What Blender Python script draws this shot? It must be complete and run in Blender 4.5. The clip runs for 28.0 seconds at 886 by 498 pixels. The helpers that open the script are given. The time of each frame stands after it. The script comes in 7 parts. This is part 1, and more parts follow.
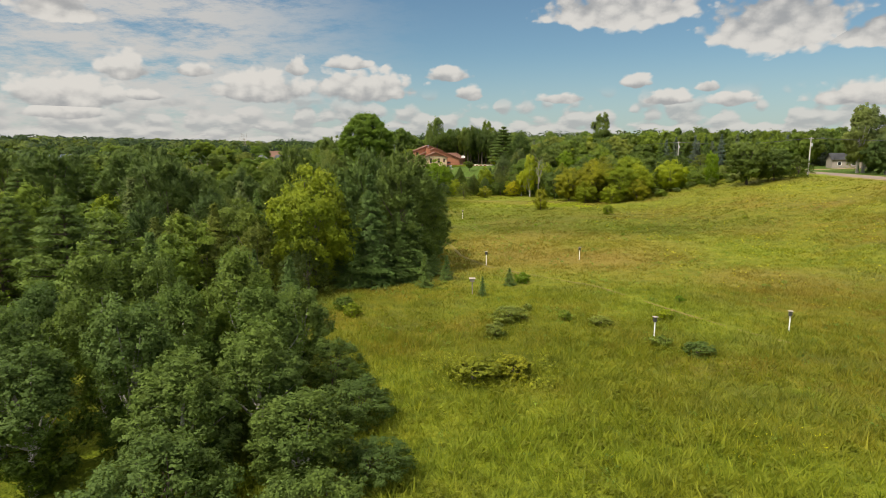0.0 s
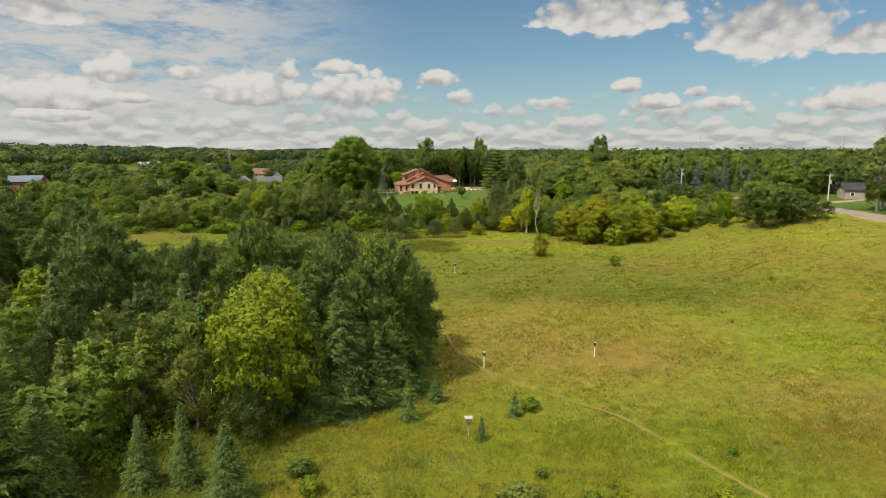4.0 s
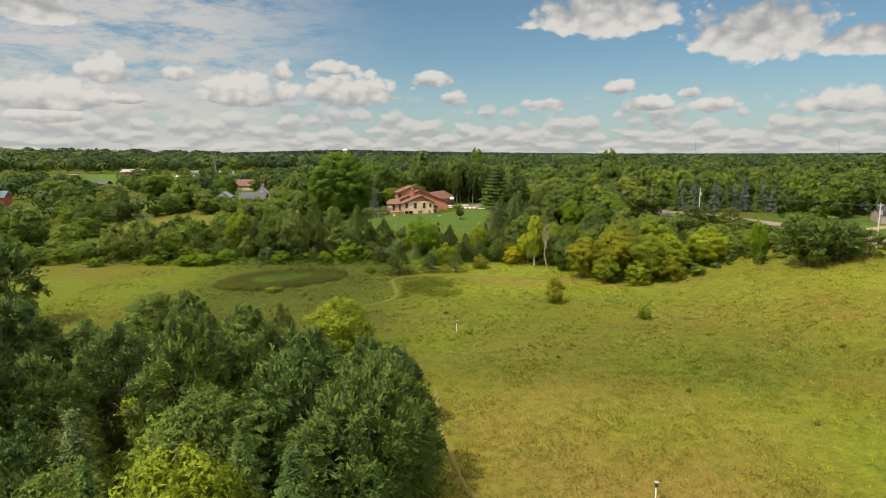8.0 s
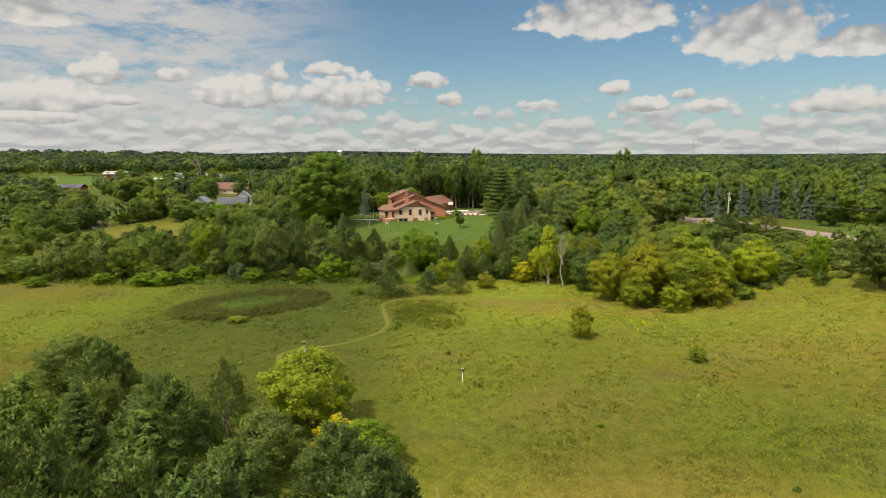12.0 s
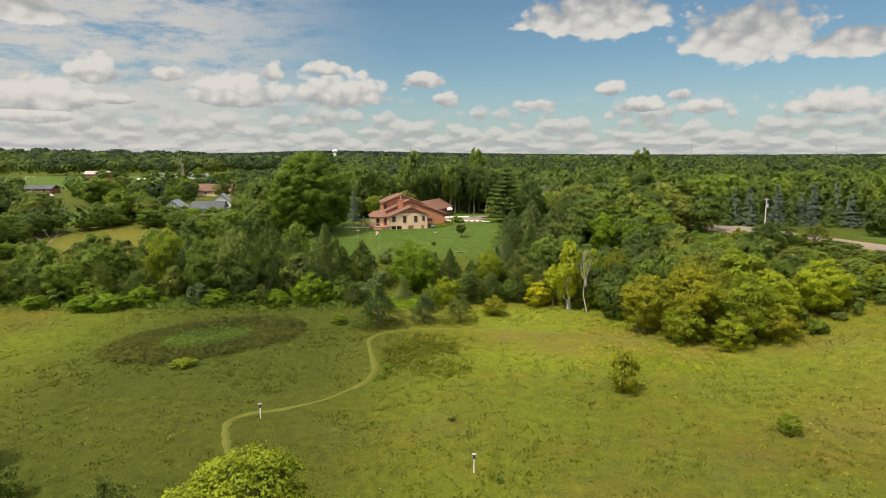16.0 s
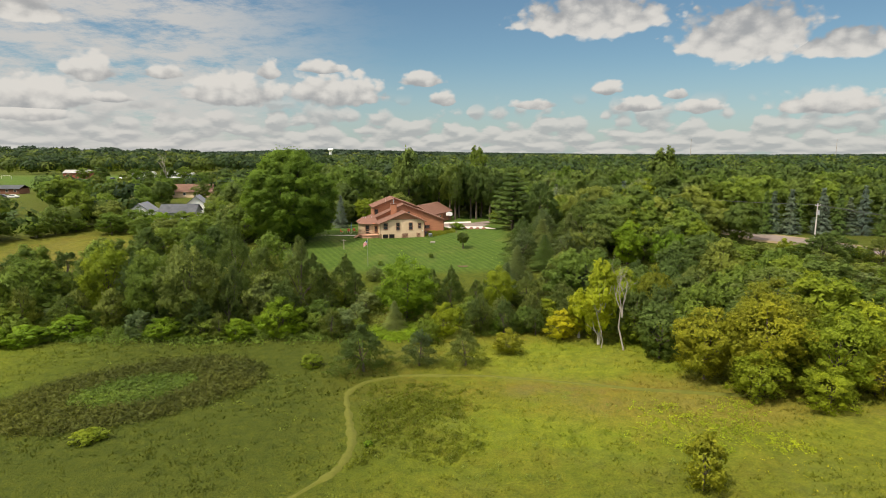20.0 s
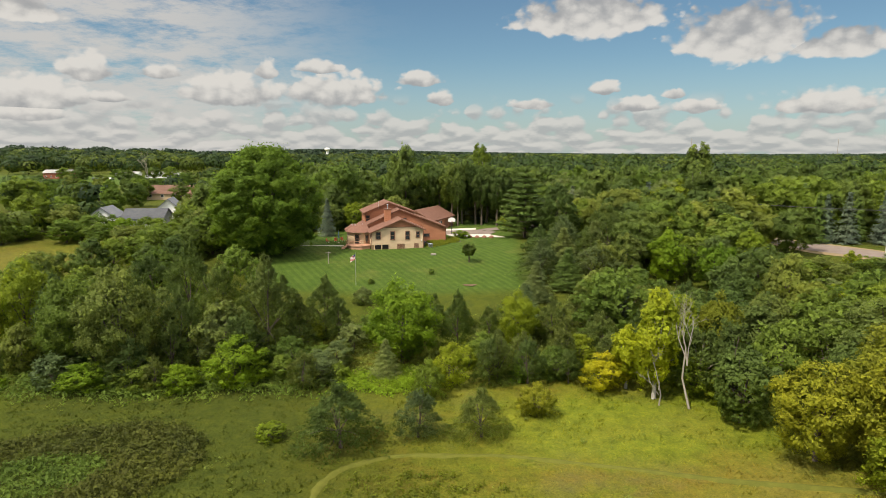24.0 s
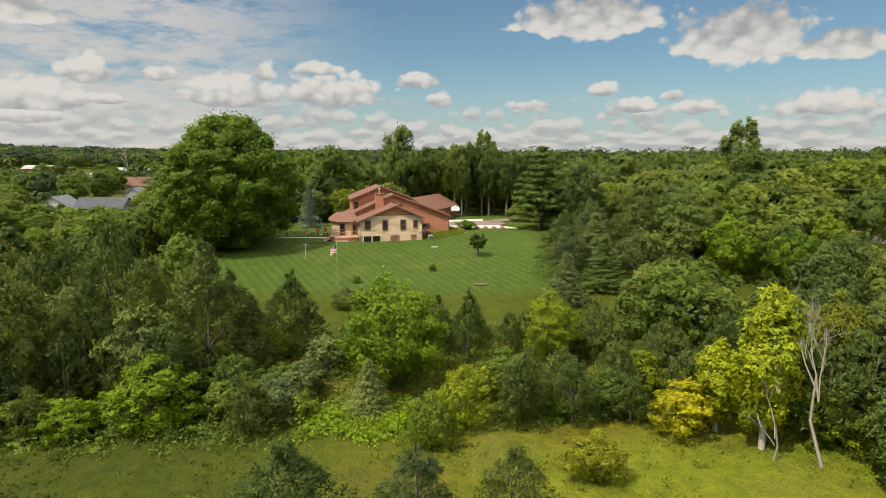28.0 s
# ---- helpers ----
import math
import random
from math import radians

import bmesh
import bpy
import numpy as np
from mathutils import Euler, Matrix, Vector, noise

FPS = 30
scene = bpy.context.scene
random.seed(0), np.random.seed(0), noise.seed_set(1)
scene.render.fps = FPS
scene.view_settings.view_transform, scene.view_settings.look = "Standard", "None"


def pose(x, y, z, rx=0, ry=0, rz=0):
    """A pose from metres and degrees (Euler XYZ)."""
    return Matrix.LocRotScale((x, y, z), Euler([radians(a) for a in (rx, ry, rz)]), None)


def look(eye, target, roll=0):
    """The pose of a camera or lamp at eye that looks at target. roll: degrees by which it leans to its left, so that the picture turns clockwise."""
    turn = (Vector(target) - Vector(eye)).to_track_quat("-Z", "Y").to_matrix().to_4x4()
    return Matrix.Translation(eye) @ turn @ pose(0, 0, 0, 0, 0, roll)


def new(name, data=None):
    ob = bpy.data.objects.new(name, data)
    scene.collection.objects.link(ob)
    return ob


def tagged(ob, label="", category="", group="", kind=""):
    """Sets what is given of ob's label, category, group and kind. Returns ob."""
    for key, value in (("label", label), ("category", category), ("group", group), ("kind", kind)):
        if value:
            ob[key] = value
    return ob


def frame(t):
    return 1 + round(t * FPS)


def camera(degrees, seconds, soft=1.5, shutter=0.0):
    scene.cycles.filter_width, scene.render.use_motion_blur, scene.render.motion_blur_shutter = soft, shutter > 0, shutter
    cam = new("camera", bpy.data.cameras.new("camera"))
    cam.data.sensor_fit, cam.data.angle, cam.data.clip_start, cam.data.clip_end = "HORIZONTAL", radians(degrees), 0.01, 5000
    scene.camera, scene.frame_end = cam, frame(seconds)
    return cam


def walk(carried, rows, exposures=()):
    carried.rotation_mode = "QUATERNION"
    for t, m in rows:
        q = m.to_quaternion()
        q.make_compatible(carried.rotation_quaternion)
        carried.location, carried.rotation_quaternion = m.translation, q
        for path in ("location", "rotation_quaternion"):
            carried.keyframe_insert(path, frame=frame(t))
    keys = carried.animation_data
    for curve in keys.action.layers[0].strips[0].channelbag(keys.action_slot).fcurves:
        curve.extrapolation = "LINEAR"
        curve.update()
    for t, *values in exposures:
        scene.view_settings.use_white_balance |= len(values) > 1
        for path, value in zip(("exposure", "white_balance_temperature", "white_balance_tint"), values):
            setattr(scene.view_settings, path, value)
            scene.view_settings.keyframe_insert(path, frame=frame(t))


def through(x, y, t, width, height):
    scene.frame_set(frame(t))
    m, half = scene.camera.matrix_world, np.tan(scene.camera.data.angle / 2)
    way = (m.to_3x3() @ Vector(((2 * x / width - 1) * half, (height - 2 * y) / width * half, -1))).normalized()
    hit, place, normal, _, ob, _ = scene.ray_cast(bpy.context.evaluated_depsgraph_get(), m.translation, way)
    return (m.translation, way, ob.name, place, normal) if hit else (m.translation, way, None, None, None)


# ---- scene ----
cam = camera(72.0, 28.0, 0.9)
ROWS = [
    (0.0, 0.00, 0.00, 14.54, -0.000, -9.480, -0.204),
    (0.5, 0.07, 1.17, 15.47, -0.126, -9.453, -0.182),
    (1.0, 0.13, 2.53, 16.41, -0.247, -9.434, -0.158),
    (1.5, 0.16, 4.13, 17.37, -0.354, -9.403, -0.139),
    (2.0, 0.18, 5.92, 18.33, -0.454, -9.353, -0.135),
    (2.5, 0.20, 7.87, 19.30, -0.558, -9.299, -0.133),
    (3.0, 0.23, 9.92, 20.27, -0.664, -9.247, -0.121),
    (3.5, 0.25, 12.06, 21.25, -0.765, -9.185, -0.102),
    (5.5, 0.17, 21.37, 25.38, -1.090, -9.012, -0.034),
    (6.0, 0.09, 23.82, 26.34, -1.164, -9.012, -0.023),
    (6.5, -0.03, 26.23, 27.00, -1.226, -9.018, -0.017),
    (7.0, -0.15, 28.65, 27.31, -1.288, -9.026, -0.026),
    (7.5, -0.23, 31.10, 27.42, -1.350, -9.028, -0.045),
    (8.0, -0.26, 33.60, 27.47, -1.408, -9.022, -0.058),
    (8.5, -0.25, 36.16, 27.50, -1.467, -9.006, -0.065),
    (9.0, -0.25, 38.78, 27.49, -1.521, -8.987, -0.073),
    (9.5, -0.26, 41.44, 27.48, -1.564, -8.970, -0.076),
    (10.0, -0.27, 44.13, 27.47, -1.604, -8.955, -0.075),
    (10.5, -0.29, 46.83, 27.44, -1.646, -8.941, -0.079),
    (11.0, -0.32, 49.53, 27.41, -1.691, -8.927, -0.088),
    (11.5, -0.36, 52.20, 27.36, -1.742, -8.920, -0.106),
    (12.0, -0.42, 54.85, 27.32, -1.795, -8.918, -0.129),
    (12.5, -0.48, 57.49, 27.30, -1.848, -8.916, -0.145),
    (14.5, -0.57, 68.12, 27.41, -2.038, -8.932, -0.059),
    (15.0, -0.54, 70.80, 27.39, -2.088, -8.936, -0.049),
    (15.5, -0.50, 73.46, 27.35, -2.136, -8.937, -0.032),
    (16.0, -0.45, 76.12, 27.30, -2.186, -8.944, -0.013),
    (16.5, -0.40, 78.79, 27.25, -2.236, -8.961, 0.009),
    (17.0, -0.36, 81.47, 27.20, -2.278, -8.973, 0.035),
    (17.5, -0.32, 84.16, 27.13, -2.316, -8.974, 0.062),
    (18.0, -0.28, 86.87, 27.09, -2.355, -8.971, 0.081),
    (18.5, -0.24, 89.58, 27.05, -2.399, -8.975, 0.093),
    (19.0, -0.22, 92.27, 27.01, -2.439, -8.988, 0.100),
    (19.5, -0.20, 94.94, 26.98, -2.471, -9.004, 0.111),
    (20.0, -0.17, 97.59, 26.97, -2.501, -9.023, 0.126),
    (20.5, -0.16, 100.20, 27.00, -2.530, -9.042, 0.133),
    (21.0, -0.15, 102.81, 27.05, -2.552, -9.052, 0.131),
    (21.5, -0.14, 105.43, 27.09, -2.568, -9.051, 0.134),
    (23.5, -0.12, 116.07, 26.74, -2.697, -9.073, 0.142),
    (24.0, -0.15, 118.68, 26.36, -2.711, -9.043, 0.125),
    (24.5, -0.20, 121.28, 25.99, -2.726, -9.013, 0.114),
    (25.0, -0.20, 123.88, 25.57, -2.742, -8.987, 0.106),
    (25.5, -0.15, 126.48, 25.04, -2.762, -8.960, 0.096),
    (26.0, -0.09, 129.09, 24.39, -2.776, -8.939, 0.084),
    (26.5, -0.02, 131.68, 23.67, -2.785, -8.930, 0.075),
    (27.0, 0.06, 134.25, 22.92, -2.794, -8.925, 0.067),
    (27.5, 0.11, 136.82, 22.18, -2.811, -8.916, 0.059),
    (28.0, 0.14, 139.41, 21.44, -2.829, -8.903, 0.058),
]
walk(cam, [(t, pose(x, y, z, 90 + pitch, 0, yaw) @ pose(0, 0, 0, 0, 0, roll)) for t, x, y, z, yaw, pitch, roll in ROWS], ((0.0, 0.56, 6700, 10), (28.0, 0.56, 6700, 10)))

# ---- light ----
SUN_TO = Vector((-0.72, -0.55, 1.35)).normalized()
sun_data = bpy.data.lights.new("sun", "SUN")
sun_data.energy, sun_data.angle, sun_data.color = 4.15, radians(0.53), (1.0, 0.93, 0.82)
sun_lamp = new("sun", sun_data)
sun_lamp.matrix_world = look(SUN_TO * 100, (0, 0, 0))

world = bpy.data.worlds.new("sky")
scene.world = world
world.use_nodes = True
WN, WL = world.node_tree.nodes, world.node_tree.links
WN.clear()


def wnode(kind, **settings):
    n = WN.new(kind)
    for key, value in settings.items():
        if key == "op":
            n.operation = value
        elif key == "clamp":
            n.use_clamp = value
    return n


def wput(socket, value):
    if hasattr(value, "is_output"):
        WL.new(value, socket)
    else:
        socket.default_value = value


def wmath(op, a, b=0.0, clamp=False):
    n = wnode("ShaderNodeMath", op=op, clamp=clamp)
    wput(n.inputs[0], a)
    wput(n.inputs[1], b)
    return n.outputs[0]


def wvec(op, a, b=(0, 0, 0)):
    n = wnode("ShaderNodeVectorMath", op=op)
    wput(n.inputs[0], a)
    wput(n.inputs[1], b)
    return n.outputs["Value"] if op in ("LENGTH", "DOT_PRODUCT") else n.outputs[0]


def wmix(f, a, b):
    n = WN.new("ShaderNodeMix")
    n.data_type = "RGBA"
    wput(n.inputs[0], f)
    wput(n.inputs[6], a)
    wput(n.inputs[7], b)
    return n.outputs[2]


def wmixf(f, a, b):
    n = WN.new("ShaderNodeMix")
    wput(n.inputs[0], f)
    wput(n.inputs[2], a)
    wput(n.inputs[3], b)
    return n.outputs[0]


def wstep(x, lo, hi):
    n = WN.new("ShaderNodeMapRange")
    n.interpolation_type = "SMOOTHSTEP"
    wput(n.inputs[0], x)
    n.inputs[1].default_value, n.inputs[2].default_value = lo, hi
    return n.outputs[0]


def wnoise(vec, scale, detail=6.0, rough=0.55):
    n = WN.new("ShaderNodeTexNoise")
    wput(n.inputs["Vector"], vec)
    n.inputs["Scale"].default_value, n.inputs["Detail"].default_value, n.inputs["Roughness"].default_value = scale, detail, rough
    return n


def wcell(vec, scale, soft=0.5):
    """Rounded cells, from 0 at their middles to about 0.8 between them."""
    n = WN.new("ShaderNodeTexVoronoi")
    n.feature = "SMOOTH_F1"
    wput(n.inputs["Vector"], vec)
    n.inputs["Scale"].default_value, n.inputs["Smoothness"].default_value = scale, soft
    return n.outputs["Distance"]


# Cumulus heaps: azimuth from +y, elevation, half width, half height, in degrees.
HEAPS = (
    (-30.7, 4.3, 5.4, 1.5), (-16.0, 5.2, 5.2, 1.6), (-7.2, 5.5, 5.6, 1.7), (0.5, 6.5, 2.5, 0.75), (2.5, 4.8, 1.6, 0.75),
    (17.1, 5.6, 1.6, 0.75), (23.0, 5.0, 1.2, 0.55), (19.8, 4.1, 2.3, 0.75), (24.8, 3.9, 2.1, 0.7), (34.1, 3.9, 4.6, 1.0),
)
HEAPS_HIGH = (
    (15.7, 11.6, 7.6, 2.1), (27.9, 9.4, 6.2, 2.6), (34.9, 8.2, 4.2, 1.3), (-26.7, 6.5, 2.4, 1.2), (-21.5, 6.5, 2.0, 0.7),
    (-13.0, 7.0, 1.2, 0.9), (10.8, 4.3, 2.5, 0.55), (-31.0, 2.9, 3.6, 0.7), (-25.4, 4.3, 1.9, 0.5), (-8.4, 7.4, 2.4, 0.7), (-31.0, 10.4, 3.5, 1.1),
)
coords = WN.new("ShaderNodeTexCoord").outputs["Generated"]
split = WN.new("ShaderNodeSeparateXYZ")
WL.new(coords, split.inputs[0])
az = wmath("MULTIPLY", wmath("ARCTAN2", split.outputs[0], split.outputs[1]), 180 / math.pi)
el = wmath("MULTIPLY", wmath("ARCSINE", split.outputs[2]), 180 / math.pi)
join = WN.new("ShaderNodeCombineXYZ")
WL.new(az, join.inputs[0])
WL.new(el, join.inputs[1])
sky_at = join.outputs[0]
puff = wnoise(wvec("MULTIPLY", sky_at, (1.0, 1.6, 1.0)), 0.55, 4.0, 0.48)
puff_off = wmath("SUBTRACT", puff.outputs["Fac"], 0.5)
billow = wnoise(wvec("MULTIPLY", sky_at, (1.0, 1.3, 1.0)), 1.7, 5.0, 0.6)
bill_off = wmath("SUBTRACT", billow.outputs["Fac"], 0.5)
billow_up = wnoise(wvec("MULTIPLY", wvec("ADD", sky_at, (-0.30, 0.40, 0)), (1.0, 1.3, 1.0)), 0.8, 5.0, 0.52)
billow_at = wnoise(wvec("MULTIPLY", sky_at, (1.0, 1.3, 1.0)), 0.8, 5.0, 0.52)
relief_sky = wmath("SUBTRACT", billow_at.outputs["Fac"], billow_up.outputs["Fac"])
stir = wvec("ADD", sky_at, wvec("MULTIPLY", puff.outputs["Color"], (1.1, 0.8, 0.0)))
knob = wmath("SUBTRACT", 0.42, wcell(wvec("MULTIPLY", stir, (1.0, 1.35, 1.0)), 0.75))
knob_fine = wmath("SUBTRACT", 0.42, wcell(wvec("MULTIPLY", stir, (1.0, 1.3, 1.0)), 1.9))
heap, height = -9.0, 0.0
for a0, e0, w0, h0 in HEAPS + HEAPS_HIGH:
    rel = wvec("MULTIPLY", wvec("SUBTRACT", sky_at, (a0, e0 - 0.35 * h0, 0)), (1 / w0, 1 / (1.5 * h0), 0))
    part_y = WN.new("ShaderNodeSeparateXYZ")
    WL.new(rel, part_y.inputs[0])
    below = wmath("MULTIPLY", wmath("MINIMUM", part_y.outputs[1], 0.0), 1.6)
    d0 = wmath("SUBTRACT", wmath("ADD", 1.0, below), wvec("LENGTH", rel))
    height = wmixf(wmath("GREATER_THAN", d0, heap), height, part_y.outputs[1] if e0 < 8 else wmath("SUBTRACT", 0.25, wmath("MULTIPLY", part_y.outputs[1], 0.75)))
    heap = wmath("MAXIMUM", heap, d0)
heap = wmath("ADD", wmath("ADD", heap, 0.05), wmath("ADD", wmath("MULTIPLY", puff_off, 0.6), wmath("ADD", wmath("MULTIPLY", knob, 0.5), wmath("ADD", wmath("MULTIPLY", knob_fine, 0.2), wmath("MULTIPLY", bill_off, 0.12)))))
heap_mask = wstep(heap, 0.0, 0.30)
heap_lit = wstep(wmath("ADD", height, wmath("ADD", wmath("MULTIPLY", relief_sky, 0.8), wmath("ADD", wmath("MULTIPLY", knob, 0.8), wmath("MULTIPLY", puff_off, 0.7)))), -0.55, 0.45)
# Rows of small cumulus that crowd together towards the horizon, lit from above.
low_el = wmath("MAXIMUM", el, -1.0)
row_at = wmath("MULTIPLY", wmath("LOGARITHM", wmath("ADD", low_el, 2.2), math.e), 3.4)


def bank_noise(shift):
    c = WN.new("ShaderNodeCombineXYZ")
    WL.new(wmath("MULTIPLY", az, 0.36), c.inputs[0])
    WL.new(wmath("ADD", row_at, shift), c.inputs[1])
    c.inputs[2].default_value = 4.7
    broken = wnoise(c.outputs[0], 0.9, 4.0, 0.5)
    lump = wcell(wvec("ADD", wvec("MULTIPLY", c.outputs[0], (1.5, 1.15, 1.0)), wvec("MULTIPLY", broken.outputs["Color"], (0.9, 0.5, 0.0))), 1.0)
    return wmath("ADD", wmath("MULTIPLY", broken.outputs["Fac"], 0.6), wmath("MULTIPLY", wmath("SUBTRACT", 0.92, lump), 0.4))


bank_here, bank_over = bank_noise(0.0), bank_noise(0.30)
bank_fade = wmath("SUBTRACT", 1.0, wstep(el, 3.2, 5.4))
bank_raise = wmath("MULTIPLY", wmath("SUBTRACT", 1.0, wstep(el, 0.5, 4.8)), 0.17)
bank_mask = wmath("MULTIPLY", wstep(wmath("ADD", bank_here, bank_raise), 0.47, 0.57), bank_fade)
bank_lit = wstep(wmath("SUBTRACT", bank_here, bank_over), -0.10, 0.10)
# Unseen broken cloud overhead, added as fill light for the shadows.
flat = WN.new("ShaderNodeCombineXYZ")
rise = wmath("ADD", wmath("MAXIMUM", split.outputs[2], 0.0), 0.05)
WL.new(wmath("DIVIDE", split.outputs[0], rise), flat.inputs[0])
WL.new(wmath("DIVIDE", split.outputs[1], rise), flat.inputs[1])
over = wnoise(flat.outputs[0], 0.9, 5.0, 0.6).outputs["Fac"]
overhead_fill_mask = wmath("MULTIPLY", wstep(over, 0.42, 0.58), wstep(el, 17.0, 26.0))
# Thin high streaks, thicker to the west.
veil_at = WN.new("ShaderNodeMapping")
WL.new(sky_at, veil_at.inputs["Vector"])
veil_at.inputs["Rotation"].default_value = (0, 0, radians(-32))
veil_at.inputs["Scale"].default_value = (0.06, 0.22, 1.0)
veil = wnoise(veil_at.outputs[0], 2.2, 8.0, 0.7)
veil_west = wmath("SUBTRACT", 1.0, wstep(wmath("ADD", az, wmath("MULTIPLY", wmath("SUBTRACT", veil.outputs["Fac"], 0.5), 30.0)), -20.0, 4.0))
veil_mask = wmath("MULTIPLY", wmath("MULTIPLY", wstep(wmath("ADD", veil.outputs["Fac"], wmath("MULTIPLY", veil_west, 0.16)), 0.48, 0.74), veil_west), 0.9)
nishita = WN.new("ShaderNodeTexSky")
nishita.sky_type, nishita.sun_disc = "NISHITA", False
nishita.sun_elevation = math.asin(SUN_TO.z)
nishita.sun_rotation = math.atan2(SUN_TO.x, SUN_TO.y)
nishita.air_density, nishita.dust_density, nishita.ozone_density, nishita.altitude = 1.0, 0.6, 1.6, 300
blue = wvec("MULTIPLY", nishita.outputs[0], (0.048, 0.059, 0.060))
hazed = wmix(wmath("MULTIPLY", wmath("SUBTRACT", 1.0, wstep(el, -1.0, 9.0)), 0.55), blue, (0.29, 0.335, 0.365, 1))
c1 = wmix(veil_mask, hazed, (0.405, 0.398, 0.385, 1))
bank_tone = wmix(bank_lit, (0.285, 0.295, 0.30, 1), (0.44, 0.432, 0.415, 1))
c2 = wmix(wmath("MULTIPLY", bank_mask, 0.85), c1, bank_tone)
# Far brighter than the visible clouds, to lift the shaded foliage.
c2 = wmix(overhead_fill_mask, c2, (2.0, 1.95, 1.88, 1))
heap_tone = wmix(heap_lit, (0.245, 0.252, 0.26, 1), (0.48, 0.468, 0.445, 1))
c3 = wmix(wmath("MULTIPLY", heap_mask, 0.95), c2, heap_tone)
back = WN.new("ShaderNodeBackground")
WL.new(c3, back.inputs[0])
back.inputs[1].default_value = 1.0
world_out = WN.new("ShaderNodeOutputWorld")
WL.new(back.outputs[0], world_out.inputs[0])

# ---- materials ----


def material(name):
    m = bpy.data.materials.new(name)
    m.use_nodes = True
    nt = m.node_tree
    return m, nt, nt.nodes["Principled BSDF"]


def ramp(nt, fac, stops):
    n = nt.nodes.new("ShaderNodeValToRGB")
    while len(n.color_ramp.elements) < len(stops):
        n.color_ramp.elements.new(0.5)
    for e, (p, c) in zip(n.color_ramp.elements, stops):
        e.position, e.color = p, (*c, 1)
    nt.links.new(fac, n.inputs[0])
    return n.outputs[0]


def noise_of(nt, scale, detail=4.0, rough=0.55, coord="Object", stretch=None):
    tc = nt.nodes.new("ShaderNodeTexCoord") if coord != "World" else nt.nodes.new("ShaderNodeNewGeometry")
    vec = tc.outputs["Position"] if coord == "World" else tc.outputs[coord]
    if stretch:
        mp = nt.nodes.new("ShaderNodeMapping")
        mp.inputs["Scale"].default_value = stretch
        nt.links.new(vec, mp.inputs[0])
        vec = mp.outputs[0]
    n = nt.nodes.new("ShaderNodeTexNoise")
    nt.links.new(vec, n.inputs["Vector"])
    n.inputs["Scale"].default_value, n.inputs["Detail"].default_value, n.inputs["Roughness"].default_value = scale, detail, rough
    return n.outputs["Fac"]


def blend(nt, f, a, b, mode="MIX"):
    n = nt.nodes.new("ShaderNodeMix")
    n.data_type, n.blend_type = "RGBA", mode
    for s, v in ((n.inputs[0], f), (n.inputs[6], a), (n.inputs[7], b)):
        if hasattr(v, "is_output"):
            nt.links.new(v, s)
        else:
            s.default_value = v if isinstance(v, float) else (*v, 1)
    return n.outputs[2]


def calc(nt, op, a, b=0.0, clamp=False):
    n = nt.nodes.new("ShaderNodeMath")
    n.operation, n.use_clamp = op, clamp
    for s, v in ((n.inputs[0], a), (n.inputs[1], b)):
        if hasattr(v, "is_output"):
            nt.links.new(v, s)
        else:
            s.default_value = v
    return n.outputs[0]


def relief(nt, bsdf, fac, strength, distance=0.05):
    n = nt.nodes.new("ShaderNodeBump")
    n.inputs["Strength"].default_value, n.inputs["Distance"].default_value = strength, distance
    nt.links.new(fac, n.inputs["Height"])
    nt.links.new(n.outputs[0], bsdf.inputs["Normal"])


def plain(name, dark, light, scale, rough=0.7, bump=0.0, metal=0.0, coord="Object", stretch=None):
    """A surface that wavers between two colours, with fine grain."""
    m, nt, b = material(name)
    f1, f2 = noise_of(nt, scale, 5, 0.6, coord, stretch), noise_of(nt, scale * 9, 3, 0.6, coord, stretch)
    c = blend(nt, 0.35, ramp(nt, f1, ((0.3, dark), (0.7, light))), ramp(nt, f2, ((0.3, dark), (0.7, light))))
    nt.links.new(c, b.inputs["Base Color"])
    b.inputs["Roughness"].default_value, b.inputs["Metallic"].default_value = rough, metal
    b.inputs["Specular IOR Level"].default_value = 0.5 if rough < 0.8 else 0.15
    if bump:
        relief(nt, b, f2, bump, 0.02)
    return m


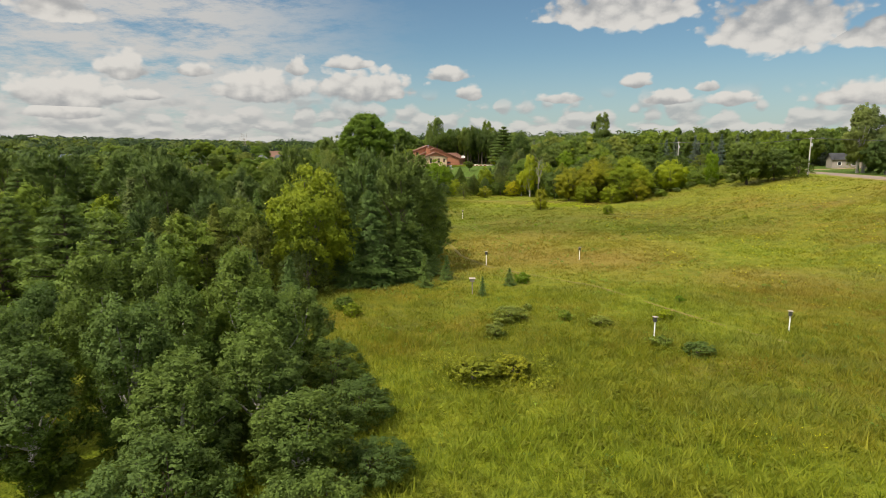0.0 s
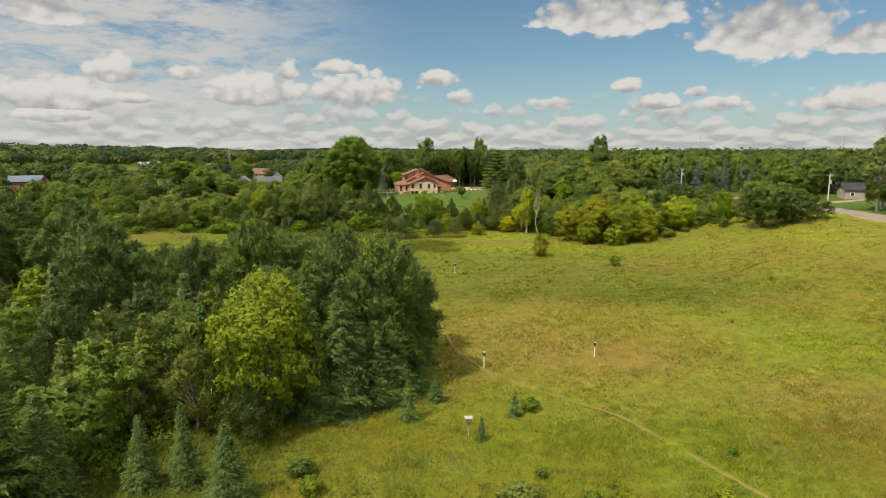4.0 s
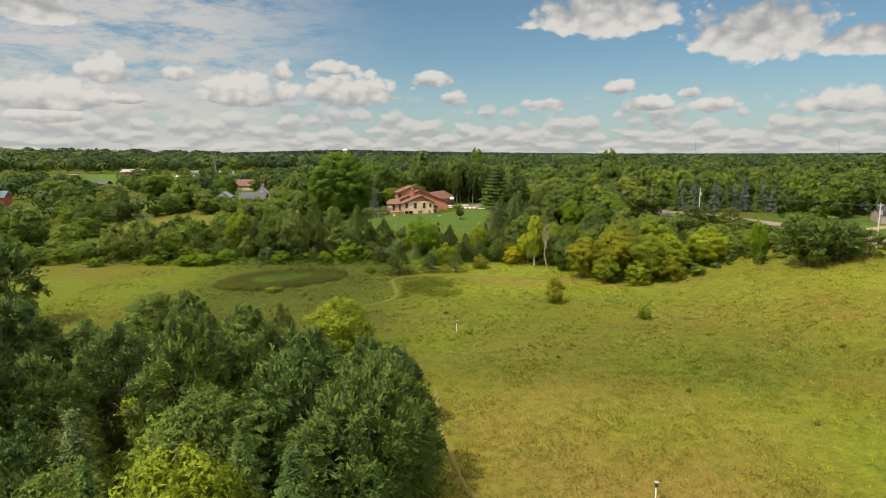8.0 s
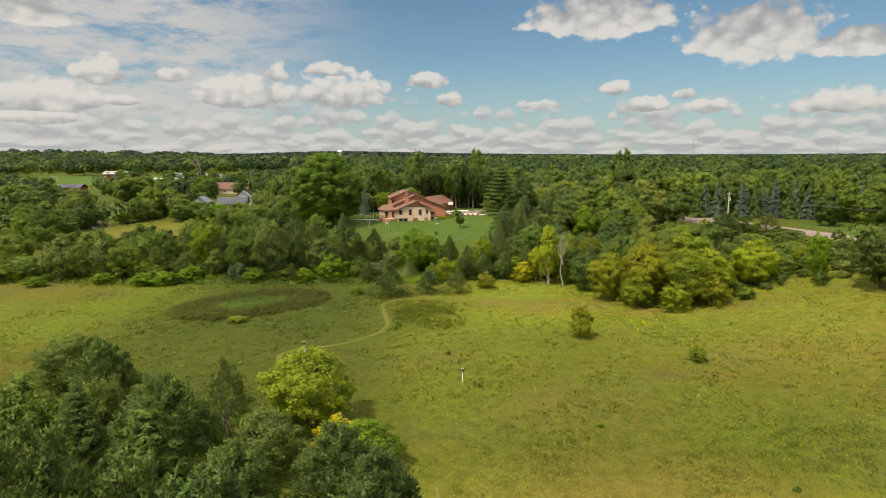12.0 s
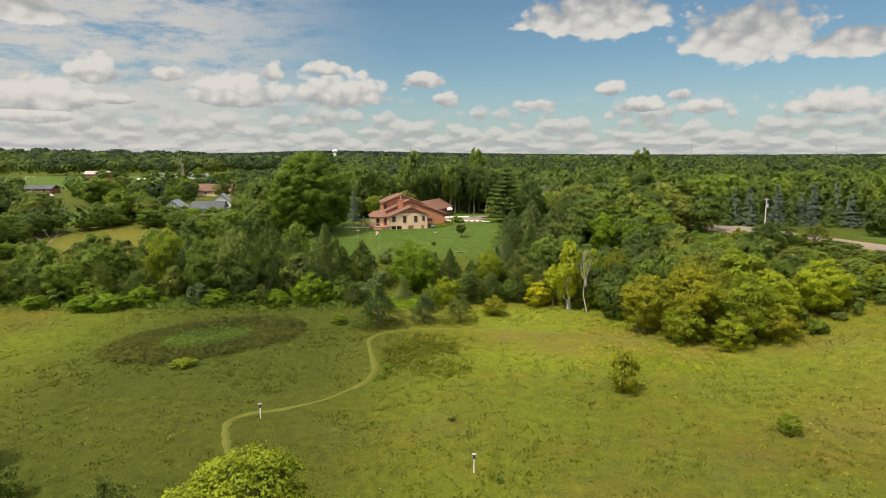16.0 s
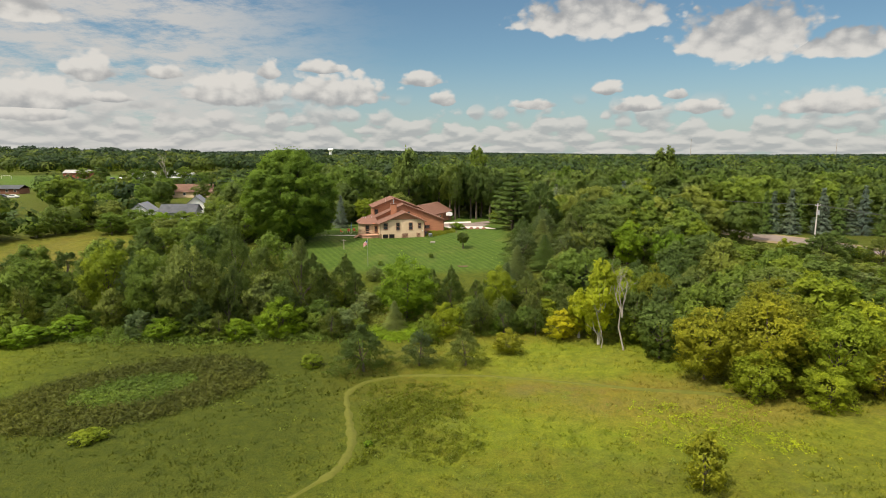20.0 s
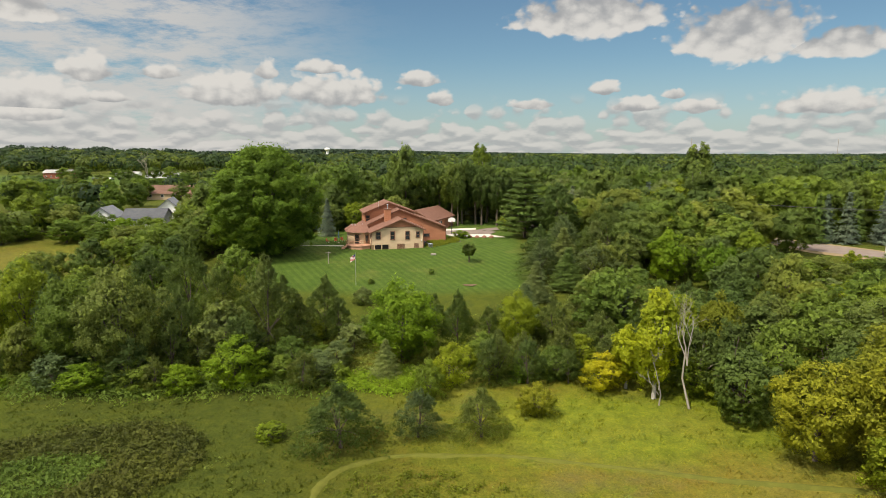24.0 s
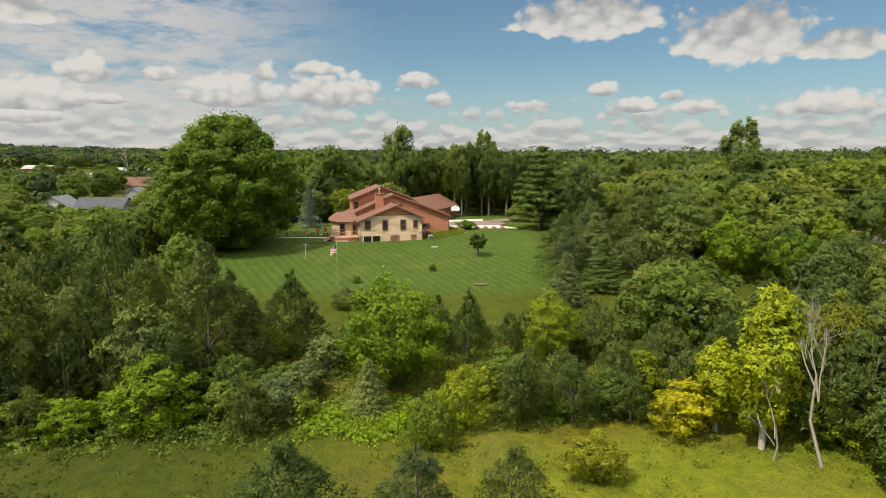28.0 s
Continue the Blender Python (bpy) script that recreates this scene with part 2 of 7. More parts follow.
def leafy(name, shades, through=0.5, rough=0.6, leaflet=6.5, cover=0.60, flutter=0.5, patchy=1.0):
    """Foliage: each spray has a shade of its own, each plant a slight cast, and light comes through. Sprays lean the way their bough does."""
    m, nt, b = material(name)
    geo, info = nt.nodes.new("ShaderNodeNewGeometry"), nt.nodes.new("ShaderNodeObjectInfo")
    mid = shades[1]
    a, c = (tuple(k * e + (1 - k) * m for e, m in zip(shades[j], mid)) for j, k in ((0, 0.5), (2, 0.45)))
    tone = ramp(nt, geo.outputs["Random Per Island"], ((0.0, a), (0.55, mid), (1.0, c)))
    patch = ramp(nt, noise_of(nt, 0.45, 3, 0.6, "World"), ((0.3, (0.85, 0.88, 0.87)), (0.7, (1.12, 1.08, 1.0))))
    tone = blend(nt, 1.0, tone, patch, "MULTIPLY")
    wide = ramp(nt, noise_of(nt, 0.085 if patchy <= 1 else 0.06, 2, 0.5, "World"), ((0.32, (0.78, 0.82, 0.86)), (0.5, (1.0, 1.0, 1.0)), (0.68, (1.18, 1.15, 0.95))))
    for _ in range(int(patchy)):
        tone = blend(nt, 1.0, tone, wide, "MULTIPLY")
    cast = ramp(nt, info.outputs["Random"], ((0.0, (0.78, 0.85, 0.9)), (0.5, (1.0, 1.0, 1.0)), (1.0, (1.13, 1.09, 0.92))))
    tone = blend(nt, 1.0, tone, cast, "MULTIPLY")
    if leaflet:
        cells = nt.nodes.new("ShaderNodeTexVoronoi")
        cells.inputs["Scale"].default_value = leaflet
        nt.links.new(geo.outputs["Position"], cells.inputs["Vector"])
        shade = nt.nodes.new("ShaderNodeSeparateColor")
        nt.links.new(cells.outputs["Color"], shade.inputs[0])
        tone = blend(nt, 1.0, tone, ramp(nt, shade.outputs[0], ((0.0, (0.80, 0.83, 0.80)), (0.5, (1, 1, 1)), (1.0, (1.24, 1.2, 1.15))) if flutter > 0.42 else ((0.0, (0.86, 0.88, 0.86)), (1.0, (1.14, 1.12, 1.1)))), "MULTIPLY")
        turn = nt.nodes.new("ShaderNodeVectorMath")
        turn.operation = "MULTIPLY_ADD"
        nt.links.new(cells.outputs["Color"], turn.inputs[0])
        turn.inputs[1].default_value, turn.inputs[2].default_value = (flutter * 2,) * 3, (-flutter,) * 3
        bough = nt.nodes.new("ShaderNodeAttribute")
        bough.attribute_name = "bough"
        to_world = nt.nodes.new("ShaderNodeVectorTransform")
        to_world.vector_type, to_world.convert_from, to_world.convert_to = "NORMAL", "OBJECT", "WORLD"
        nt.links.new(bough.outputs["Vector"], to_world.inputs[0])
        own = nt.nodes.new("ShaderNodeVectorMath")
        own.operation = "MULTIPLY_ADD"
        nt.links.new(geo.outputs["Normal"], own.inputs[0])
        own.inputs[1].default_value = (0.45, 0.45, 0.45)
        nt.links.new(to_world.outputs[0], own.inputs[2])
        tilt = nt.nodes.new("ShaderNodeVectorMath")
        nt.links.new(turn.outputs[0], tilt.inputs[0])
        nt.links.new(own.outputs[0], tilt.inputs[1])
        facing = nt.nodes.new("ShaderNodeVectorMath")
        facing.operation = "NORMALIZE"
        nt.links.new(tilt.outputs[0], facing.inputs[0])
        nt.links.new(facing.outputs[0], b.inputs["Normal"])
    nt.links.new(tone, b.inputs["Base Color"])
    b.inputs["Roughness"].default_value = rough
    b.inputs["Specular IOR Level"].default_value = 0.12
    tr = nt.nodes.new("ShaderNodeBsdfTranslucent")
    nt.links.new(blend(nt, 1.0, tone, (1.25, 1.3, 0.5), "MULTIPLY"), tr.inputs[0])
    if leaflet:
        nt.links.new(facing.outputs[0], tr.inputs["Normal"])
    mix = nt.nodes.new("ShaderNodeMixShader")
    mix.inputs[0].default_value = through
    nt.links.new(b.outputs[0], mix.inputs[1])
    nt.links.new(tr.outputs[0], mix.inputs[2])
    whole = mix.outputs[0]
    if leaflet:
        gaps = nt.nodes.new("ShaderNodeMixShader")
        nt.links.new(calc(nt, "LESS_THAN", cells.outputs["Distance"], cover), gaps.inputs[0])
        nt.links.new(nt.nodes.new("ShaderNodeBsdfTransparent").outputs[0], gaps.inputs[1])
        nt.links.new(whole, gaps.inputs[2])
        whole = gaps.outputs[0]
    nt.links.new(whole, nt.nodes["Material Output"].inputs[0])
    return m


LEAF = {
    "green": leafy("leaf_green", ((0.102, 0.144, 0.022), (0.155, 0.218, 0.034), (0.217, 0.305, 0.048))),
    "dark": leafy("leaf_dark", ((0.081, 0.114, 0.026), (0.122, 0.172, 0.040), (0.171, 0.241, 0.056))),
    "bright": leafy("leaf_bright", ((0.111, 0.173, 0.012), (0.168, 0.262, 0.018), (0.235, 0.367, 0.025))),
    "yellow": leafy("leaf_yellow", ((0.155, 0.191, 0.015), (0.235, 0.290, 0.022), (0.329, 0.406, 0.031))),
    "gold": leafy("leaf_gold", ((0.256, 0.269, 0.018), (0.468, 0.450, 0.020), (0.672, 0.600, 0.030)), cover=0.60),
    "lime": leafy("leaf_lime", ((0.238, 0.271, 0.016), (0.360, 0.410, 0.024), (0.504, 0.574, 0.034)), cover=0.60),
    "rank": leafy("leaf_rank", ((0.065, 0.074, 0.016), (0.098, 0.112, 0.024), (0.137, 0.157, 0.034))),
    "ochre": leafy("leaf_ochre", ((0.157, 0.166, 0.016), (0.238, 0.252, 0.024), (0.333, 0.353, 0.034))),
    "olive": leafy("leaf_olive", ((0.120, 0.147, 0.033), (0.182, 0.222, 0.050), (0.255, 0.311, 0.070))),
    "grey": leafy("leaf_greygreen", ((0.115, 0.145, 0.051), (0.175, 0.220, 0.078), (0.245, 0.308, 0.109))),
    "pine": leafy("needle_pine", ((0.066, 0.097, 0.020), (0.099, 0.148, 0.030), (0.139, 0.207, 0.042)), 0.3, leaflet=9.0, cover=0.60, flutter=0.45),
    "spruce": leafy("needle_spruce", ((0.066, 0.102, 0.022), (0.100, 0.154, 0.034), (0.140, 0.216, 0.048)), 0.25, leaflet=9.0, cover=0.58, flutter=0.45),
    "blue": leafy("needle_blue", ((0.084, 0.109, 0.078), (0.128, 0.165, 0.118), (0.179, 0.231, 0.165)), 0.2, leaflet=7.0),
    "maple": leafy("leaf_maple", ((0.092, 0.147, 0.017), (0.140, 0.222, 0.026), (0.196, 0.311, 0.036)), leaflet=5.5, cover=0.62),
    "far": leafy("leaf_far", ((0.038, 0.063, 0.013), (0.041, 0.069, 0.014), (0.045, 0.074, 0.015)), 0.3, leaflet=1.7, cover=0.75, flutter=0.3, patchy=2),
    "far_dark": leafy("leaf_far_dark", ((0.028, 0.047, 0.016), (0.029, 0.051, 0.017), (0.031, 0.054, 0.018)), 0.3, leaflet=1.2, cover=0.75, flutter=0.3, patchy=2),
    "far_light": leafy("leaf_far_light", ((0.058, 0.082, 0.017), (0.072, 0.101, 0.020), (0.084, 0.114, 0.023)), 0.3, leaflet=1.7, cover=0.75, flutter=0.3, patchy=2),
    # Aerial haze is put into this leaf's bluer, duller colour.
    "distant": leafy("leaf_distant_hazed", ((0.024, 0.040, 0.022), (0.028, 0.046, 0.026), (0.033, 0.052, 0.029)), 0.1, leaflet=0.6, cover=0.7, flutter=0.3),
    "thicket": leafy("leaf_thicket", ((0.068, 0.104, 0.026), (0.101, 0.153, 0.036), (0.140, 0.208, 0.049)), leaflet=13.0, cover=0.60),
    "weed": leafy("leaf_weed", ((0.083, 0.094, 0.011), (0.125, 0.142, 0.016), (0.175, 0.199, 0.022)), 0.5, leaflet=0),
}
BARK = plain("bark", (0.055, 0.042, 0.03), (0.15, 0.12, 0.09), 3.0, 0.9, 0.6, stretch=(1, 1, 0.25))
PALE_BARK = plain("bark_pale", (0.22, 0.20, 0.17), (0.48, 0.45, 0.40), 2.0, 0.85, 0.4, stretch=(1, 1, 2.0))
DEAD_BARK = plain("bark_dead", (0.16, 0.14, 0.11), (0.33, 0.295, 0.24), 2.0, 0.9, 0.4, stretch=(1, 1, 0.3))

# ---- the lie of the land ----


def smooth(v):
    v = np.clip(v, 0, 1)
    return v * v * (3 - 2 * v)


def land(x, y):
    """Height of the ground: a flat meadow, a rise to the road on the east and the house's knoll on the north."""
    x, y = np.asarray(x, float), np.asarray(y, float)
    east = 7.2 * smooth((x - 40) / 54)
    k = smooth((x + 75) / 50)
    north = 6.8 * (k * smooth((y - 186) / 66) + (1 - k) * smooth((y - 190) / 150))
    base = np.maximum(east, north)
    far = np.hypot(x, y)
    az = np.degrees(np.arctan2(x, y))
    hills = smooth((far - 1500) / 1400) * (2.5 + 2 * np.sin(x / 410 + 1.0) + 17 * np.exp(-(((az + 8) / 9) ** 2)) + 3 * np.exp(-(((az - 36) / 4) ** 2)) - 2.5 * smooth((az - 8) / 10))
    west = 15 * smooth((-x - 250) / 300) * smooth((y - 650) / 350) * smooth((2200 - y) / 600) * (0.8 + 0.25 * np.sin(x / 60))
    return base + np.maximum(hills, 0) + west


def level(x, y):
    return float(land(x, y))


def near_line(x, y, pts):
    """Distance to a broken line, and how far along it."""
    best = np.full(np.shape(x), 1e9)
    for (ax, ay), (bx, by) in zip(pts[:-1], pts[1:]):
        dx, dy = bx - ax, by - ay
        t = np.clip(((x - ax) * dx + (y - ay) * dy) / (dx * dx + dy * dy), 0, 1)
        best = np.minimum(best, np.hypot(x - ax - t * dx, y - ay - t * dy))
    return best


FOOTPATH = ((26.2, 43.4), (23.9, 46.4), (21.7, 50.8), (19.0, 56.6), (16.1, 63.0), (10.8, 67.8), (5.6, 73.6), (2.6, 80.7), (0.8, 92.6), (0.5, 101.7), (0.9, 107), (-2, 113), (-6, 118))
MOWN_PATH = ((-15.5, 124), (-18.5, 130), (-20.6, 135.8), (-19.2, 138), (-15.6, 138.7), (-11.0, 141.2), (-6.9, 146.8), (-6.2, 151), (-7.2, 157.0), (-8.3, 163.5), (-6.5, 167.0), (-1.9, 168.9), (8.0, 168.3), (17.2, 165.8), (25.3, 163.5), (41.4, 160.3))
ROAD = ((96, 70), (98, 120), (100.5, 145), (102.5, 165), (102.5, 180), (100, 197), (93, 217), (85.5, 239), (76, 262), (64, 292), (50, 330))


def soft_noise(x, y, scale, seed):
    """Smooth value noise in the plane, 0 to 1."""
    u, v = np.asarray(x) / scale + seed * 17.3, np.asarray(y) / scale - seed * 9.1
    i, j = np.floor(u).astype(int), np.floor(v).astype(int)
    fu, fv = smooth(u - i), smooth(v - j)

    def h(a, b):
        return np.abs(np.sin(a * 127.1 + b * 311.7 + seed * 74.7) * 43758.5453) % 1.0

    return (h(i, j) * (1 - fu) + h(i + 1, j) * fu) * (1 - fv) + (h(i, j + 1) * (1 - fu) + h(i + 1, j + 1) * fu) * fv


def zones(x, y):
    """Weights of the ground's lush, dry, dark and mown tones."""
    n1, n2 = soft_noise(x, y, 22, 1), soft_noise(x, y, 9, 2)
    lush = np.clip(1.5 * (0.6 * n1 + 0.4 * n2) - 0.35, 0, 1)
    lush = np.maximum(lush, smooth((46 - y) / 22) * (0.45 + 0.5 * n2) * smooth((40 - x) / 30 + 0.5))
    lush = np.maximum(lush, smooth(1.3 - np.hypot((x - 24) / 17, (y - 150) / 11)) * (0.4 + 0.6 * n2))
    lush = np.maximum(lush, 0.85 * smooth(1.35 - np.hypot((x - 42) / 46, (y - 146) / 16)) * (0.35 + 0.65 * n2))
    lush = np.maximum(lush, 0.75 * smooth(1.5 - np.hypot((x - 19) / 16, (y - 174) / 8)))
    lush = np.maximum(lush, 0.7 * smooth((44 - y) / 12) * smooth((x + 12) / 8) * (0.5 + 0.5 * n2))
    n3 = soft_noise(x, y, 14, 5)
    dry = smooth(1.4 - np.hypot((x - 17) / 22, (y - 88) / 22)) * (0.25 + 0.75 * n3)
    dry = np.maximum(dry, 0.9 * smooth(1.4 - np.hypot((x - 17) / 11, (y - 116) / 7)) * (0.3 + 0.7 * n2))
    dry = np.maximum(dry, 0.8 * smooth(1.4 - np.hypot((x - 36) / 9, (y - 65) / 9)) * (0.3 + 0.7 * n2))
    dry = np.maximum(dry, smooth(1.5 - np.hypot((x - 31) / 14, (y - 160) / 7)) * (0.2 + 0.8 * n2))
    dry = np.maximum(dry, smooth(1.4 - np.hypot((x - 20) / 13, (y - 173) / 6)) * 0.3 * n2)
    dry = np.maximum(dry, 0.5 * smooth(1.3 - np.hypot((x + 86) / 24, (y - 248) / 28)))
    dry = np.maximum(dry, 0.32 * smooth((x - 25) / 30) * soft_noise(x, y, 18, 7) * smooth((170 - y) / 20))
    a = math.radians(32)
    ox, oy = x + 32, y - 165
    ov = np.hypot((ox * math.cos(a) + oy * math.sin(a)) / 14.5, (-ox * math.sin(a) + oy * math.cos(a)) / 9.0)
    dark = smooth((1.12 - ov + 0.18 * (n2 - 0.5)) / 0.16)
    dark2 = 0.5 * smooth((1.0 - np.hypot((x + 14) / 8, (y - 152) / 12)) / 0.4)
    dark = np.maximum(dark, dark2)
    # Darker over the west and middle meadow, beyond y 194 and through the wood.
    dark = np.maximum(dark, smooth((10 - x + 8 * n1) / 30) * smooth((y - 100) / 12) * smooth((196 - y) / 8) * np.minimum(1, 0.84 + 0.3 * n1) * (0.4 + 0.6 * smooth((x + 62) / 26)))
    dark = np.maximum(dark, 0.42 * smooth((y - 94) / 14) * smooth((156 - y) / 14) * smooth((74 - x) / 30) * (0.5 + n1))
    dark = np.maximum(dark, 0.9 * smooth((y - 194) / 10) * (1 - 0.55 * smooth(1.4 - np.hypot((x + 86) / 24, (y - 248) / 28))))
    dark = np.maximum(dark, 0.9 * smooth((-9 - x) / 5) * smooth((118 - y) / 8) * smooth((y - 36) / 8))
    lawn = smooth((y - 216.5 - 0.04 * np.abs(x)) / 2) * smooth((300 - y) / 10) * smooth((x + 36 - 0.2 * (y - 210)) / 3) * smooth((21 + 0.1 * (y - 220) - x) / 3)
    lawn = np.maximum(lawn, smooth((x - 103) / 4) * smooth((230 - y) / 10))
    lawn = np.maximum(lawn, smooth((-150 - x) / 30) * smooth((y - 430) / 20) * smooth((660 - y) / 20) * smooth((x + 440) / 60))
    lawn = np.maximum(lawn, 0.7 * smooth(2.0 - 1.6 * np.hypot((x + 116) / 13, (y - 297) / 18)))
    return lush, dry, dark, lawn


def mesh_of(name, verts, faces, mat, n=4):
    """A mesh from arrays of corners and of faces with n corners each."""
    me = bpy.data.meshes.new(name)
    verts, faces = np.asarray(verts, np.float32), np.asarray(faces, np.int32)
    me.vertices.add(len(verts))
    me.vertices.foreach_set("co", verts.ravel())
    me.loops.add(faces.size)
    me.loops.foreach_set("vertex_index", faces.ravel())
    me.polygons.add(len(faces))
    me.polygons.foreach_set("loop_start", np.arange(0, faces.size, n, dtype=np.int32))
    me.polygons.foreach_set("loop_total", np.full(len(faces), n, np.int32))
    me.update(calc_edges=True)
    if mat:
        me.materials.append(mat)
    return me


def zone_colour(me, x, y):
    """Stores the growth's zones as a point attribute."""
    z = np.stack(zones(x, y), 1).astype(np.float32)
    attr = me.attributes.new("growth", "FLOAT_COLOR", "POINT")
    attr.data.foreach_set("color", z.ravel())


def meadow_tone(nt, island=False):
    """Colour of the growth by zone, with patches from metres to hand's breadths."""
    at = nt.nodes.new("ShaderNodeAttribute")
    at.attribute_name = "growth"
    sep = nt.nodes.new("ShaderNodeSeparateColor")
    nt.links.new(at.outputs["Color"], sep.inputs[0])
    big, mid, fine = noise_of(nt, 0.09, 5, 0.65, "World"), noise_of(nt, 0.7, 5, 0.65, "World"), noise_of(nt, 5.0, 4, 0.7, "World")
    base = ramp(nt, mid, ((0.25, (0.065, 0.069, 0.008)), (0.5, (0.123, 0.117, 0.011)), (0.75, (0.192, 0.160, 0.018))))
    base = blend(nt, calc(nt, "MULTIPLY", big, 0.6), base, (0.142, 0.145, 0.014))
    lush = ramp(nt, mid, ((0.3, (0.098, 0.138, 0.009)), (0.7, (0.190, 0.236, 0.013))))
    dry = ramp(nt, mid, ((0.3, (0.150, 0.116, 0.022)), (0.7, (0.240, 0.172, 0.038))))
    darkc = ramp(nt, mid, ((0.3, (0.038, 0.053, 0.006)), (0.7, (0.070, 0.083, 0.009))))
    lawn = ramp(nt, mid, ((0.3, (0.047, 0.084, 0.012)), (0.7, (0.074, 0.116, 0.018))))
    base = blend(nt, calc(nt, "MULTIPLY", calc(nt, "SUBTRACT", noise_of(nt, 0.16, 4, 0.7, "World"), 0.47, True), 5.0, True), base, (0.173, 0.120, 0.018))
    heads = calc(nt, "MULTIPLY", calc(nt, "SUBTRACT", noise_of(nt, 0.07, 6, 0.75, "World"), 0.50, True), 6.0, True)
    base = blend(nt, calc(nt, "MULTIPLY", heads, 0.75), base, (0.118, 0.100, 0.040))
    rust = calc(nt, "MULTIPLY", calc(nt, "SUBTRACT", noise_of(nt, 0.11, 5, 0.75, "World"), 0.60, True), 8.0, True)
    base = blend(nt, calc(nt, "MULTIPLY", rust, 0.65), base, (0.19, 0.105, 0.02))
    sprout = calc(nt, "MULTIPLY", calc(nt, "SUBTRACT", noise_of(nt, 0.13, 6, 0.72, "World", (1, 1.6, 1)), 0.56, True), 9.0, True)
    base = blend(nt, calc(nt, "MULTIPLY", sprout, 0.6), base, (0.115, 0.158, 0.010))
    tone = blend(nt, sep.outputs[0], base, lush)
    tone = blend(nt, sep.outputs[1], tone, dry)
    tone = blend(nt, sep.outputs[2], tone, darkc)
    wave = nt.nodes.new("ShaderNodeTexWave")
    wave.wave_profile = "TRI"
    wave.inputs["Scale"].default_value, wave.inputs["Distortion"].default_value, wave.inputs["Detail Scale"].default_value = 0.24, 1.2, 0.4
    mow = nt.nodes.new("ShaderNodeMapping")
    mow.inputs["Rotation"].default_value = (0, 0, radians(-28))
    place = nt.nodes.new("ShaderNodeNewGeometry")
    nt.links.new(place.outputs["Position"], mow.inputs[0])
    nt.links.new(mow.outputs[0], wave.inputs["Vector"])
    lawn = blend(nt, 1.0, lawn, ramp(nt, wave.outputs["Fac"], ((0.40, (0.87, 0.90, 0.87)), (0.60, (1.08, 1.06, 1.04)))), "MULTIPLY")
    lawn = blend(nt, calc(nt, "MULTIPLY", calc(nt, "SUBTRACT", big, 0.53, True), 3.0, True), lawn, (0.140, 0.135, 0.035))
    tone = blend(nt, at.outputs["Alpha"], tone, lawn)
    if island:
        geo = nt.nodes.new("ShaderNodeNewGeometry")
        tone = blend(nt, 1.0, tone, ramp(nt, geo.outputs["Random Per Island"], ((0, (0.92, 0.97, 0.9)), (0.5, (1.2, 1.2, 1.14)), (1, (1.52, 1.46, 1.3)))), "MULTIPLY")
    else:
        tone = blend(nt, 1.0, tone, ramp(nt, fine, ((0.25, (0.66, 0.72, 0.66)), (0.5, (0.97, 0.97, 0.97)), (0.75, (1.3, 1.25, 1.2)))), "MULTIPLY")
    tone = blend(nt, 1.0, tone, ramp(nt, noise_of(nt, 1.7, 4, 0.7, "World"), ((0.3, (0.80, 0.87, 0.80)), (0.45, (1, 1, 1)), (0.7, (1.1, 1.06, 1.0)))), "MULTIPLY")
    return tone, fine, mid


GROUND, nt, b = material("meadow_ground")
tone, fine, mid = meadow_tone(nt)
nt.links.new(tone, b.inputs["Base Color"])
b.inputs["Roughness"].default_value = 0.95
b.inputs["Specular IOR Level"].default_value = 0.1
relief(nt, b, calc(nt, "ADD", fine, mid), 1.0, 0.35)
GRASS, nt, b = material("meadow_grass")
tone, fine, mid = meadow_tone(nt, True)
nt.links.new(tone, b.inputs["Base Color"])
b.inputs["Roughness"].default_value = 0.7
b.inputs["Specular IOR Level"].default_value = 0.2
tr = nt.nodes.new("ShaderNodeBsdfTranslucent")
nt.links.new(tone, tr.inputs[0])
mx = nt.nodes.new("ShaderNodeMixShader")
mx.inputs[0].default_value = 0.5
nt.links.new(b.outputs[0], mx.inputs[1])
nt.links.new(tr.outputs[0], mx.inputs[2])
nt.links.new(mx.outputs[0], nt.nodes["Material Output"].inputs[0])

# ---- ground: one sheet to the horizon ----


def axis_steps(lo, hi, step, reach, growth=1.16):
    inner = list(np.arange(lo, hi + 0.01, step))
    out, s = [], step
    v = hi
    while v < reach[1]:
        s *= growth
        v += s
        out.append(v)
    pre, s, v = [], step, lo
    while v > reach[0]:
        s *= growth
        v -= s
        pre.append(v)
    return np.array(pre[::-1] + inner + out)


gx, gy = axis_steps(-90, 110, 2.0, (-4800, 4800)), axis_steps(-10, 290, 2.0, (-4800, 4800))
X, Y = np.meshgrid(gx, gy)
Z = land(X, Y)
inner = (np.abs(X) < 130) & (Y < 210) & (Y > -20)
Z = Z + np.where(inner, 0.22 * (soft_noise(X, Y, 4, 11) - 0.5) + 0.1 * (soft_noise(X, Y, 1.9, 12) - 0.5), 0)
nx, ny = len(gx), len(gy)
idx = np.arange(nx * ny).reshape(ny, nx)
faces = np.stack([idx[:-1, :-1], idx[:-1, 1:], idx[1:, 1:], idx[1:, :-1]], -1).reshape(-1, 4)
me = mesh_of("ground", np.stack([X, Y, Z], -1).reshape(-1, 3), faces, GROUND)
me.polygons.foreach_set("use_smooth", np.ones(len(faces), bool))
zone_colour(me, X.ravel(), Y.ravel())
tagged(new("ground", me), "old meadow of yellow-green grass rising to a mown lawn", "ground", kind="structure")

# ---- plants ----
RNG = np.random.default_rng(7)


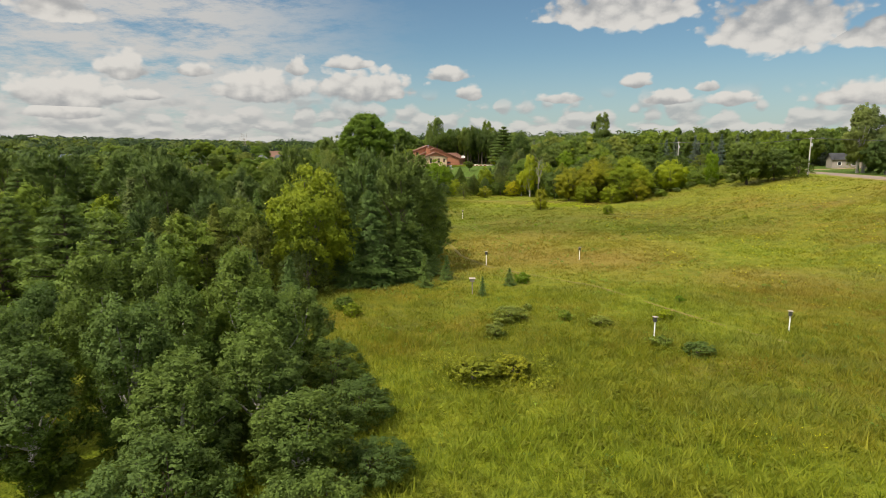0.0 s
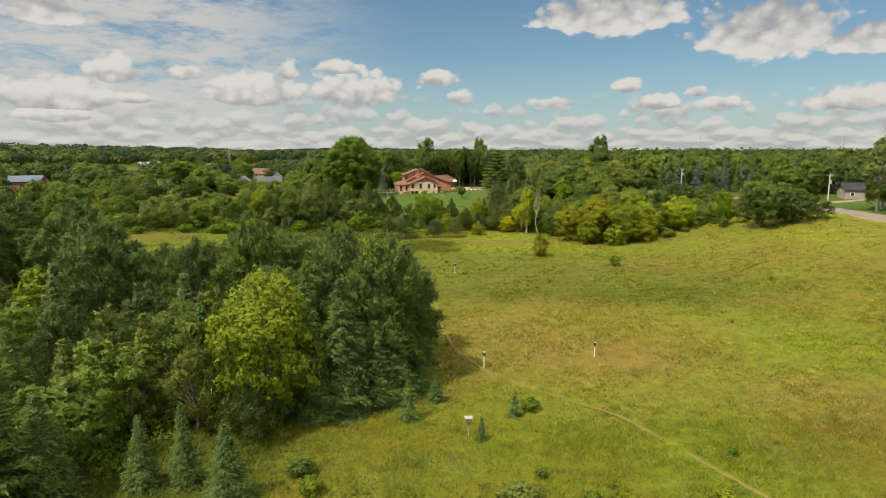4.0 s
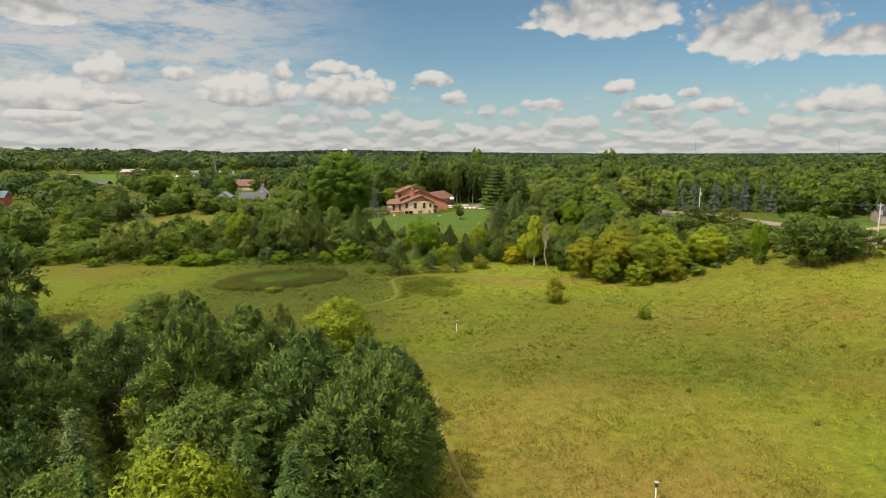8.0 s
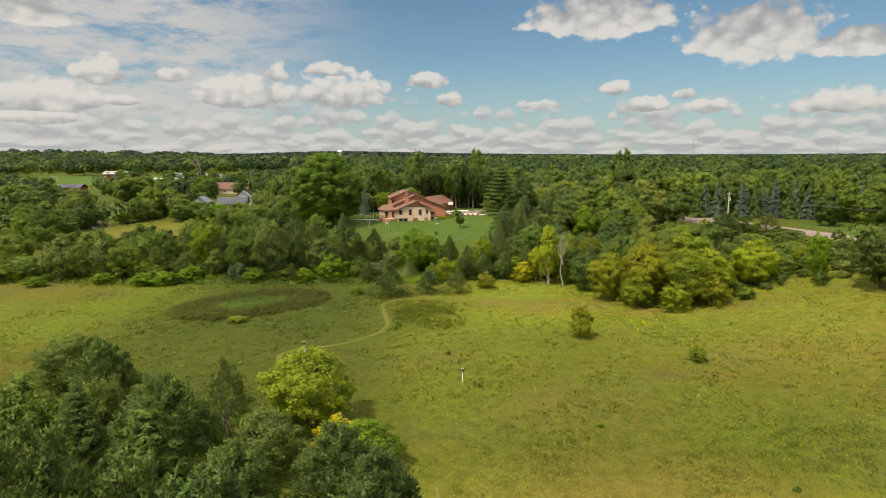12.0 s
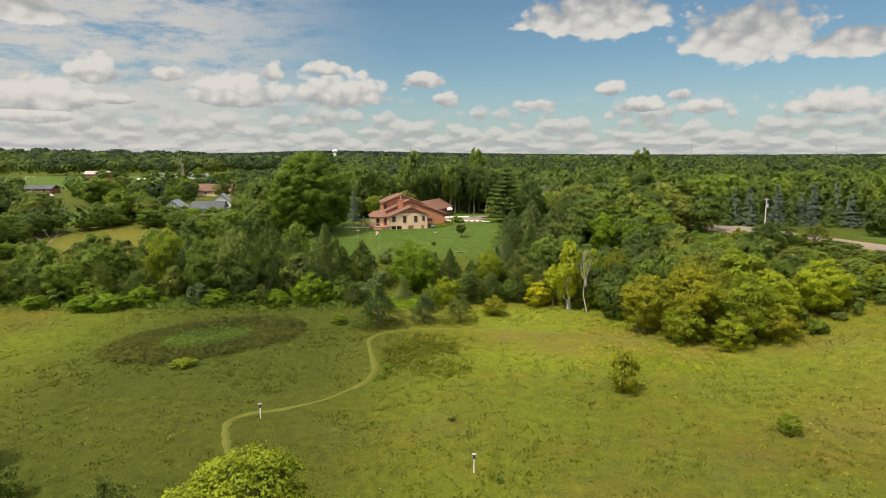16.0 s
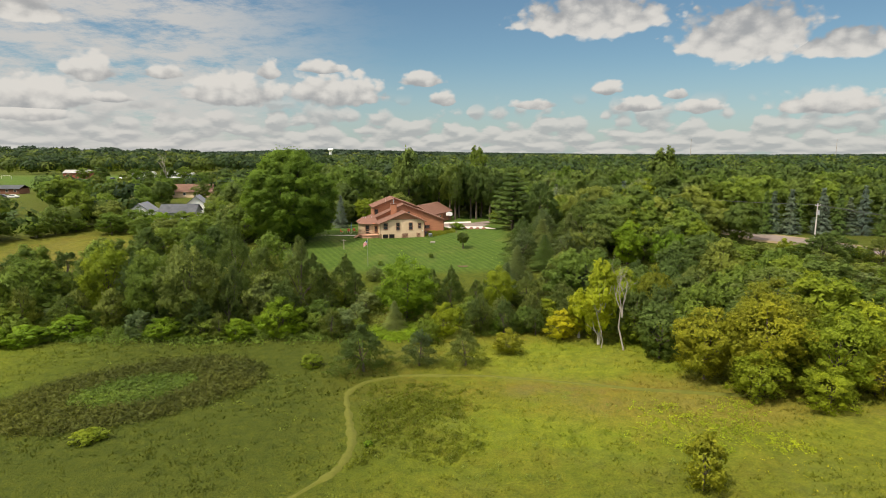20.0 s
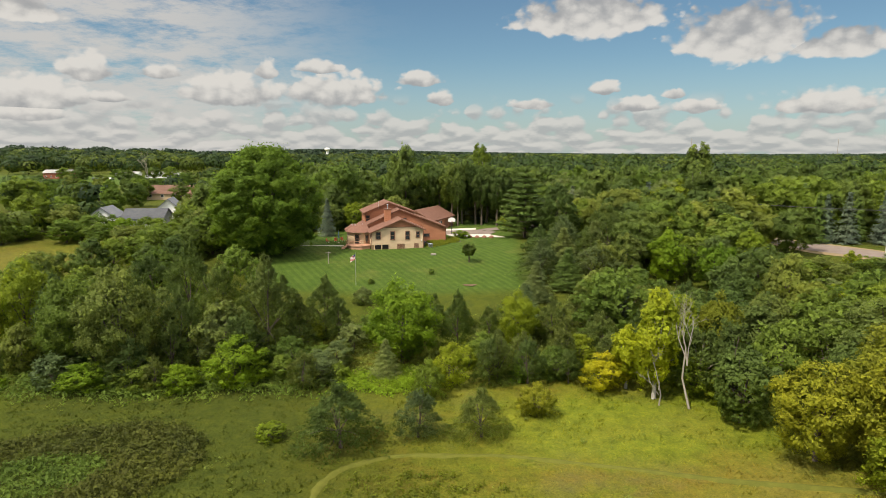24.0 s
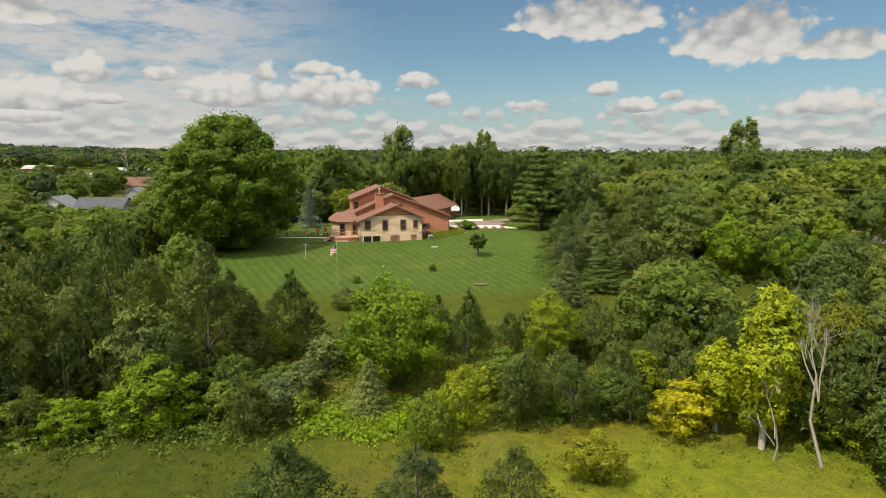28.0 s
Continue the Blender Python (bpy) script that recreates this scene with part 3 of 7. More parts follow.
def unit(v):
    return v / np.maximum(np.linalg.norm(v, axis=-1, keepdims=True), 1e-6)


def leaves(at, facing, length, width, rng, ahead=None):
    """Corners and faces of pointed leaf sprays that face a way, three-cornered."""
    n = len(at)
    if ahead is None:
        ahead = rng.normal(size=(n, 3)) - (0, 0, 0.3)
    side = unit(np.cross(facing, ahead))
    ahead = np.cross(side, facing)
    length = length * rng.uniform(0.65, 1.35, (n, 1))
    width = width * rng.uniform(0.65, 1.35, (n, 1))
    a = at - ahead * length * 0.45 - side * width * 0.5
    b = at - ahead * length * 0.35 + side * width * 0.5
    c = at + ahead * length * 0.6
    return np.stack([a, b, c], 1).reshape(-1, 3), np.arange(3 * n).reshape(-1, 3)


def foliage(name, corners, way, mat=None):
    """A mesh of sprays that keeps the way each one's bough points."""
    me = mesh_of(name, *corners, mat, 3)
    attr = me.attributes.new("bough", "FLOAT_VECTOR", "POINT")
    attr.data.foreach_set("vector", np.repeat(unit(np.asarray(way)), 3, axis=0).astype(np.float32).ravel())
    return me


def tube(points, radii, sides=6):
    """Corners and faces of a tapered tube through points."""
    pts, verts = np.asarray(points, float), []
    for i, p in enumerate(pts):
        d = unit(pts[min(i + 1, len(pts) - 1)] - pts[max(i - 1, 0)])
        s = unit(np.cross(d, (0.31, 0.92, 0.2)))
        u = np.cross(d, s)
        for k in range(sides):
            a = 2 * math.pi * k / sides
            verts.append(p + radii[i] * (math.cos(a) * s + math.sin(a) * u))
    faces = [(i * sides + k, i * sides + (k + 1) % sides, (i + 1) * sides + (k + 1) % sides, (i + 1) * sides + k) for i in range(len(pts) - 1) for k in range(sides)]
    return np.array(verts), np.array(faces)


def joined(pieces):
    verts, faces, n = [], [], 0
    for v, f in pieces:
        verts.append(v)
        faces.append(f + n)
        n += len(v)
    return np.concatenate(verts), np.concatenate(faces)


def broadleaf(name, seed, count, size, bush=False, lobes=34, low=0.03, lobe=1.0, egg=0.0, needle=False, shell=0.58, slim=1.0):
    """A broad-leaved crown of many lobes on a forked trunk, 10 high and 4 in half width."""
    rng = np.random.default_rng(seed)
    mid, half = (4.6, 5.0) if bush else (5.0 + 5 * low * 0.98, 5.0 - 5 * low * 0.95)
    centres, radii = [], []
    for _ in range(lobes):
        d = unit(rng.normal(size=3) + np.array((0, 0, 0.12)))
        k = rng.uniform(shell, 0.98)
        taper = 1.0 - 0.28 * max(d[2], 0) ** 2
        centres.append(np.array((d[0] * 4 * k * taper, d[1] * 4 * k * taper, mid + d[2] * half * k)))
        radii.append(rng.uniform(0.75, 1.35) * (0.9 if bush else 1.0) * lobe)
    centres, radii = np.array(centres), np.array(radii)
    pick = rng.choice(lobes, count, p=radii**2 / (radii**2).sum())
    d = unit(rng.normal(size=(count, 3)) + np.array((0, 0, 0.3)) + 0.45 * unit(centres[pick] - (0, 0, mid)))
    at = centres[pick] + d * radii[pick, None] * rng.uniform(0.35, 1.15, (count, 1)) * np.array((1.05, 1.05, 0.9))
    loose = rng.uniform(size=count) < 0.24
    e = unit(rng.normal(size=(count, 3)))
    bulge = 0.78 + 0.16 * np.sin(e[:, 0] * 5 + seed) * np.sin(e[:, 1] * 5 + 2 * seed) + 0.14 * np.sin(e[:, 2] * 6 + e[:, 0] * 4 + seed)
    skin = np.stack([e[:, 0] * 4, e[:, 1] * 4, e[:, 2] * half], 1) * (bulge * rng.uniform(0.72, 1.04, count))[:, None] + (0, 0, mid)
    at = np.where(loose[:, None], skin, at)
    d = np.where(loose[:, None], e, d)
    stray = 1 + (rng.uniform(size=count) < 0.05) * rng.uniform(0.03, 0.13, count)
    at = (at - (0, 0, mid)) * stray[:, None] + (0, 0, mid)
    at[:, :2] *= np.clip(1 + egg * (0.42 - at[:, 2:] / 10), 0.2, 2)
    at[:, 2] = np.where(at[:, 2] < 0.3, rng.uniform(0.2, 1.6, count), at[:, 2])
    at[:, :2] *= slim
    centres[:, :2] *= slim
    if needle and egg > 0.8:
        at[:, :2] *= 1 + 0.8 * np.clip((2.8 - at[:, 2:]) / 2.8, 0, 1)
    if bush:
        at[:, :2] *= 1 + 0.4 * np.clip((4.5 - at[:, 2:]) / 4.5, 0, 1)
    facing = unit(d + rng.normal(size=(count, 3)) * 0.55 + np.array((0, 0, 0.2)))
    way = unit(d) * 0.8 + unit((at - (0, 0, mid)) * (1 / 4, 1 / 4, 1 / half)) * 0.7
    if needle:
        ahead = unit(d + 0.5 * unit(at - (0, 0, mid)) + np.array((0, 0, 0.12)) + rng.normal(size=(count, 3)) * 0.6)
        crown = foliage(name + "_crown", leaves(at, unit(np.cross(ahead, rng.normal(size=(count, 3)))), size * 1.6, size * 0.8, rng, ahead), way)
    else:
        crown = foliage(name + "_crown", leaves(at, facing, size * 1.35, size * 1.1, rng), way)
    wood = []
    stems = 4 if bush else 1
    for s in range(stems):
        o = rng.normal(size=2) * (0.35 if bush else 0.0)
        top = np.array((o[0] * 2.5 + rng.normal() * 0.3, o[1] * 2.5 + rng.normal() * 0.3, mid + half * 0.35))
        pts = [np.array((o[0], o[1], -0.3)), np.array((o[0] * 1.2 + rng.normal() * 0.12, o[1] * 1.2, mid * 0.3)), np.array((o[0] * 1.7 + rng.normal() * 0.2, o[1] * 1.7 + rng.normal() * 0.2, mid * 0.7)), top]
        r = 0.12 if bush else 0.24
        wood.append(tube(pts, [r, r * 0.8, r * 0.55, r * 0.2], 5 if bush else 7))
        for k in rng.choice(lobes, 2 if bush else 9, replace=False):
            f = rng.uniform(0.25, 0.7)
            p0 = pts[1] * (1 - f) + pts[2] * f
            p1 = centres[k]
            wood.append(tube([p0, (p0 + p1) / 2 + (0, 0, 0.25), p1], [r * 0.4, r * 0.25, r * 0.08], 4 if bush else 5))
    return crown, mesh_of(name + "_trunk", *joined(wood), None)


def spruce(name, seed, whorls, per, sprays, size, droop=0.35, full=1.0, blunt=0.9, ragged=0.0):
    """A conifer of whorled, drooping boughs, 10 high and 2.2 in half width."""
    rng = np.random.default_rng(seed)
    at, ahead, wood = [], [], [tube([(0, 0, -0.3), (0, 0, 4), (0, 0, 9.7)], [0.17, 0.11, 0.015])]
    for w in range(whorls):
        z = 0.35 + 9.45 * (w / (whorls - 1)) ** 1.05
        reach = 2.2 * max(1 - z / 10.1, 0.02) ** blunt * full
        for k in range(per):
            a = 2 * math.pi * (k + rng.uniform(-0.45, 0.45)) / per + w * 2.4
            r = reach * rng.uniform(0.72 - ragged, 1.12 + ragged * 0.5)
            out = np.array((math.cos(a), math.sin(a), 0))
            zz = z + rng.normal() * (0.12 + ragged * 0.6)
            n = max(2, int(sprays * (0.35 + 0.65 * r / 2.2)))
            t = rng.uniform(0.12, 1.0, n) ** 0.75
            p = out * (t * r)[:, None]
            p[:, 2] = zz - droop * r * t**1.6 + 0.14 * r * (t > 0.85)
            p += rng.normal(size=(n, 3)) * (0.10, 0.10, 0.07)
            across = np.array((-out[1], out[0], 0))
            side = rng.choice((-1.0, 0.0, 1.0), n)[:, None]
            p += across * side * rng.uniform(0.05, 0.26, (n, 1)) * r * 0.9
            at.append(p)
            ahead.append(unit(out + across * side * 0.9 + np.array((0, 0, -0.25)) + rng.normal(size=(n, 3)) * 0.25))
            if k % 3 == 0 and r > 0.5:
                wood.append(tube([out * 0.05 + (0, 0, zz), out * r * 0.8 + (0, 0, zz - droop * r * 0.6)], [0.035, 0.01], 4))
    at, ahead = np.concatenate(at), np.concatenate(ahead)
    way = unit(at * (1, 1, 0)) * 0.8 + np.array((0, 0, 0.6)) + rng.normal(size=at.shape) * 0.15
    crown = foliage(name + "_crown", leaves(at, unit(rng.normal(size=at.shape) * 0.45 + np.array((0, 0, 0.8)) + 0.45 * unit(at * (1, 1, 0))), size * 1.7, size * 0.6, rng, ahead), way)
    return crown, mesh_of(name + "_trunk", *joined(wood), None)


def pine(name, seed, count, size, tiers=11):
    """A white pine: flat plumes of needles on level boughs, 10 high and 3.2 in half width."""
    rng = np.random.default_rng(seed)
    wood = [tube([(0, 0, -0.3), (0.05, 0, 4.5), (0, 0.05, 9.6)], [0.2, 0.13, 0.02])]
    centres, radii = [], []
    for w in range(tiers):
        f = w / (tiers - 1)
        z = 0.9 + 8.6 * f
        reach = 3.2 * (1.0 - f) ** 0.62 * (0.72 + 0.28 * min(1, f * 5)) + 0.12
        per = 8 if f < 0.7 else 6
        for k in range(per):
            a = 2 * math.pi * (k + rng.uniform(-0.4, 0.4)) / per + w * 1.3
            r = reach * rng.uniform(0.6, 1.1)
            out = np.array((math.cos(a), math.sin(a), 0))
            tip = out * r + (0, 0, z + 0.16 * r + rng.normal() * 0.15)
            wood.append(tube([(0, 0, z - 0.2), out * r * 0.55 + (0, 0, z - 0.05), tip], [0.06, 0.035, 0.012], 4))
            for q in (1.0, 0.62):
                centres.append(out * r * q + (0, 0, z + 0.14 * r * q + 0.1))
                radii.append((0.5 + 0.28 * rng.uniform()) * (0.55 + 0.45 * (reach / 3.2)) * (0.85 if q < 1 else 1.0))
    centres, radii = np.array(centres), np.array(radii)
    pick = rng.choice(len(radii), count, p=radii**2 / (radii**2).sum())
    d = unit(rng.normal(size=(count, 3)) + (0, 0, 0.25))
    at = centres[pick] + d * radii[pick, None] * rng.uniform(0.3, 1.05, (count, 1)) * np.array((1.15, 1.15, 0.55))
    outward = unit(at * (1, 1, 0))
    ahead = unit(d * 0.6 + outward * 0.7 + np.array((0, 0, 0.45)) + rng.normal(size=(count, 3)) * 0.35)
    crown = foliage(name + "_crown", leaves(at, unit(d + rng.normal(size=at.shape) * 0.5 + np.array((0, 0, 0.5))), size * 1.9, size * 0.6, rng, ahead), d + outward * 0.5 + np.array((0, 0, 0.3)))
    return crown, mesh_of(name + "_trunk", *joined(wood), None)


def bare(name, seed):
    """A dead tree: forked grey limbs and twigs, 10 high."""
    rng = np.random.default_rng(seed)
    wood = []

    def limb(p, d, length, r, depth):
        q = p + d * length * 0.5 + rng.normal(size=3) * 0.06 * length
        e = q + unit(d + rng.normal(size=3) * 0.18) * length * 0.5
        wood.append(tube([p, q, e], [r, r * 0.75, r * 0.45], 6 if depth < 2 else 4))
        if depth >= 4:
            return
        for _ in range(3 if depth < 3 else 4):
            limb(p + (e - p) * rng.uniform(0.45, 1.0), unit(d + rng.normal(size=3) * (0.42, 0.42, 0.25) + (0, 0, 0.12)), length * rng.uniform(0.45, 0.72), r * 0.48, depth + 1)

    limb(np.array((0, 0, -0.3)), np.array((0.02, 0, 1.0)), 4.6, 0.115, 0)
    v, f = joined(wood)
    v[:, 2] *= 10 / v[:, 2].max()
    return mesh_of(name, v, f, None)


KIND = {
    "maple_near": [broadleaf("maple_fine", 9, 70000, 0.165, lobes=330, low=-0.04, lobe=0.46, egg=0.16, shell=0.84)],
    "broad_near": [broadleaf("broadleaf_fine", s, 13500, 0.25, lobes=110, lobe=0.68, shell=0.62) for s in (1, 2, 8)],
    "broad": [broadleaf("broadleaf", s, 2800, 0.52, lobes=56, low=l, lobe=0.8) for s, l in ((3, 0.03), (4, 0.0), (5, 0.06), (6, -0.02))],
    "bush_near": [broadleaf("shrub_fine", s, 7500, 0.295, bush=True, lobes=70, lobe=0.75) for s in (11, 12)],
    "bush": [broadleaf("shrub", s, 1700, 0.64, bush=True, lobes=34, lobe=0.9) for s in (13, 14, 15)],
    "tall_near": [broadleaf("poplar_fine", s, 14000, 0.19, lobes=90, low=0.0, lobe=0.66, slim=0.65) for s in (25, 26, 27)],
    "aspen": [broadleaf("aspen", s, 5200, 0.27, lobes=60, low=0.30, lobe=0.75, slim=0.5) for s in (23, 24)],
    "tall": [broadleaf("tall_broadleaf", s, 4600, 0.33, lobes=54, low=0.10, lobe=0.9, slim=0.5) for s in (21, 22)],
    "spruce_near": [spruce("spruce_fine", s, 34, 11, 34, 0.25, ragged=0.12) for s in (31, 32)],
    "spruce": [spruce("spruce", s, 20, 9, 18, 0.42, ragged=0.12) for s in (33, 34)],
    "cedar_near": [broadleaf("cedar_fine", s, 9500, 0.22, lobes=120, low=-0.05, lobe=0.55, egg=0.95, needle=True, shell=0.5) for s in (35, 36, 39)],
    "cedar": [broadleaf("cedar", s, 3000, 0.40, lobes=60, low=-0.05, lobe=0.62, egg=0.9, needle=True, shell=0.5) for s in (37, 38)],
    "pine_near": [broadleaf("pine_fine", s, 17000, 0.25, lobes=130, low=0.0, lobe=0.58, egg=0.55, needle=True) for s in (41, 42, 45)],
    "pine_tier": [pine("pine_tiered", s, 8000, 0.33, 12) for s in (41, 42)],
    "pine": [broadleaf("pine", s, 4200, 0.44, lobes=80, low=0.02, lobe=0.6, egg=0.6, needle=True) for s in (43, 44)],
    "broad_far": [broadleaf("broadleaf_far", s, 1400, 0.74, lobes=44, lobe=0.8) for s in (46, 47, 48)],
    "pine_far": [broadleaf("pine_far", 49, 1300, 0.7, lobes=44, lobe=0.66, egg=0.6)],
    "bush_far": [broadleaf("shrub_far", s, 750, 1.0, bush=True, lobes=26) for s in (18, 19)],
    "cedar_far": [broadleaf("cedar_far", 51, 800, 0.75, lobes=30, lobe=0.66, egg=0.9)],
    "spruce_far": [spruce("spruce_far", 50, 14, 8, 10, 0.62)],
    "bush_fine": [broadleaf("shrub_finest", s, 12500, 0.225, bush=True, lobes=100, lobe=0.6) for s in (16, 17)],
}
WIDE = {"tall_near": 2.6, "tall": 2.0, "aspen": 2.0, "spruce": 2.2, "pine_tier": 3.2, "spruce_near": 2.2, "spruce_far": 2.2}
WORDS = {
    "maple": ("maple_tree", "tree", "great dense-crowned maple"),
    "broad": ("broadleaf_tree", "tree", "rounded broad-leaved tree"), "tall": ("poplar_tree", "tree", "slender pale-trunked tree"),
    "aspen": ("aspen_tree", "tree", "slender pale-trunked aspen"),
    "bush": ("shrub", "shrub", "many-stemmed shrub"), "spruce": ("spruce_tree", "tree", "conical spruce"),
    "cedar": ("cedar_tree", "tree", "bushy cedar"), "pine": ("pine_tree", "tree", "plumed white pine"),
}
TINT = {"maple": "fresh green", "thicket": "deep green", "green": "mid-green", "dark": "dark green", "bright": "bright green", "lime": "bright yellow-green", "yellow": "yellow-green", "gold": "golden yellow", "ochre": "ochre-green", "olive": "olive green", "grey": "grey-green", "pine": "blue-green", "spruce": "deep green", "blue": "silver-blue"}


def tree(kind, x, y, h, r, leaf, where="at the meadow's edge", group="", bark=None, sink=0.0):
    """A plant of a kind with its trunk and crown, as high and as wide as given."""
    stem = kind.split("_")[0]
    crown, trunk = KIND[kind][int(RNG.integers(len(KIND[kind])))]
    name, category, words = WORDS[stem]
    ob = new(name)
    ob.matrix_world = Matrix.LocRotScale((x, y, level(x, y) - sink), Euler((0, 0, RNG.uniform(0, 6.28))), (r / WIDE.get(kind, 4.0), r / WIDE.get(kind, 4.0), h / 10))
    tagged(ob, f"{TINT[leaf]} {words} {where}", category, group)
    for part_name, data, mat in (("crown", crown, LEAF[leaf]), ("trunk", trunk, bark or (PALE_BARK if stem == "tall" else BARK))):
        child = new(part_name, data)
        child.parent = ob
        if not data.materials:
            data.materials.append(mat)
        child.material_slots[0].link = "OBJECT"
        child.material_slots[0].material = mat
    return ob


def dead_tree(x, y, h, r, seed, where):
    ob = new("dead_tree")
    ob.matrix_world = Matrix.LocRotScale((x, y, level(x, y)), Euler((0, 0, seed)), (r / 3, r / 3, h / 10))
    tagged(ob, "leafless dead tree with grey limbs " + where, "dead tree")
    child = new("trunk", bare("bare_limbs", seed))
    child.parent = ob
    child.data.materials.append(DEAD_BARK)
    return ob


def thicket(region, count, mix, gap, where, seed, clear=(), massed=""):
    """Strews plants over a region: mix holds (share, kind, leaf, height range, width by height)."""
    rng = np.random.default_rng(seed)
    x0, x1, y0, y1 = region
    shares = np.array([m[0] for m in mix], float)
    put, tries, mass = [], 0, {}
    while len(put) < count and tries < count * 40:
        tries += 1
        x, y = rng.uniform(x0, x1), rng.uniform(y0, y1)
        if any(test(x, y) for test in clear) or any((x - a) ** 2 + (y - c) ** 2 < gap * gap for a, c in put):
            continue
        if float(near_line(x, y, ROAD)) < 7:
            continue
        put.append((x, y))
        _, kind, leaf, (h0, h1), wide = mix[int(rng.choice(len(mix), p=shares / shares.sum()))]
        h = rng.uniform(h0, h1)
        r = h * wide * rng.uniform(0.85, 1.2)
        if massed:
            mass.setdefault(leaf, []).append((kind + "_far", x, y, h, r))
        else:
            tree(kind, x, y, h, r, leaf, where)
    for leaf, plants in mass.items():
        pieces, ways = [], []
        for kind, x, y, h, r in plants:
            data = KIND[kind][int(rng.integers(len(KIND[kind])))][0]
            co = np.empty(len(data.vertices) * 3, np.float32)
            data.vertices.foreach_get("co", co)
            a, s = rng.uniform(0, 6.28), r / WIDE.get(kind, 4.0)
            way = np.empty(len(data.vertices) * 3, np.float32)
            data.attributes["bough"].data.foreach_get("vector", way)
            ways.append((way.reshape(-1, 3) @ np.array(((math.cos(a), math.sin(a), 0), (-math.sin(a), math.cos(a), 0), (0, 0, 1))))[::3])
            co = co.reshape(-1, 3) @ np.array(((math.cos(a) * s, math.sin(a) * s, 0), (-math.sin(a) * s, math.cos(a) * s, 0), (0, 0, h / 10))) + (x, y, level(x, y))
            pieces.append((co, np.arange(len(co)).reshape(-1, 3)))
        tagged(new("woodland", foliage("woodland", joined(pieces), np.concatenate(ways), LEAF[leaf])), f"{TINT[leaf]} crowns of massed growth {massed}", "woodland", kind="stuff")


YARDS = ((-101, 378), (-71, 284), (-85, 290), (-75, 308), (-181, 290), (-196, 400), (-256, 575), (-186, 585), (-214, 590), (-150, 470), (-178, 373))


def yard_view(x, y):
    """Open strips before the farther houses."""
    return y > 205 and any(float(near_line(x, y, ((a, c + 6), (a * 0.5, 100 + (c - 100) * 0.5)))) < 5 + 0.008 * c for a, c in YARDS[:6])


def open_slope(x, y):
    """The dry grassy slope and the mown yard west of the lawn."""
    return math.hypot((x + 86) / 24, (y - 246) / 30) < 1 or math.hypot((x + 114) / 14, (y - 296) / 24) < 1


WOOD = "in the wood beside the meadow"
# The corner of the wood that the flight passes.
for args in (
    ("pine_near", -4.4, 71.5, 14.2, 5.4, "pine"), ("pine_near", -9.2, 78.0, 14.6, 5.4, "pine"), ("pine_near", -3.6, 80.0, 12.0, 4.6, "pine"), ("spruce_near", -7.6, 64.6, 11.6, 3.3, "spruce"), ("spruce_near", -9.8, 63.6, 9.0, 2.6, "spruce"), ("spruce_near", -3.6, 67.4, 9.2, 2.8, "pine"),
    ("spruce_near", -11.2, 67.5, 12.0, 2.8, "spruce"), ("spruce_near", -5.0, 66.2, 7.5, 2.7, "spruce"), ("spruce_near", -1.6, 69.0, 4.6, 1.9, "spruce"), ("bush_near", -2.2, 73.5, 4.4, 2.4, "pine"), ("bush_near", -6.4, 68.6, 5.0, 2.6, "pine"), ("broad_near", -13.4, 62.6, 12.6, 4.5, "yellow"), ("pine_near", -20.0, 82.5, 14.8, 4.8, "pine"), ("pine_near", -15.5, 84.5, 12.5, 4.0, "pine"),
    ("broad_near", -16.0, 74.5, 11.0, 4.2, "dark"), ("broad_near", -22.5, 68.0, 8.8, 3.6, "dark"), ("spruce_near", -24.0, 72.5, 10.5, 2.8, "grey"), ("pine_near", -43.0, 93.0, 14.2, 6.2, "pine"),
    ("pine_near", -50.0, 97.5, 14.0, 6.2, "pine"), ("pine_near", -36.0, 96.0, 9.6, 4.2, "pine"), ("pine_near", -35.6, 79.0, 14.2, 4.8, "pine"), ("pine_near", -31.6, 81.5, 11.8, 4.2, "pine"), ("spruce_near", -39.2, 77.0, 10.8, 3.4, "grey"), ("pine_near", -27.5, 72.5, 9.6, 3.6, "pine"), ("pine_near", -33.0, 68.0, 8.8, 3.4, "pine"), ("spruce_near", -29.0, 61.0, 7.6, 2.6, "olive"), ("spruce_near", -34.5, 62.5, 8.0, 2.8, "spruce"), ("spruce_near", -24.5, 65.0, 8.6, 2.6, "olive"), ("pine_near", -30.0, 90.0, 11.5, 4.4, "pine"), ("cedar_near", -27.0, 77.0, 8.5, 3.4, "olive"),
    ("cedar_near", -19.0, 61.5, 7.2, 3.4, "olive"), ("cedar_near", -24.0, 60.5, 6.5, 3.0, "olive"), ("cedar_near", -13.5, 59.5, 6.8, 2.6, "olive"), ("cedar_near", -29.5, 66.0, 7.0, 2.8, "olive"),
):
    tree(*args, WOOD)
for x, y, h, r in ((-19.3, 52.4, 5.0, 1.5), (-16.7, 53.0, 5.6, 1.4), (-13.0, 50.7, 5.4, 1.9), (-45.8, 64.5, 6.4, 2.6), (-50.5, 61.5, 5.5, 2.2), (-24.5, 50.5, 7.5, 2.4)):
    tree("spruce_near", x, y, h, r, "spruce", "standing in tall grass by the wood")
for x, y, h, r in ((3.9, 58.8, 1.9, 0.6), (0.4, 66.4, 2.7, 0.95), (-1.9, 62.5, 3.5, 1.15), (7.0, 63.0, 1.9, 0.9)):
    tree("spruce", x, y, h, r, "spruce", "young, standing alone in the meadow")
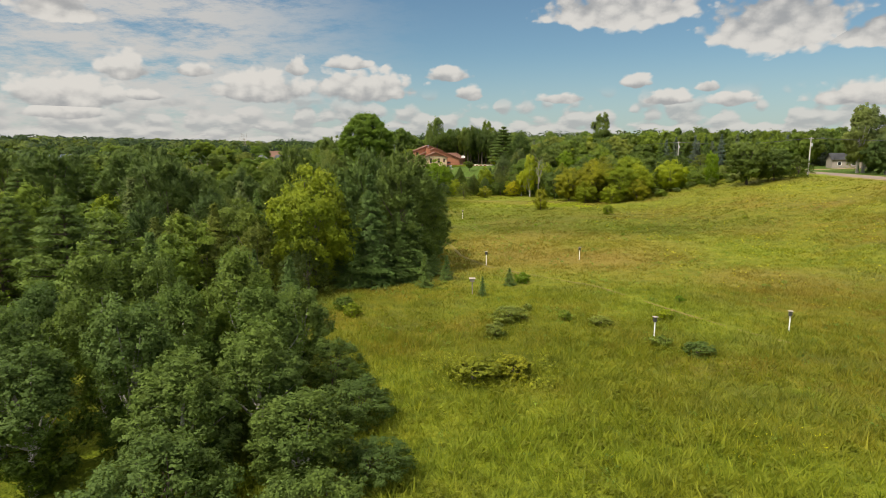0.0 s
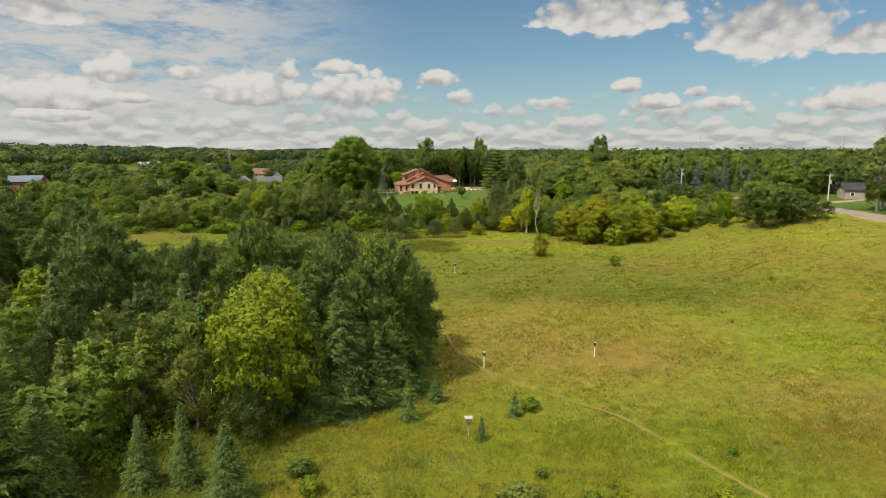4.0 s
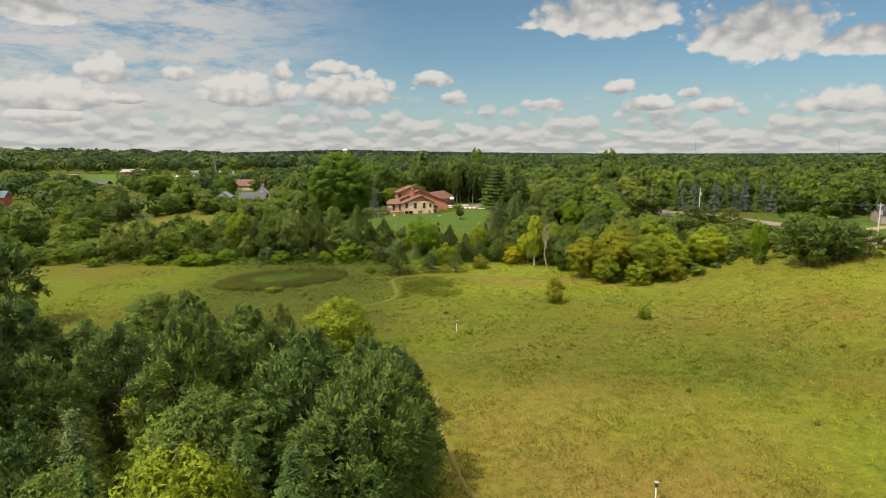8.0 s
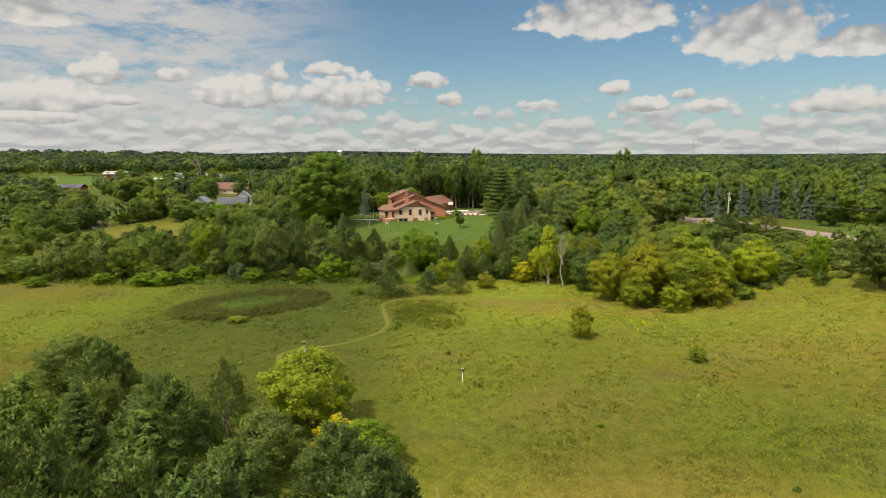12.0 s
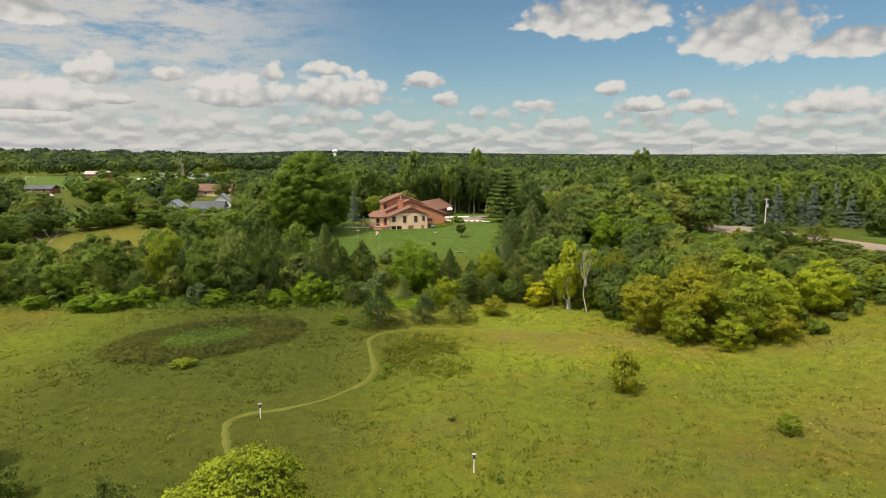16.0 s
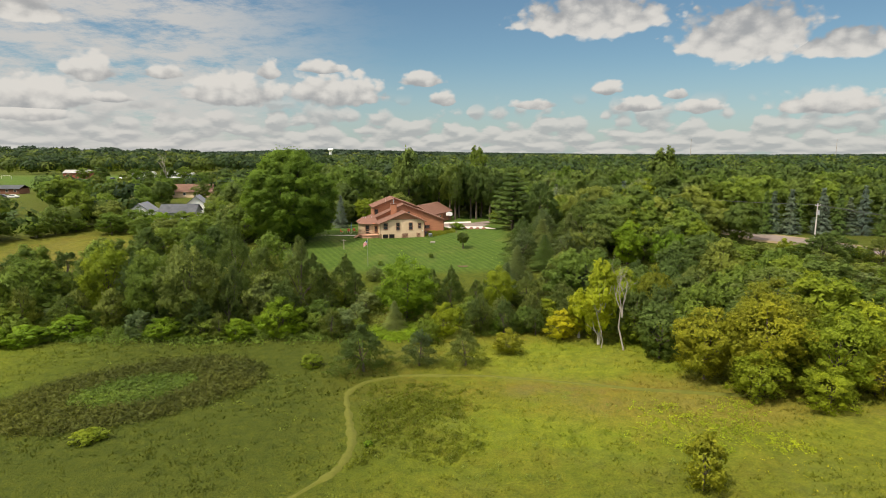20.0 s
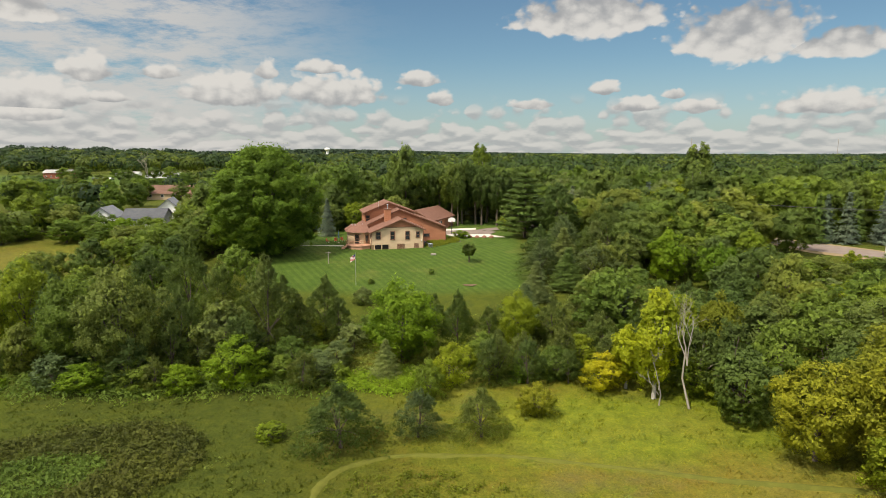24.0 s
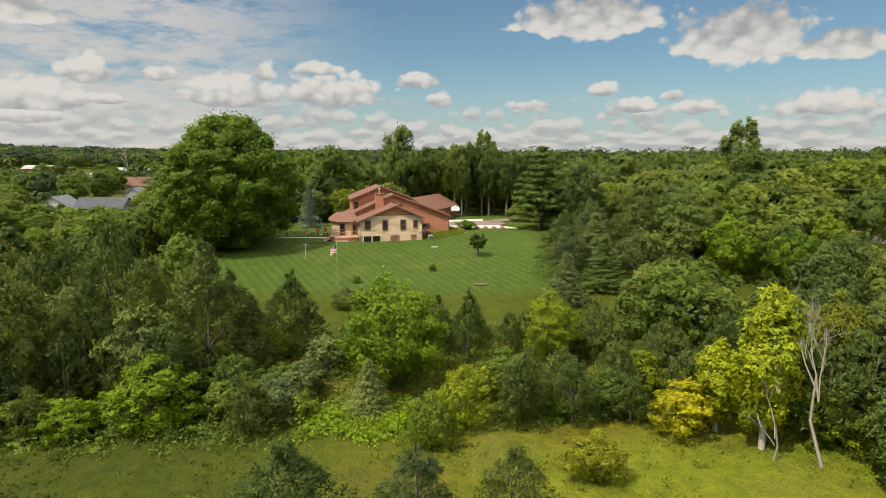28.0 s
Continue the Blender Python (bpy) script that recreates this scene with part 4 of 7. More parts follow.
# Poplars and birches under the start.
for args in (
    ("tall_near", -18.4, 31.5, 10.0, 2.3, "thicket"), ("tall_near", -16.0, 33.0, 9.2, 2.0, "thicket"), ("tall_near", -11.6, 34.0, 9.6, 2.3, "thicket"), ("tall_near", -13.6, 30.5, 8.2, 2.0, "thicket"), ("tall_near", -14.5, 27.0, 8.0, 2.3, "thicket"),
    ("tall_near", -8.8, 27.5, 6.8, 2.3, "thicket"), ("tall_near", -6.2, 24.0, 4.8, 2.2, "thicket"), ("tall_near", -21.0, 27.0, 7.8, 2.4, "thicket"), ("tall_near", -23.0, 33.5, 7.4, 2.2, "thicket"), ("tall_near", -17.5, 24.0, 6.8, 2.4, "thicket"),
    ("tall_near", -9.6, 31.5, 7.8, 2.1, "thicket"), ("tall_near", -11.2, 24.5, 6.4, 2.4, "thicket"), ("tall_near", -9.0, 37.0, 6.2, 1.9, "thicket"), ("bush_fine", -10.5, 20.5, 4.8, 3.0, "thicket"), ("bush_fine", -4.6, 30.5, 2.8, 2.0, "thicket"),
    ("bush_fine", -6.8, 35.0, 3.6, 2.0, "thicket"), ("bush_near", -27.5, 33.0, 4.2, 3.2, "thicket"), ("bush_near", -33.0, 40.0, 3.0, 2.6, "thicket"), ("bush_fine", -12.5, 40.5, 4.4, 2.4, "thicket"), ("bush_fine", -4.6, 19.5, 3.6, 2.4, "thicket"),
    ("bush_near", -18.5, 38.0, 4.6, 2.6, "thicket"), ("bush_near", -24.0, 41.0, 4.0, 2.6, "thicket"), ("bush_fine", -3.0, 25.0, 2.0, 1.6, "thicket"),
):
    tree(*args, "in the meadow corner's thicket")


def glade(x, y):
    return math.hypot((x + 51) / 12, (y - 82) / 9) < 1 or (x > -24 and y > 98) or x > -13 + 0.08 * (y - 60) or (y < 62 and x > -23)


thicket((-75, -8, 45, 112), 66, ((3.4, "pine_tier", "pine", (7, 11), 0.34), (1.2, "broad", "green", (6, 9), 0.40), (2.2, "cedar", "olive", (5, 8), 0.36), (2.4, "spruce", "spruce", (6, 10), 0.26), (0.5, "broad", "yellow", (6, 9), 0.4)), 4.6, WOOD, 51, (glade,))
thicket((-95, -40, 104, 132), 16, ((2, "pine", "pine", (11, 15), 0.38), (1, "spruce", "grey", (8, 11), 0.35)), 8.0, WOOD, 52, (lambda x, y: x > -66,))
for args in (
    ("broad_near", -12.2, 113.5, 8.2, 4.6, "yellow"), ("bush_near", -5.4, 105.5, 4.4, 2.8, "bright"), ("bush_near", -8.5, 107.5, 3.8, 2.2, "gold"), ("broad_near", -42.0, 125.0, 6.3, 4.2, "dark"), ("cedar_near", -24.0, 109.5, 7.2, 3.2, "olive"),
    ("cedar_near", -19.3, 110.2, 8.6, 2.8, "olive"), ("bush_near", -27.5, 113.0, 5.4, 3.2, "olive"), ("bush_near", -33.0, 110.5, 6.0, 3.4, "green"), ("pine_near", -33.0, 115.0, 9.0, 3.4, "pine"), ("pine_near", -6.8, 97.0, 8.0, 3.4, "pine"),
    ("pine_near", -14.0, 95.0, 7.6, 3.6, "pine"), ("pine_near", -20.5, 99.5, 11.0, 4.2, "pine"), ("broad_near", -14.0, 104.0, 6.0, 3.0, "olive"), ("pine_near", -3.6, 92.0, 8.5, 3.2, "pine"), ("bush_near", -35.0, 121.0, 4.0, 2.8, "olive"),
):
    tree(*args, WOOD)
SMALL_SHRUBS = ((-8.9, 53.6, 1.3), (8.5, 64.2, 1.2), (4.0, 45.3, 1.2), (18.8, 50.0, 0.9), (10.3, 50.2, 0.8), (22.4, 56.2, 0.6), (7.6, 53.4, 0.6), (-8.0, 51.5, 1.2), (29.8, 100.0, 0.5), (17.2, 112.2, 0.5), (39.2, 91.2, 0.5), (55.4, 111.3, 0.6), (6.1, 123.5, 0.5), (-4.7, 150.8, 0.6), (2.7, 135.5, 0.6))
# Lone plants in the meadow.
tree("bush", 22.8, 142.3, 5.4, 1.7, "ochre", "standing alone in the meadow")
tree("bush", 35.5, 131.0, 2.3, 1.1, "yellow", "standing alone in the meadow")
for x, y, h, r, leaf in ((-13.5, 172.5, 1.6, 1.5, "yellow"), (16, 43, 0.9, 0.8, "dark"), (18, 41, 1.0, 1.2, "dark"), (-31, 153, 1.1, 1.6, "yellow"), (5.5, 50, 1.4, 1.5, "olive"), (2.0, 36.5, 1.5, 1.7, "ochre"), (4.5, 37.5, 1.3, 1.4, "ochre"), (13, 48.5, 0.9, 0.9, "olive")):
    tree("bush", x, y, h, r, leaf, "low in the meadow grass")
for k, (x, y, r) in enumerate(SMALL_SHRUBS):
    tree("bush", x, y, r * 1.1, r * 0.7, ("green", "bright", "olive", "yellow")[k % 4], "low in the meadow grass")
# The hedge below the lawn.
HEDGE = "in the hedge below the lawn"
for args in (
    ("cedar_near", -6.9, 170.6, 6.2, 3.5, "dark"), ("cedar_near", 0.1, 172.2, 5.0, 2.2, "grey"), ("cedar_near", 6.0, 172.0, 5.0, 2.5, "olive"), ("bush_near", 12.2, 176.6, 3.6, 1.9, "ochre"), ("bush_near", 20.9, 183.0, 4.5, 2.4, "gold"),
    ("tall", 25.7, 180.4, 12.2, 2.2, "lime"), ("tall", 23.6, 183.2, 7.6, 1.8, "lime"), ("broad_near", 36.5, 188.0, 9.4, 2.8, "ochre"), ("broad_near", -1.8, 192.6, 10.3, 4.7, "bright"), ("cedar_near", 5.5, 197.0, 7.8, 2.3, "dark"), ("bush_near", -20.6, 186.2, 5.9, 3.4, "bright"),
    ("spruce_near", 15.6, 201.5, 7.0, 2.6, "grey"), ("broad_near", 13.6, 197.0, 7.6, 2.7, "yellow"), ("cedar_near", -12.6, 202.0, 8.4, 3.0, "dark"), ("cedar_near", -15.5, 197.5, 7.4, 2.8, "olive"), ("cedar_near", -19.0, 195.4, 12.9, 4.4, "olive"), ("cedar_near", -26.0, 199.5, 11.4, 3.9, "dark"), ("cedar_near", -32.0, 205.0, 13.0, 4.4, "dark"),
    ("broad_near", -34.5, 188.4, 13.2, 4.4, "olive"), ("broad_near", -40.5, 190.5, 11.6, 4.2, "green"), ("broad_near", -51.2, 198.6, 11.6, 4.0, "yellow"), ("cedar_near", -29.0, 193.0, 10.0, 3.6, "dark"), ("cedar_near", -24.0, 192.0, 8.2, 3.0, "grey"), ("cedar_near", -45.5, 196.0, 10.6, 3.8, "dark"),
    ("bush_near", 3.8, 185.0, 5.2, 2.1, "yellow"), ("bush_near", 1.3, 181.4, 4.6, 1.6, "green"), ("bush_near", -11.4, 187.0, 3.8, 2.7, "grey"), ("spruce_near", -3.6, 187.6, 4.6, 2.4, "grey"), ("cedar_near", 9.4, 186.0, 6.2, 2.4, "olive"), ("cedar_near", 12.8, 185.2, 5.6, 2.4, "dark"), ("cedar_near", 23.0, 192.0, 6.8, 2.9, "olive"), ("cedar_near", 17.6, 189.0, 5.8, 2.4, "olive"),
    ("bush_near", 8.4, 190.8, 4.6, 2.4, "green"), ("bush_near", 16.4, 186.8, 4.0, 2.2, "green"), ("bush_near", -26.2, 184.4, 3.2, 2.0, "bright"), ("bush_near", -15.0, 190.0, 4.6, 2.4, "green"), ("cedar_near", 18.4, 198.0, 6.6, 2.6, "olive"), ("bush_near", -31.0, 185.6, 3.6, 2.8, "green"), ("bush_near", -8.3, 213.2, 2.9, 1.6, "grey"),
    ("tall", 31.0, 186.5, 9.6, 2.4, "yellow"), ("bush_near", 30.4, 181.4, 4.4, 2.4, "yellow"), ("bush_near", 33.2, 178.0, 4.0, 2.4, "yellow"), ("bush_near", 24.2, 188.6, 4.2, 2.2, "lime"), ("broad_near", 33.0, 192.5, 8.0, 3.2, "yellow"),
    ("bush_near", -37.0, 185.2, 3.4, 2.8, "bright"), ("bush_near", 20.5, 190.5, 4.2, 2.2, "yellow"), ("cedar_near", 27.5, 190.0, 7.4, 2.9, "dark"), ("spruce_near", 28.5, 199.0, 7.6, 2.6, "blue"),
    ("broad_near", 40.0, 163.0, 11.0, 4.6, "ochre"), ("broad_near", 46.5, 160.5, 9.6, 4.6, "yellow"), ("broad_near", 34.5, 166.5, 8.8, 4.0, "ochre"), ("bush_near", 37.5, 160.5, 6.0, 3.0, "yellow"), ("bush_near", 50.5, 159.0, 5.6, 3.2, "ochre"), ("bush_near", 43.5, 157.5, 5.0, 3.0, "yellow"), ("broad_near", 43.0, 168.5, 11.6, 5.2, "ochre"), ("broad_near", 50.0, 178.5, 10.6, 6.2, "olive"), ("broad_near", 57.0, 186.0, 10.0, 5.4, "green"), ("broad_near", 62.0, 262.0, 12.6, 7.4, "yellow"), ("broad_near", 46.0, 250.0, 12.0, 6.4, "olive"), ("cedar_near", 38.0, 236.0, 10.4, 4.6, "dark"), ("broad_near", 45.0, 234.0, 10.0, 5.2, "dark"), ("broad", 52.0, 163.5, 8.8, 4.2, "yellow"),
    ("broad_near", 62.0, 166.5, 8.4, 4.3, "lime"), ("broad", 52.5, 173.0, 11.0, 5.0, "yellow"), ("broad", 75.0, 151.0, 11.5, 5.6, "dark"), ("broad", 81.0, 150.0, 8.0, 4.4, "dark"), ("broad", 70.0, 160.0, 9.5, 1.9, "bright"), ("cedar", 88.0, 152.0, 5.5, 3.4, "dark"),
):
    tree(*args, HEDGE)
dead_tree(28.4, 177.4, 13.2, 3.7, 3, "standing at the hedge")
dead_tree(25.5, 178.5, 6.5, 2.6, 9, "leaning at the hedge")
dead_tree(-84.5, 213, 10.5, 6.5, 5, "on the far grassy slope")
for x, y, h, r in ((-81, 221.5, 6.4, 3.8), (-70, 220.5, 7.4, 3.9)):
    tree("cedar", x, y, h, r, "dark", "on the far grassy slope")
SHOW = ((20.7, 183, 4.2), (12.3, 177, 4.0), (-1.8, 192.6, 5.5), (-20.6, 186.4, 5), (26, 182, 4.5), (-6.7, 170.2, 5), (5.5, 197, 4), (14, 198, 4.5), (-4, 186.5, 5))
lawnside = (lambda x, y: -24 < x < 24 and y > 203, lambda x, y: any(math.hypot(x - a, y + 1.2 - c) < d for a, c, d in SHOW))
thicket((-58, 32, 184, 205), 90, ((3, "bush", "green", (2, 4.2), 0.55), (1.2, "bush", "grey", (2, 4), 0.55), (3, "cedar", "olive", (3.5, 6.5), 0.38), (2, "cedar", "dark", (4, 7), 0.36), (1.2, "bush", "bright", (1.6, 3.2), 0.6), (0.6, "bush", "yellow", (2, 3.5), 0.5)), 3.0, HEDGE, 53, lawnside)
thicket((-130, -46, 182, 202), 34, ((3, "bush", "green", (2.5, 5), 0.7), (2, "bush", "bright", (2, 4), 0.8), (1, "broad", "green", (5, 8), 0.5)), 4.0, HEDGE, 54)
BELOW = "in the wood below the road"
thicket((26, 60, 165, 262), 70, ((2, "broad", "olive", (7, 10), 0.44), (3, "broad", "green", (7, 11), 0.44), (1.0, "broad", "yellow", (6, 9), 0.44), (3, "cedar", "dark", (6, 9), 0.4), (0.4, "broad", "bright", (6, 9), 0.42), (0.4, "broad", "ochre", (7, 9), 0.42), (2, "broad", "dark", (7, 10.5), 0.44)), 4.6, BELOW, 55, (lambda x, y: x < 30 and y > 205, lambda x, y: x < 31 and y < 192, lambda x, y: x < 56 and y < 174, lambda x, y: math.hypot((x - 37) / 12, (y - 213) / 7) < 1))
thicket((58, 79, 168, 228), 50, ((2, "bush", "green", (2, 3.8), 0.7), (2, "bush", "olive", (2, 3.8), 0.7), (1, "bush", "yellow", (2.5, 4), 0.6), (1, "broad", "green", (3, 4.5), 0.6)), 4.2, BELOW, 65, (lambda x, y: x > 96 - 0.38 * max(0, y - 195),))
thicket((40, 78, 236, 266), 30, ((2, "broad", "dark", (9, 13), 0.42), (2, "broad", "olive", (8, 12), 0.45), (1, "broad", "green", (8, 12), 0.42)), 5.0, "", 66, (lambda x, y: x > 90 - 0.40 * max(0, y - 225),), "below the road")
thicket((54, 97, 158, 222), 150, ((2, "bush", "dark", (1.2, 2.4), 0.85), (2, "bush", "grey", (1.2, 2.4), 0.85), (1, "bush", "green", (1.4, 2.6), 0.8), (1, "cedar", "dark", (1.8, 3.2), 0.5)), 2.7, "", 56, (), "in the scrub below the road")
thicket((-80, -20, 188, 216), 44, ((1.6, "broad", "olive", (6, 10), 0.40), (1.2, "broad", "green", (6, 10), 0.40), (3, "cedar", "olive", (6, 10), 0.34), (3, "cedar", "dark", (6, 10.5), 0.34)), 4.4, HEDGE, 59, (open_slope, lambda x, y: math.hypot((x + 76) / 16, (y - 216) / 16) < 1, lambda x, y: x > -24 and y > 205))
for args in (("spruce_near", 19.5, 214.5, 6.2, 3.4, "grey"), ("cedar_near", 22.3, 223.5, 7.4, 4.0, "grey"), ("spruce_near", 25.8, 219.0, 7.0, 3.8, "pine"), ("spruce_near", 27.0, 227.5, 8.0, 4.2, "grey"), ("cedar_near", 31.5, 221.0, 7.4, 4.4, "grey"), ("spruce_near", 33.5, 230.0, 8.6, 4.4, "grey"), ("cedar_near", 23.5, 231.0, 7.6, 3.8, "pine"), ("spruce_near", 37.5, 225.0, 8.0, 4.0, "pine"), ("cedar_near", 29.0, 236.0, 8.4, 4.2, "grey"), ("spruce_near", 16.5, 209.0, 4.6, 2.6, "grey"), ("pine_tier", 25.4, 258.0, 16.2, 6.6, "pine"), ("pine", 31.5, 252.0, 13, 5, "pine")):
    tree(*args, "beside the lawn")
tree("maple_near", -29.6, 241.0, 21.3, 10.4, "maple", "shading the lawn")
tree("broad", -3.0, 290.0, 20.5, 6.0, "dark", "behind the house")
tree("tall", 67.0, 261.7, 21.5, 4.3, "dark", "rising over the wood")
tree("tall", 26.0, 361.0, 22.5, 4.2, "green", "rising over the far wood")
for x, y, h, r in ((10, 283, 17.5, 3.2), (13, 286, 18.2, 3.2), (16.5, 284, 17.2, 3.0), (20, 288, 16.6, 3.4), (7, 289, 17.0, 3.2), (24, 284, 15.5, 3.2), (28, 290, 16.0, 3.4), (11.5, 281.5, 14.5, 2.6), (18, 282, 15.0, 2.6), (22, 281, 14.0, 2.6)):
    tree("aspen", x, y, h, r, "dark", "in the stand behind the drive")
thicket((-70, 80, 268, 345), 150, ((3, "broad", "green", (11, 16), 0.36), (4, "broad", "dark", (11, 16), 0.36), (2, "broad", "grey", (9, 13), 0.4), (1.5, "spruce", "blue", (8, 12), 0.26), (0.4, "broad", "yellow", (9, 13), 0.38)), 5.6, "", 57, (lambda x, y: -16 < x < 33 and y < 293, lambda x, y: x < -42 and y > 290, yard_view), "behind the house")
thicket((-150, -36, 204, 300), 70, ((3, "broad", "green", (6, 11), 0.45), (2, "bush", "green", (3, 5), 0.6), (2, "broad", "dark", (7, 12), 0.45), (1, "cedar", "grey", (5, 8), 0.4), (1, "broad", "olive", (6, 10), 0.5)), 6.0, "on the slope west of the lawn", 58, (open_slope, lambda x, y: x > -40 and y > 215, yard_view))
for k in range(22):
    x, y = 87 + 2.7 * k + 0.8 * math.sin(k * 5.1), 246 - 0.7 * k + 1.6 * math.sin(k * 2.7)
    tree("spruce", x, y, 10.4 + 1.5 * math.sin(k * 3.3), 3.0, "blue" if k % 3 else "spruce", "in the row beyond the road", "roadside spruces")

thicket((107, 160, 150, 238), 26, ((2, "broad", "dark", (8, 13), 0.4), (1, "broad", "green", (8, 13), 0.4), (1, "spruce", "spruce", (8, 12), 0.25)), 7.0, "", 60, (lambda x, y: y > 176 and x < 126 and y < 214,), "along the road")
for x, y, h, r in ((112, 166, 17.5, 3.6), (117, 171, 18.5, 4.0), (123, 168, 18.0, 4.2), (129, 174, 17.0, 4.2), (114, 158, 12.0, 4.0)):
    tree("tall", x, y, h, r, "grey", "beyond the road")

thicket((84, 170, 252, 282), 34, ((2, "broad", "green", (11, 15), 0.4), (2, "broad", "dark", (11, 15), 0.4), (1, "pine", "pine", (11, 15), 0.35)), 6.5, "", 67, (), "beyond the road")

for x, y, h, r, leaf in ((77, 209, 6.8, 4.6, "dark"), (82, 213, 6.2, 4.2, "dark"), (86, 205, 5.4, 3.8, "olive"), (73.5, 205, 4.8, 3.0, "olive"), (86, 176, 3.0, 1.6, "dark")):
    tree("cedar", x, y, h, r, leaf, BELOW)
thicket((-66, -44, 228, 300), 16, ((2, "broad", "green", (6, 9), 0.5), (1, "broad", "olive", (5, 8), 0.5), (1, "broad", "dark", (6, 9), 0.5)), 5.5, "on the slope west of the lawn", 68, (yard_view, open_slope))

for args in (("spruce_near", -20.5, 262.0, 8.5, 2.6, "blue"), ("spruce", -25.5, 274.0, 10.5, 3.0, "blue"), ("spruce", -17.5, 279.0, 11.0, 3.0, "blue"), ("broad", -15.0, 272.0, 7.0, 3.6, "yellow"), ("broad", -10.5, 276.0, 7.8, 4.0, "olive"), ("broad", -21.0, 270.0, 7.0, 3.8, "olive"), ("broad", -5.0, 280.0, 8.5, 4.0, "olive"), ("bush", 23.6, 270.6, 4.2, 2.6, "yellow"), ("bush", 33.0, 273.0, 4.2, 3.2, "green")):
    tree(*args, "behind the house")
thicket((-165, -58, 296, 430), 50, ((3, "broad", "green", (6, 10), 0.45), (2, "broad", "dark", (6, 10), 0.48), (1, "broad", "olive", (5, 9), 0.48)), 7.0, "", 69, (yard_view, open_slope), "among the farther yards")
for x, y, h, r, leaf in ((-80, 276, 7.2, 4.4, "green"), (-65, 271, 6.6, 4.4, "green"), (-72.5, 272, 6.2, 4.2, "bright"), (-90, 281, 8.6, 4.6, "olive"), (-86, 272, 6.4, 4.2, "green"), (-76, 268, 5.6, 4.0, "green"), (-69, 267, 5.6, 4.0, "olive"), (-97, 288, 7.0, 4.4, "dark"), (-60, 262, 6.0, 4.2, "dark"), (-104, 268, 4.4, 3.4, "green"), (-66, 256, 4.6, 3.6, "olive"), (-98, 276, 4.0, 3.4, "green"), (-112, 262, 6.5, 4.4, "dark"), (-112, 246, 5.5, 4.0, "green"), (-104, 232, 4.0, 3.4, "green"), (-58, 278, 8.5, 4.6, "dark"), (-123, 317, 12.5, 7.0, "green"), (-155, 292, 12.0, 7.5, "green"), (-129, 288, 9.5, 6.0, "dark"), (-152, 310, 8.0, 4.6, "yellow"), (-62, 292, 9.5, 5.0, "olive"), (-51, 288, 11, 5.4, "green"), (-110, 366, 8.0, 4.4, "green"), (-92, 364, 7.5, 4.0, "dark")):
    tree("broad", x, y, h, r, leaf, "before the farther houses")

thicket((84, 230, 284, 350), 110, ((3, "broad", "dark", (10, 16), 0.38), (2, "broad", "green", (10, 15), 0.38), (1, "broad", "olive", (9, 13), 0.4), (1, "pine", "pine", (11, 16), 0.33)), 6.5, "", 70, (), "far beyond the road")
thicket((126, 230, 176, 252), 50, ((3, "broad", "dark", (9, 14), 0.4), (2, "broad", "green", (9, 14), 0.4), (1, "pine", "pine", (10, 14), 0.33)), 6.5, "", 71, (lambda x, y: math.hypot(x - 136, y - 205) < 16,), "behind the roadside house")
thicket((-58, -43, 226, 266), 14, ((2, "broad", "green", (6, 9), 0.45), (2, "broad", "dark", (6, 9), 0.45), (1, "broad", "olive", (5, 8), 0.45)), 4.6, "on the slope west of the lawn", 72)
for x, y, h, r, leaf in ((-232, 560, 9, 6, "dark"), (-205, 556, 8, 6, "green"), (-246, 562, 8, 5, "green"), (-186, 566, 9, 6, "dark"), (-172, 560, 9, 6, "green"), (-160, 470, 9, 5, "dark")):
    tree("broad", x, y, h, r, leaf, "before the barns")
# ---- far woods ----


def far_wood(name, label, region, count, seed, mat, clear=(), hmin=10, hmax=17, size=1.5, per=46):
    """Distant trees, joined: a tuft of large sprays for each crown."""
    rng = np.random.default_rng(seed)
    r0, r1, a0, a1 = region
    rad = np.sqrt(rng.uniform(r0**2, r1**2, count))
    ang = np.radians(rng.uniform(a0, a1, count))
    x, y = rad * np.sin(ang), rad * np.cos(ang)
    keep = np.ones(count, bool)
    for test in clear:
        keep &= ~test(x, y)
    x, y, rad = x[keep], y[keep], rad[keep]
    n = len(x)
    big = np.clip(rad / 500, 1, 2.2)
    h, w = rng.uniform(hmin, hmax, n), rng.uniform(4.2, 8.6, n) * big
    h = np.where((x < -60) & (y < 640) & (x > -430), h * 0.58, h)
    w = np.where((x < -60) & (y < 640) & (x > -430), w * 0.8, w)
    d = unit(rng.normal(size=(n, per, 3)) + (0, 0, 0.4))
    lump = 0.94 + 0.26 * np.sin(d[..., 0] * 5 + x[:, None]) * np.sin(d[..., 1] * 4 + y[:, None])
    at = np.stack([x[:, None] + d[..., 0] * w[:, None] * lump, y[:, None] + d[..., 1] * w[:, None] * lump, land(x, y)[:, None] + h[:, None] * 0.55 + d[..., 2] * h[:, None] * 0.45 * lump], -1).reshape(-1, 3)
    facing = unit(d.reshape(-1, 3) + rng.normal(size=(n * per, 3)) * 0.18)
    s = (size * np.repeat(big, per))[:, None]
    v, f = leaves(at, facing, s * 1.4, s * 1.2, rng)
    tagged(new(name, foliage(name, (v, f), d.reshape(-1, 3), mat)), label, "woodland", kind="stuff")


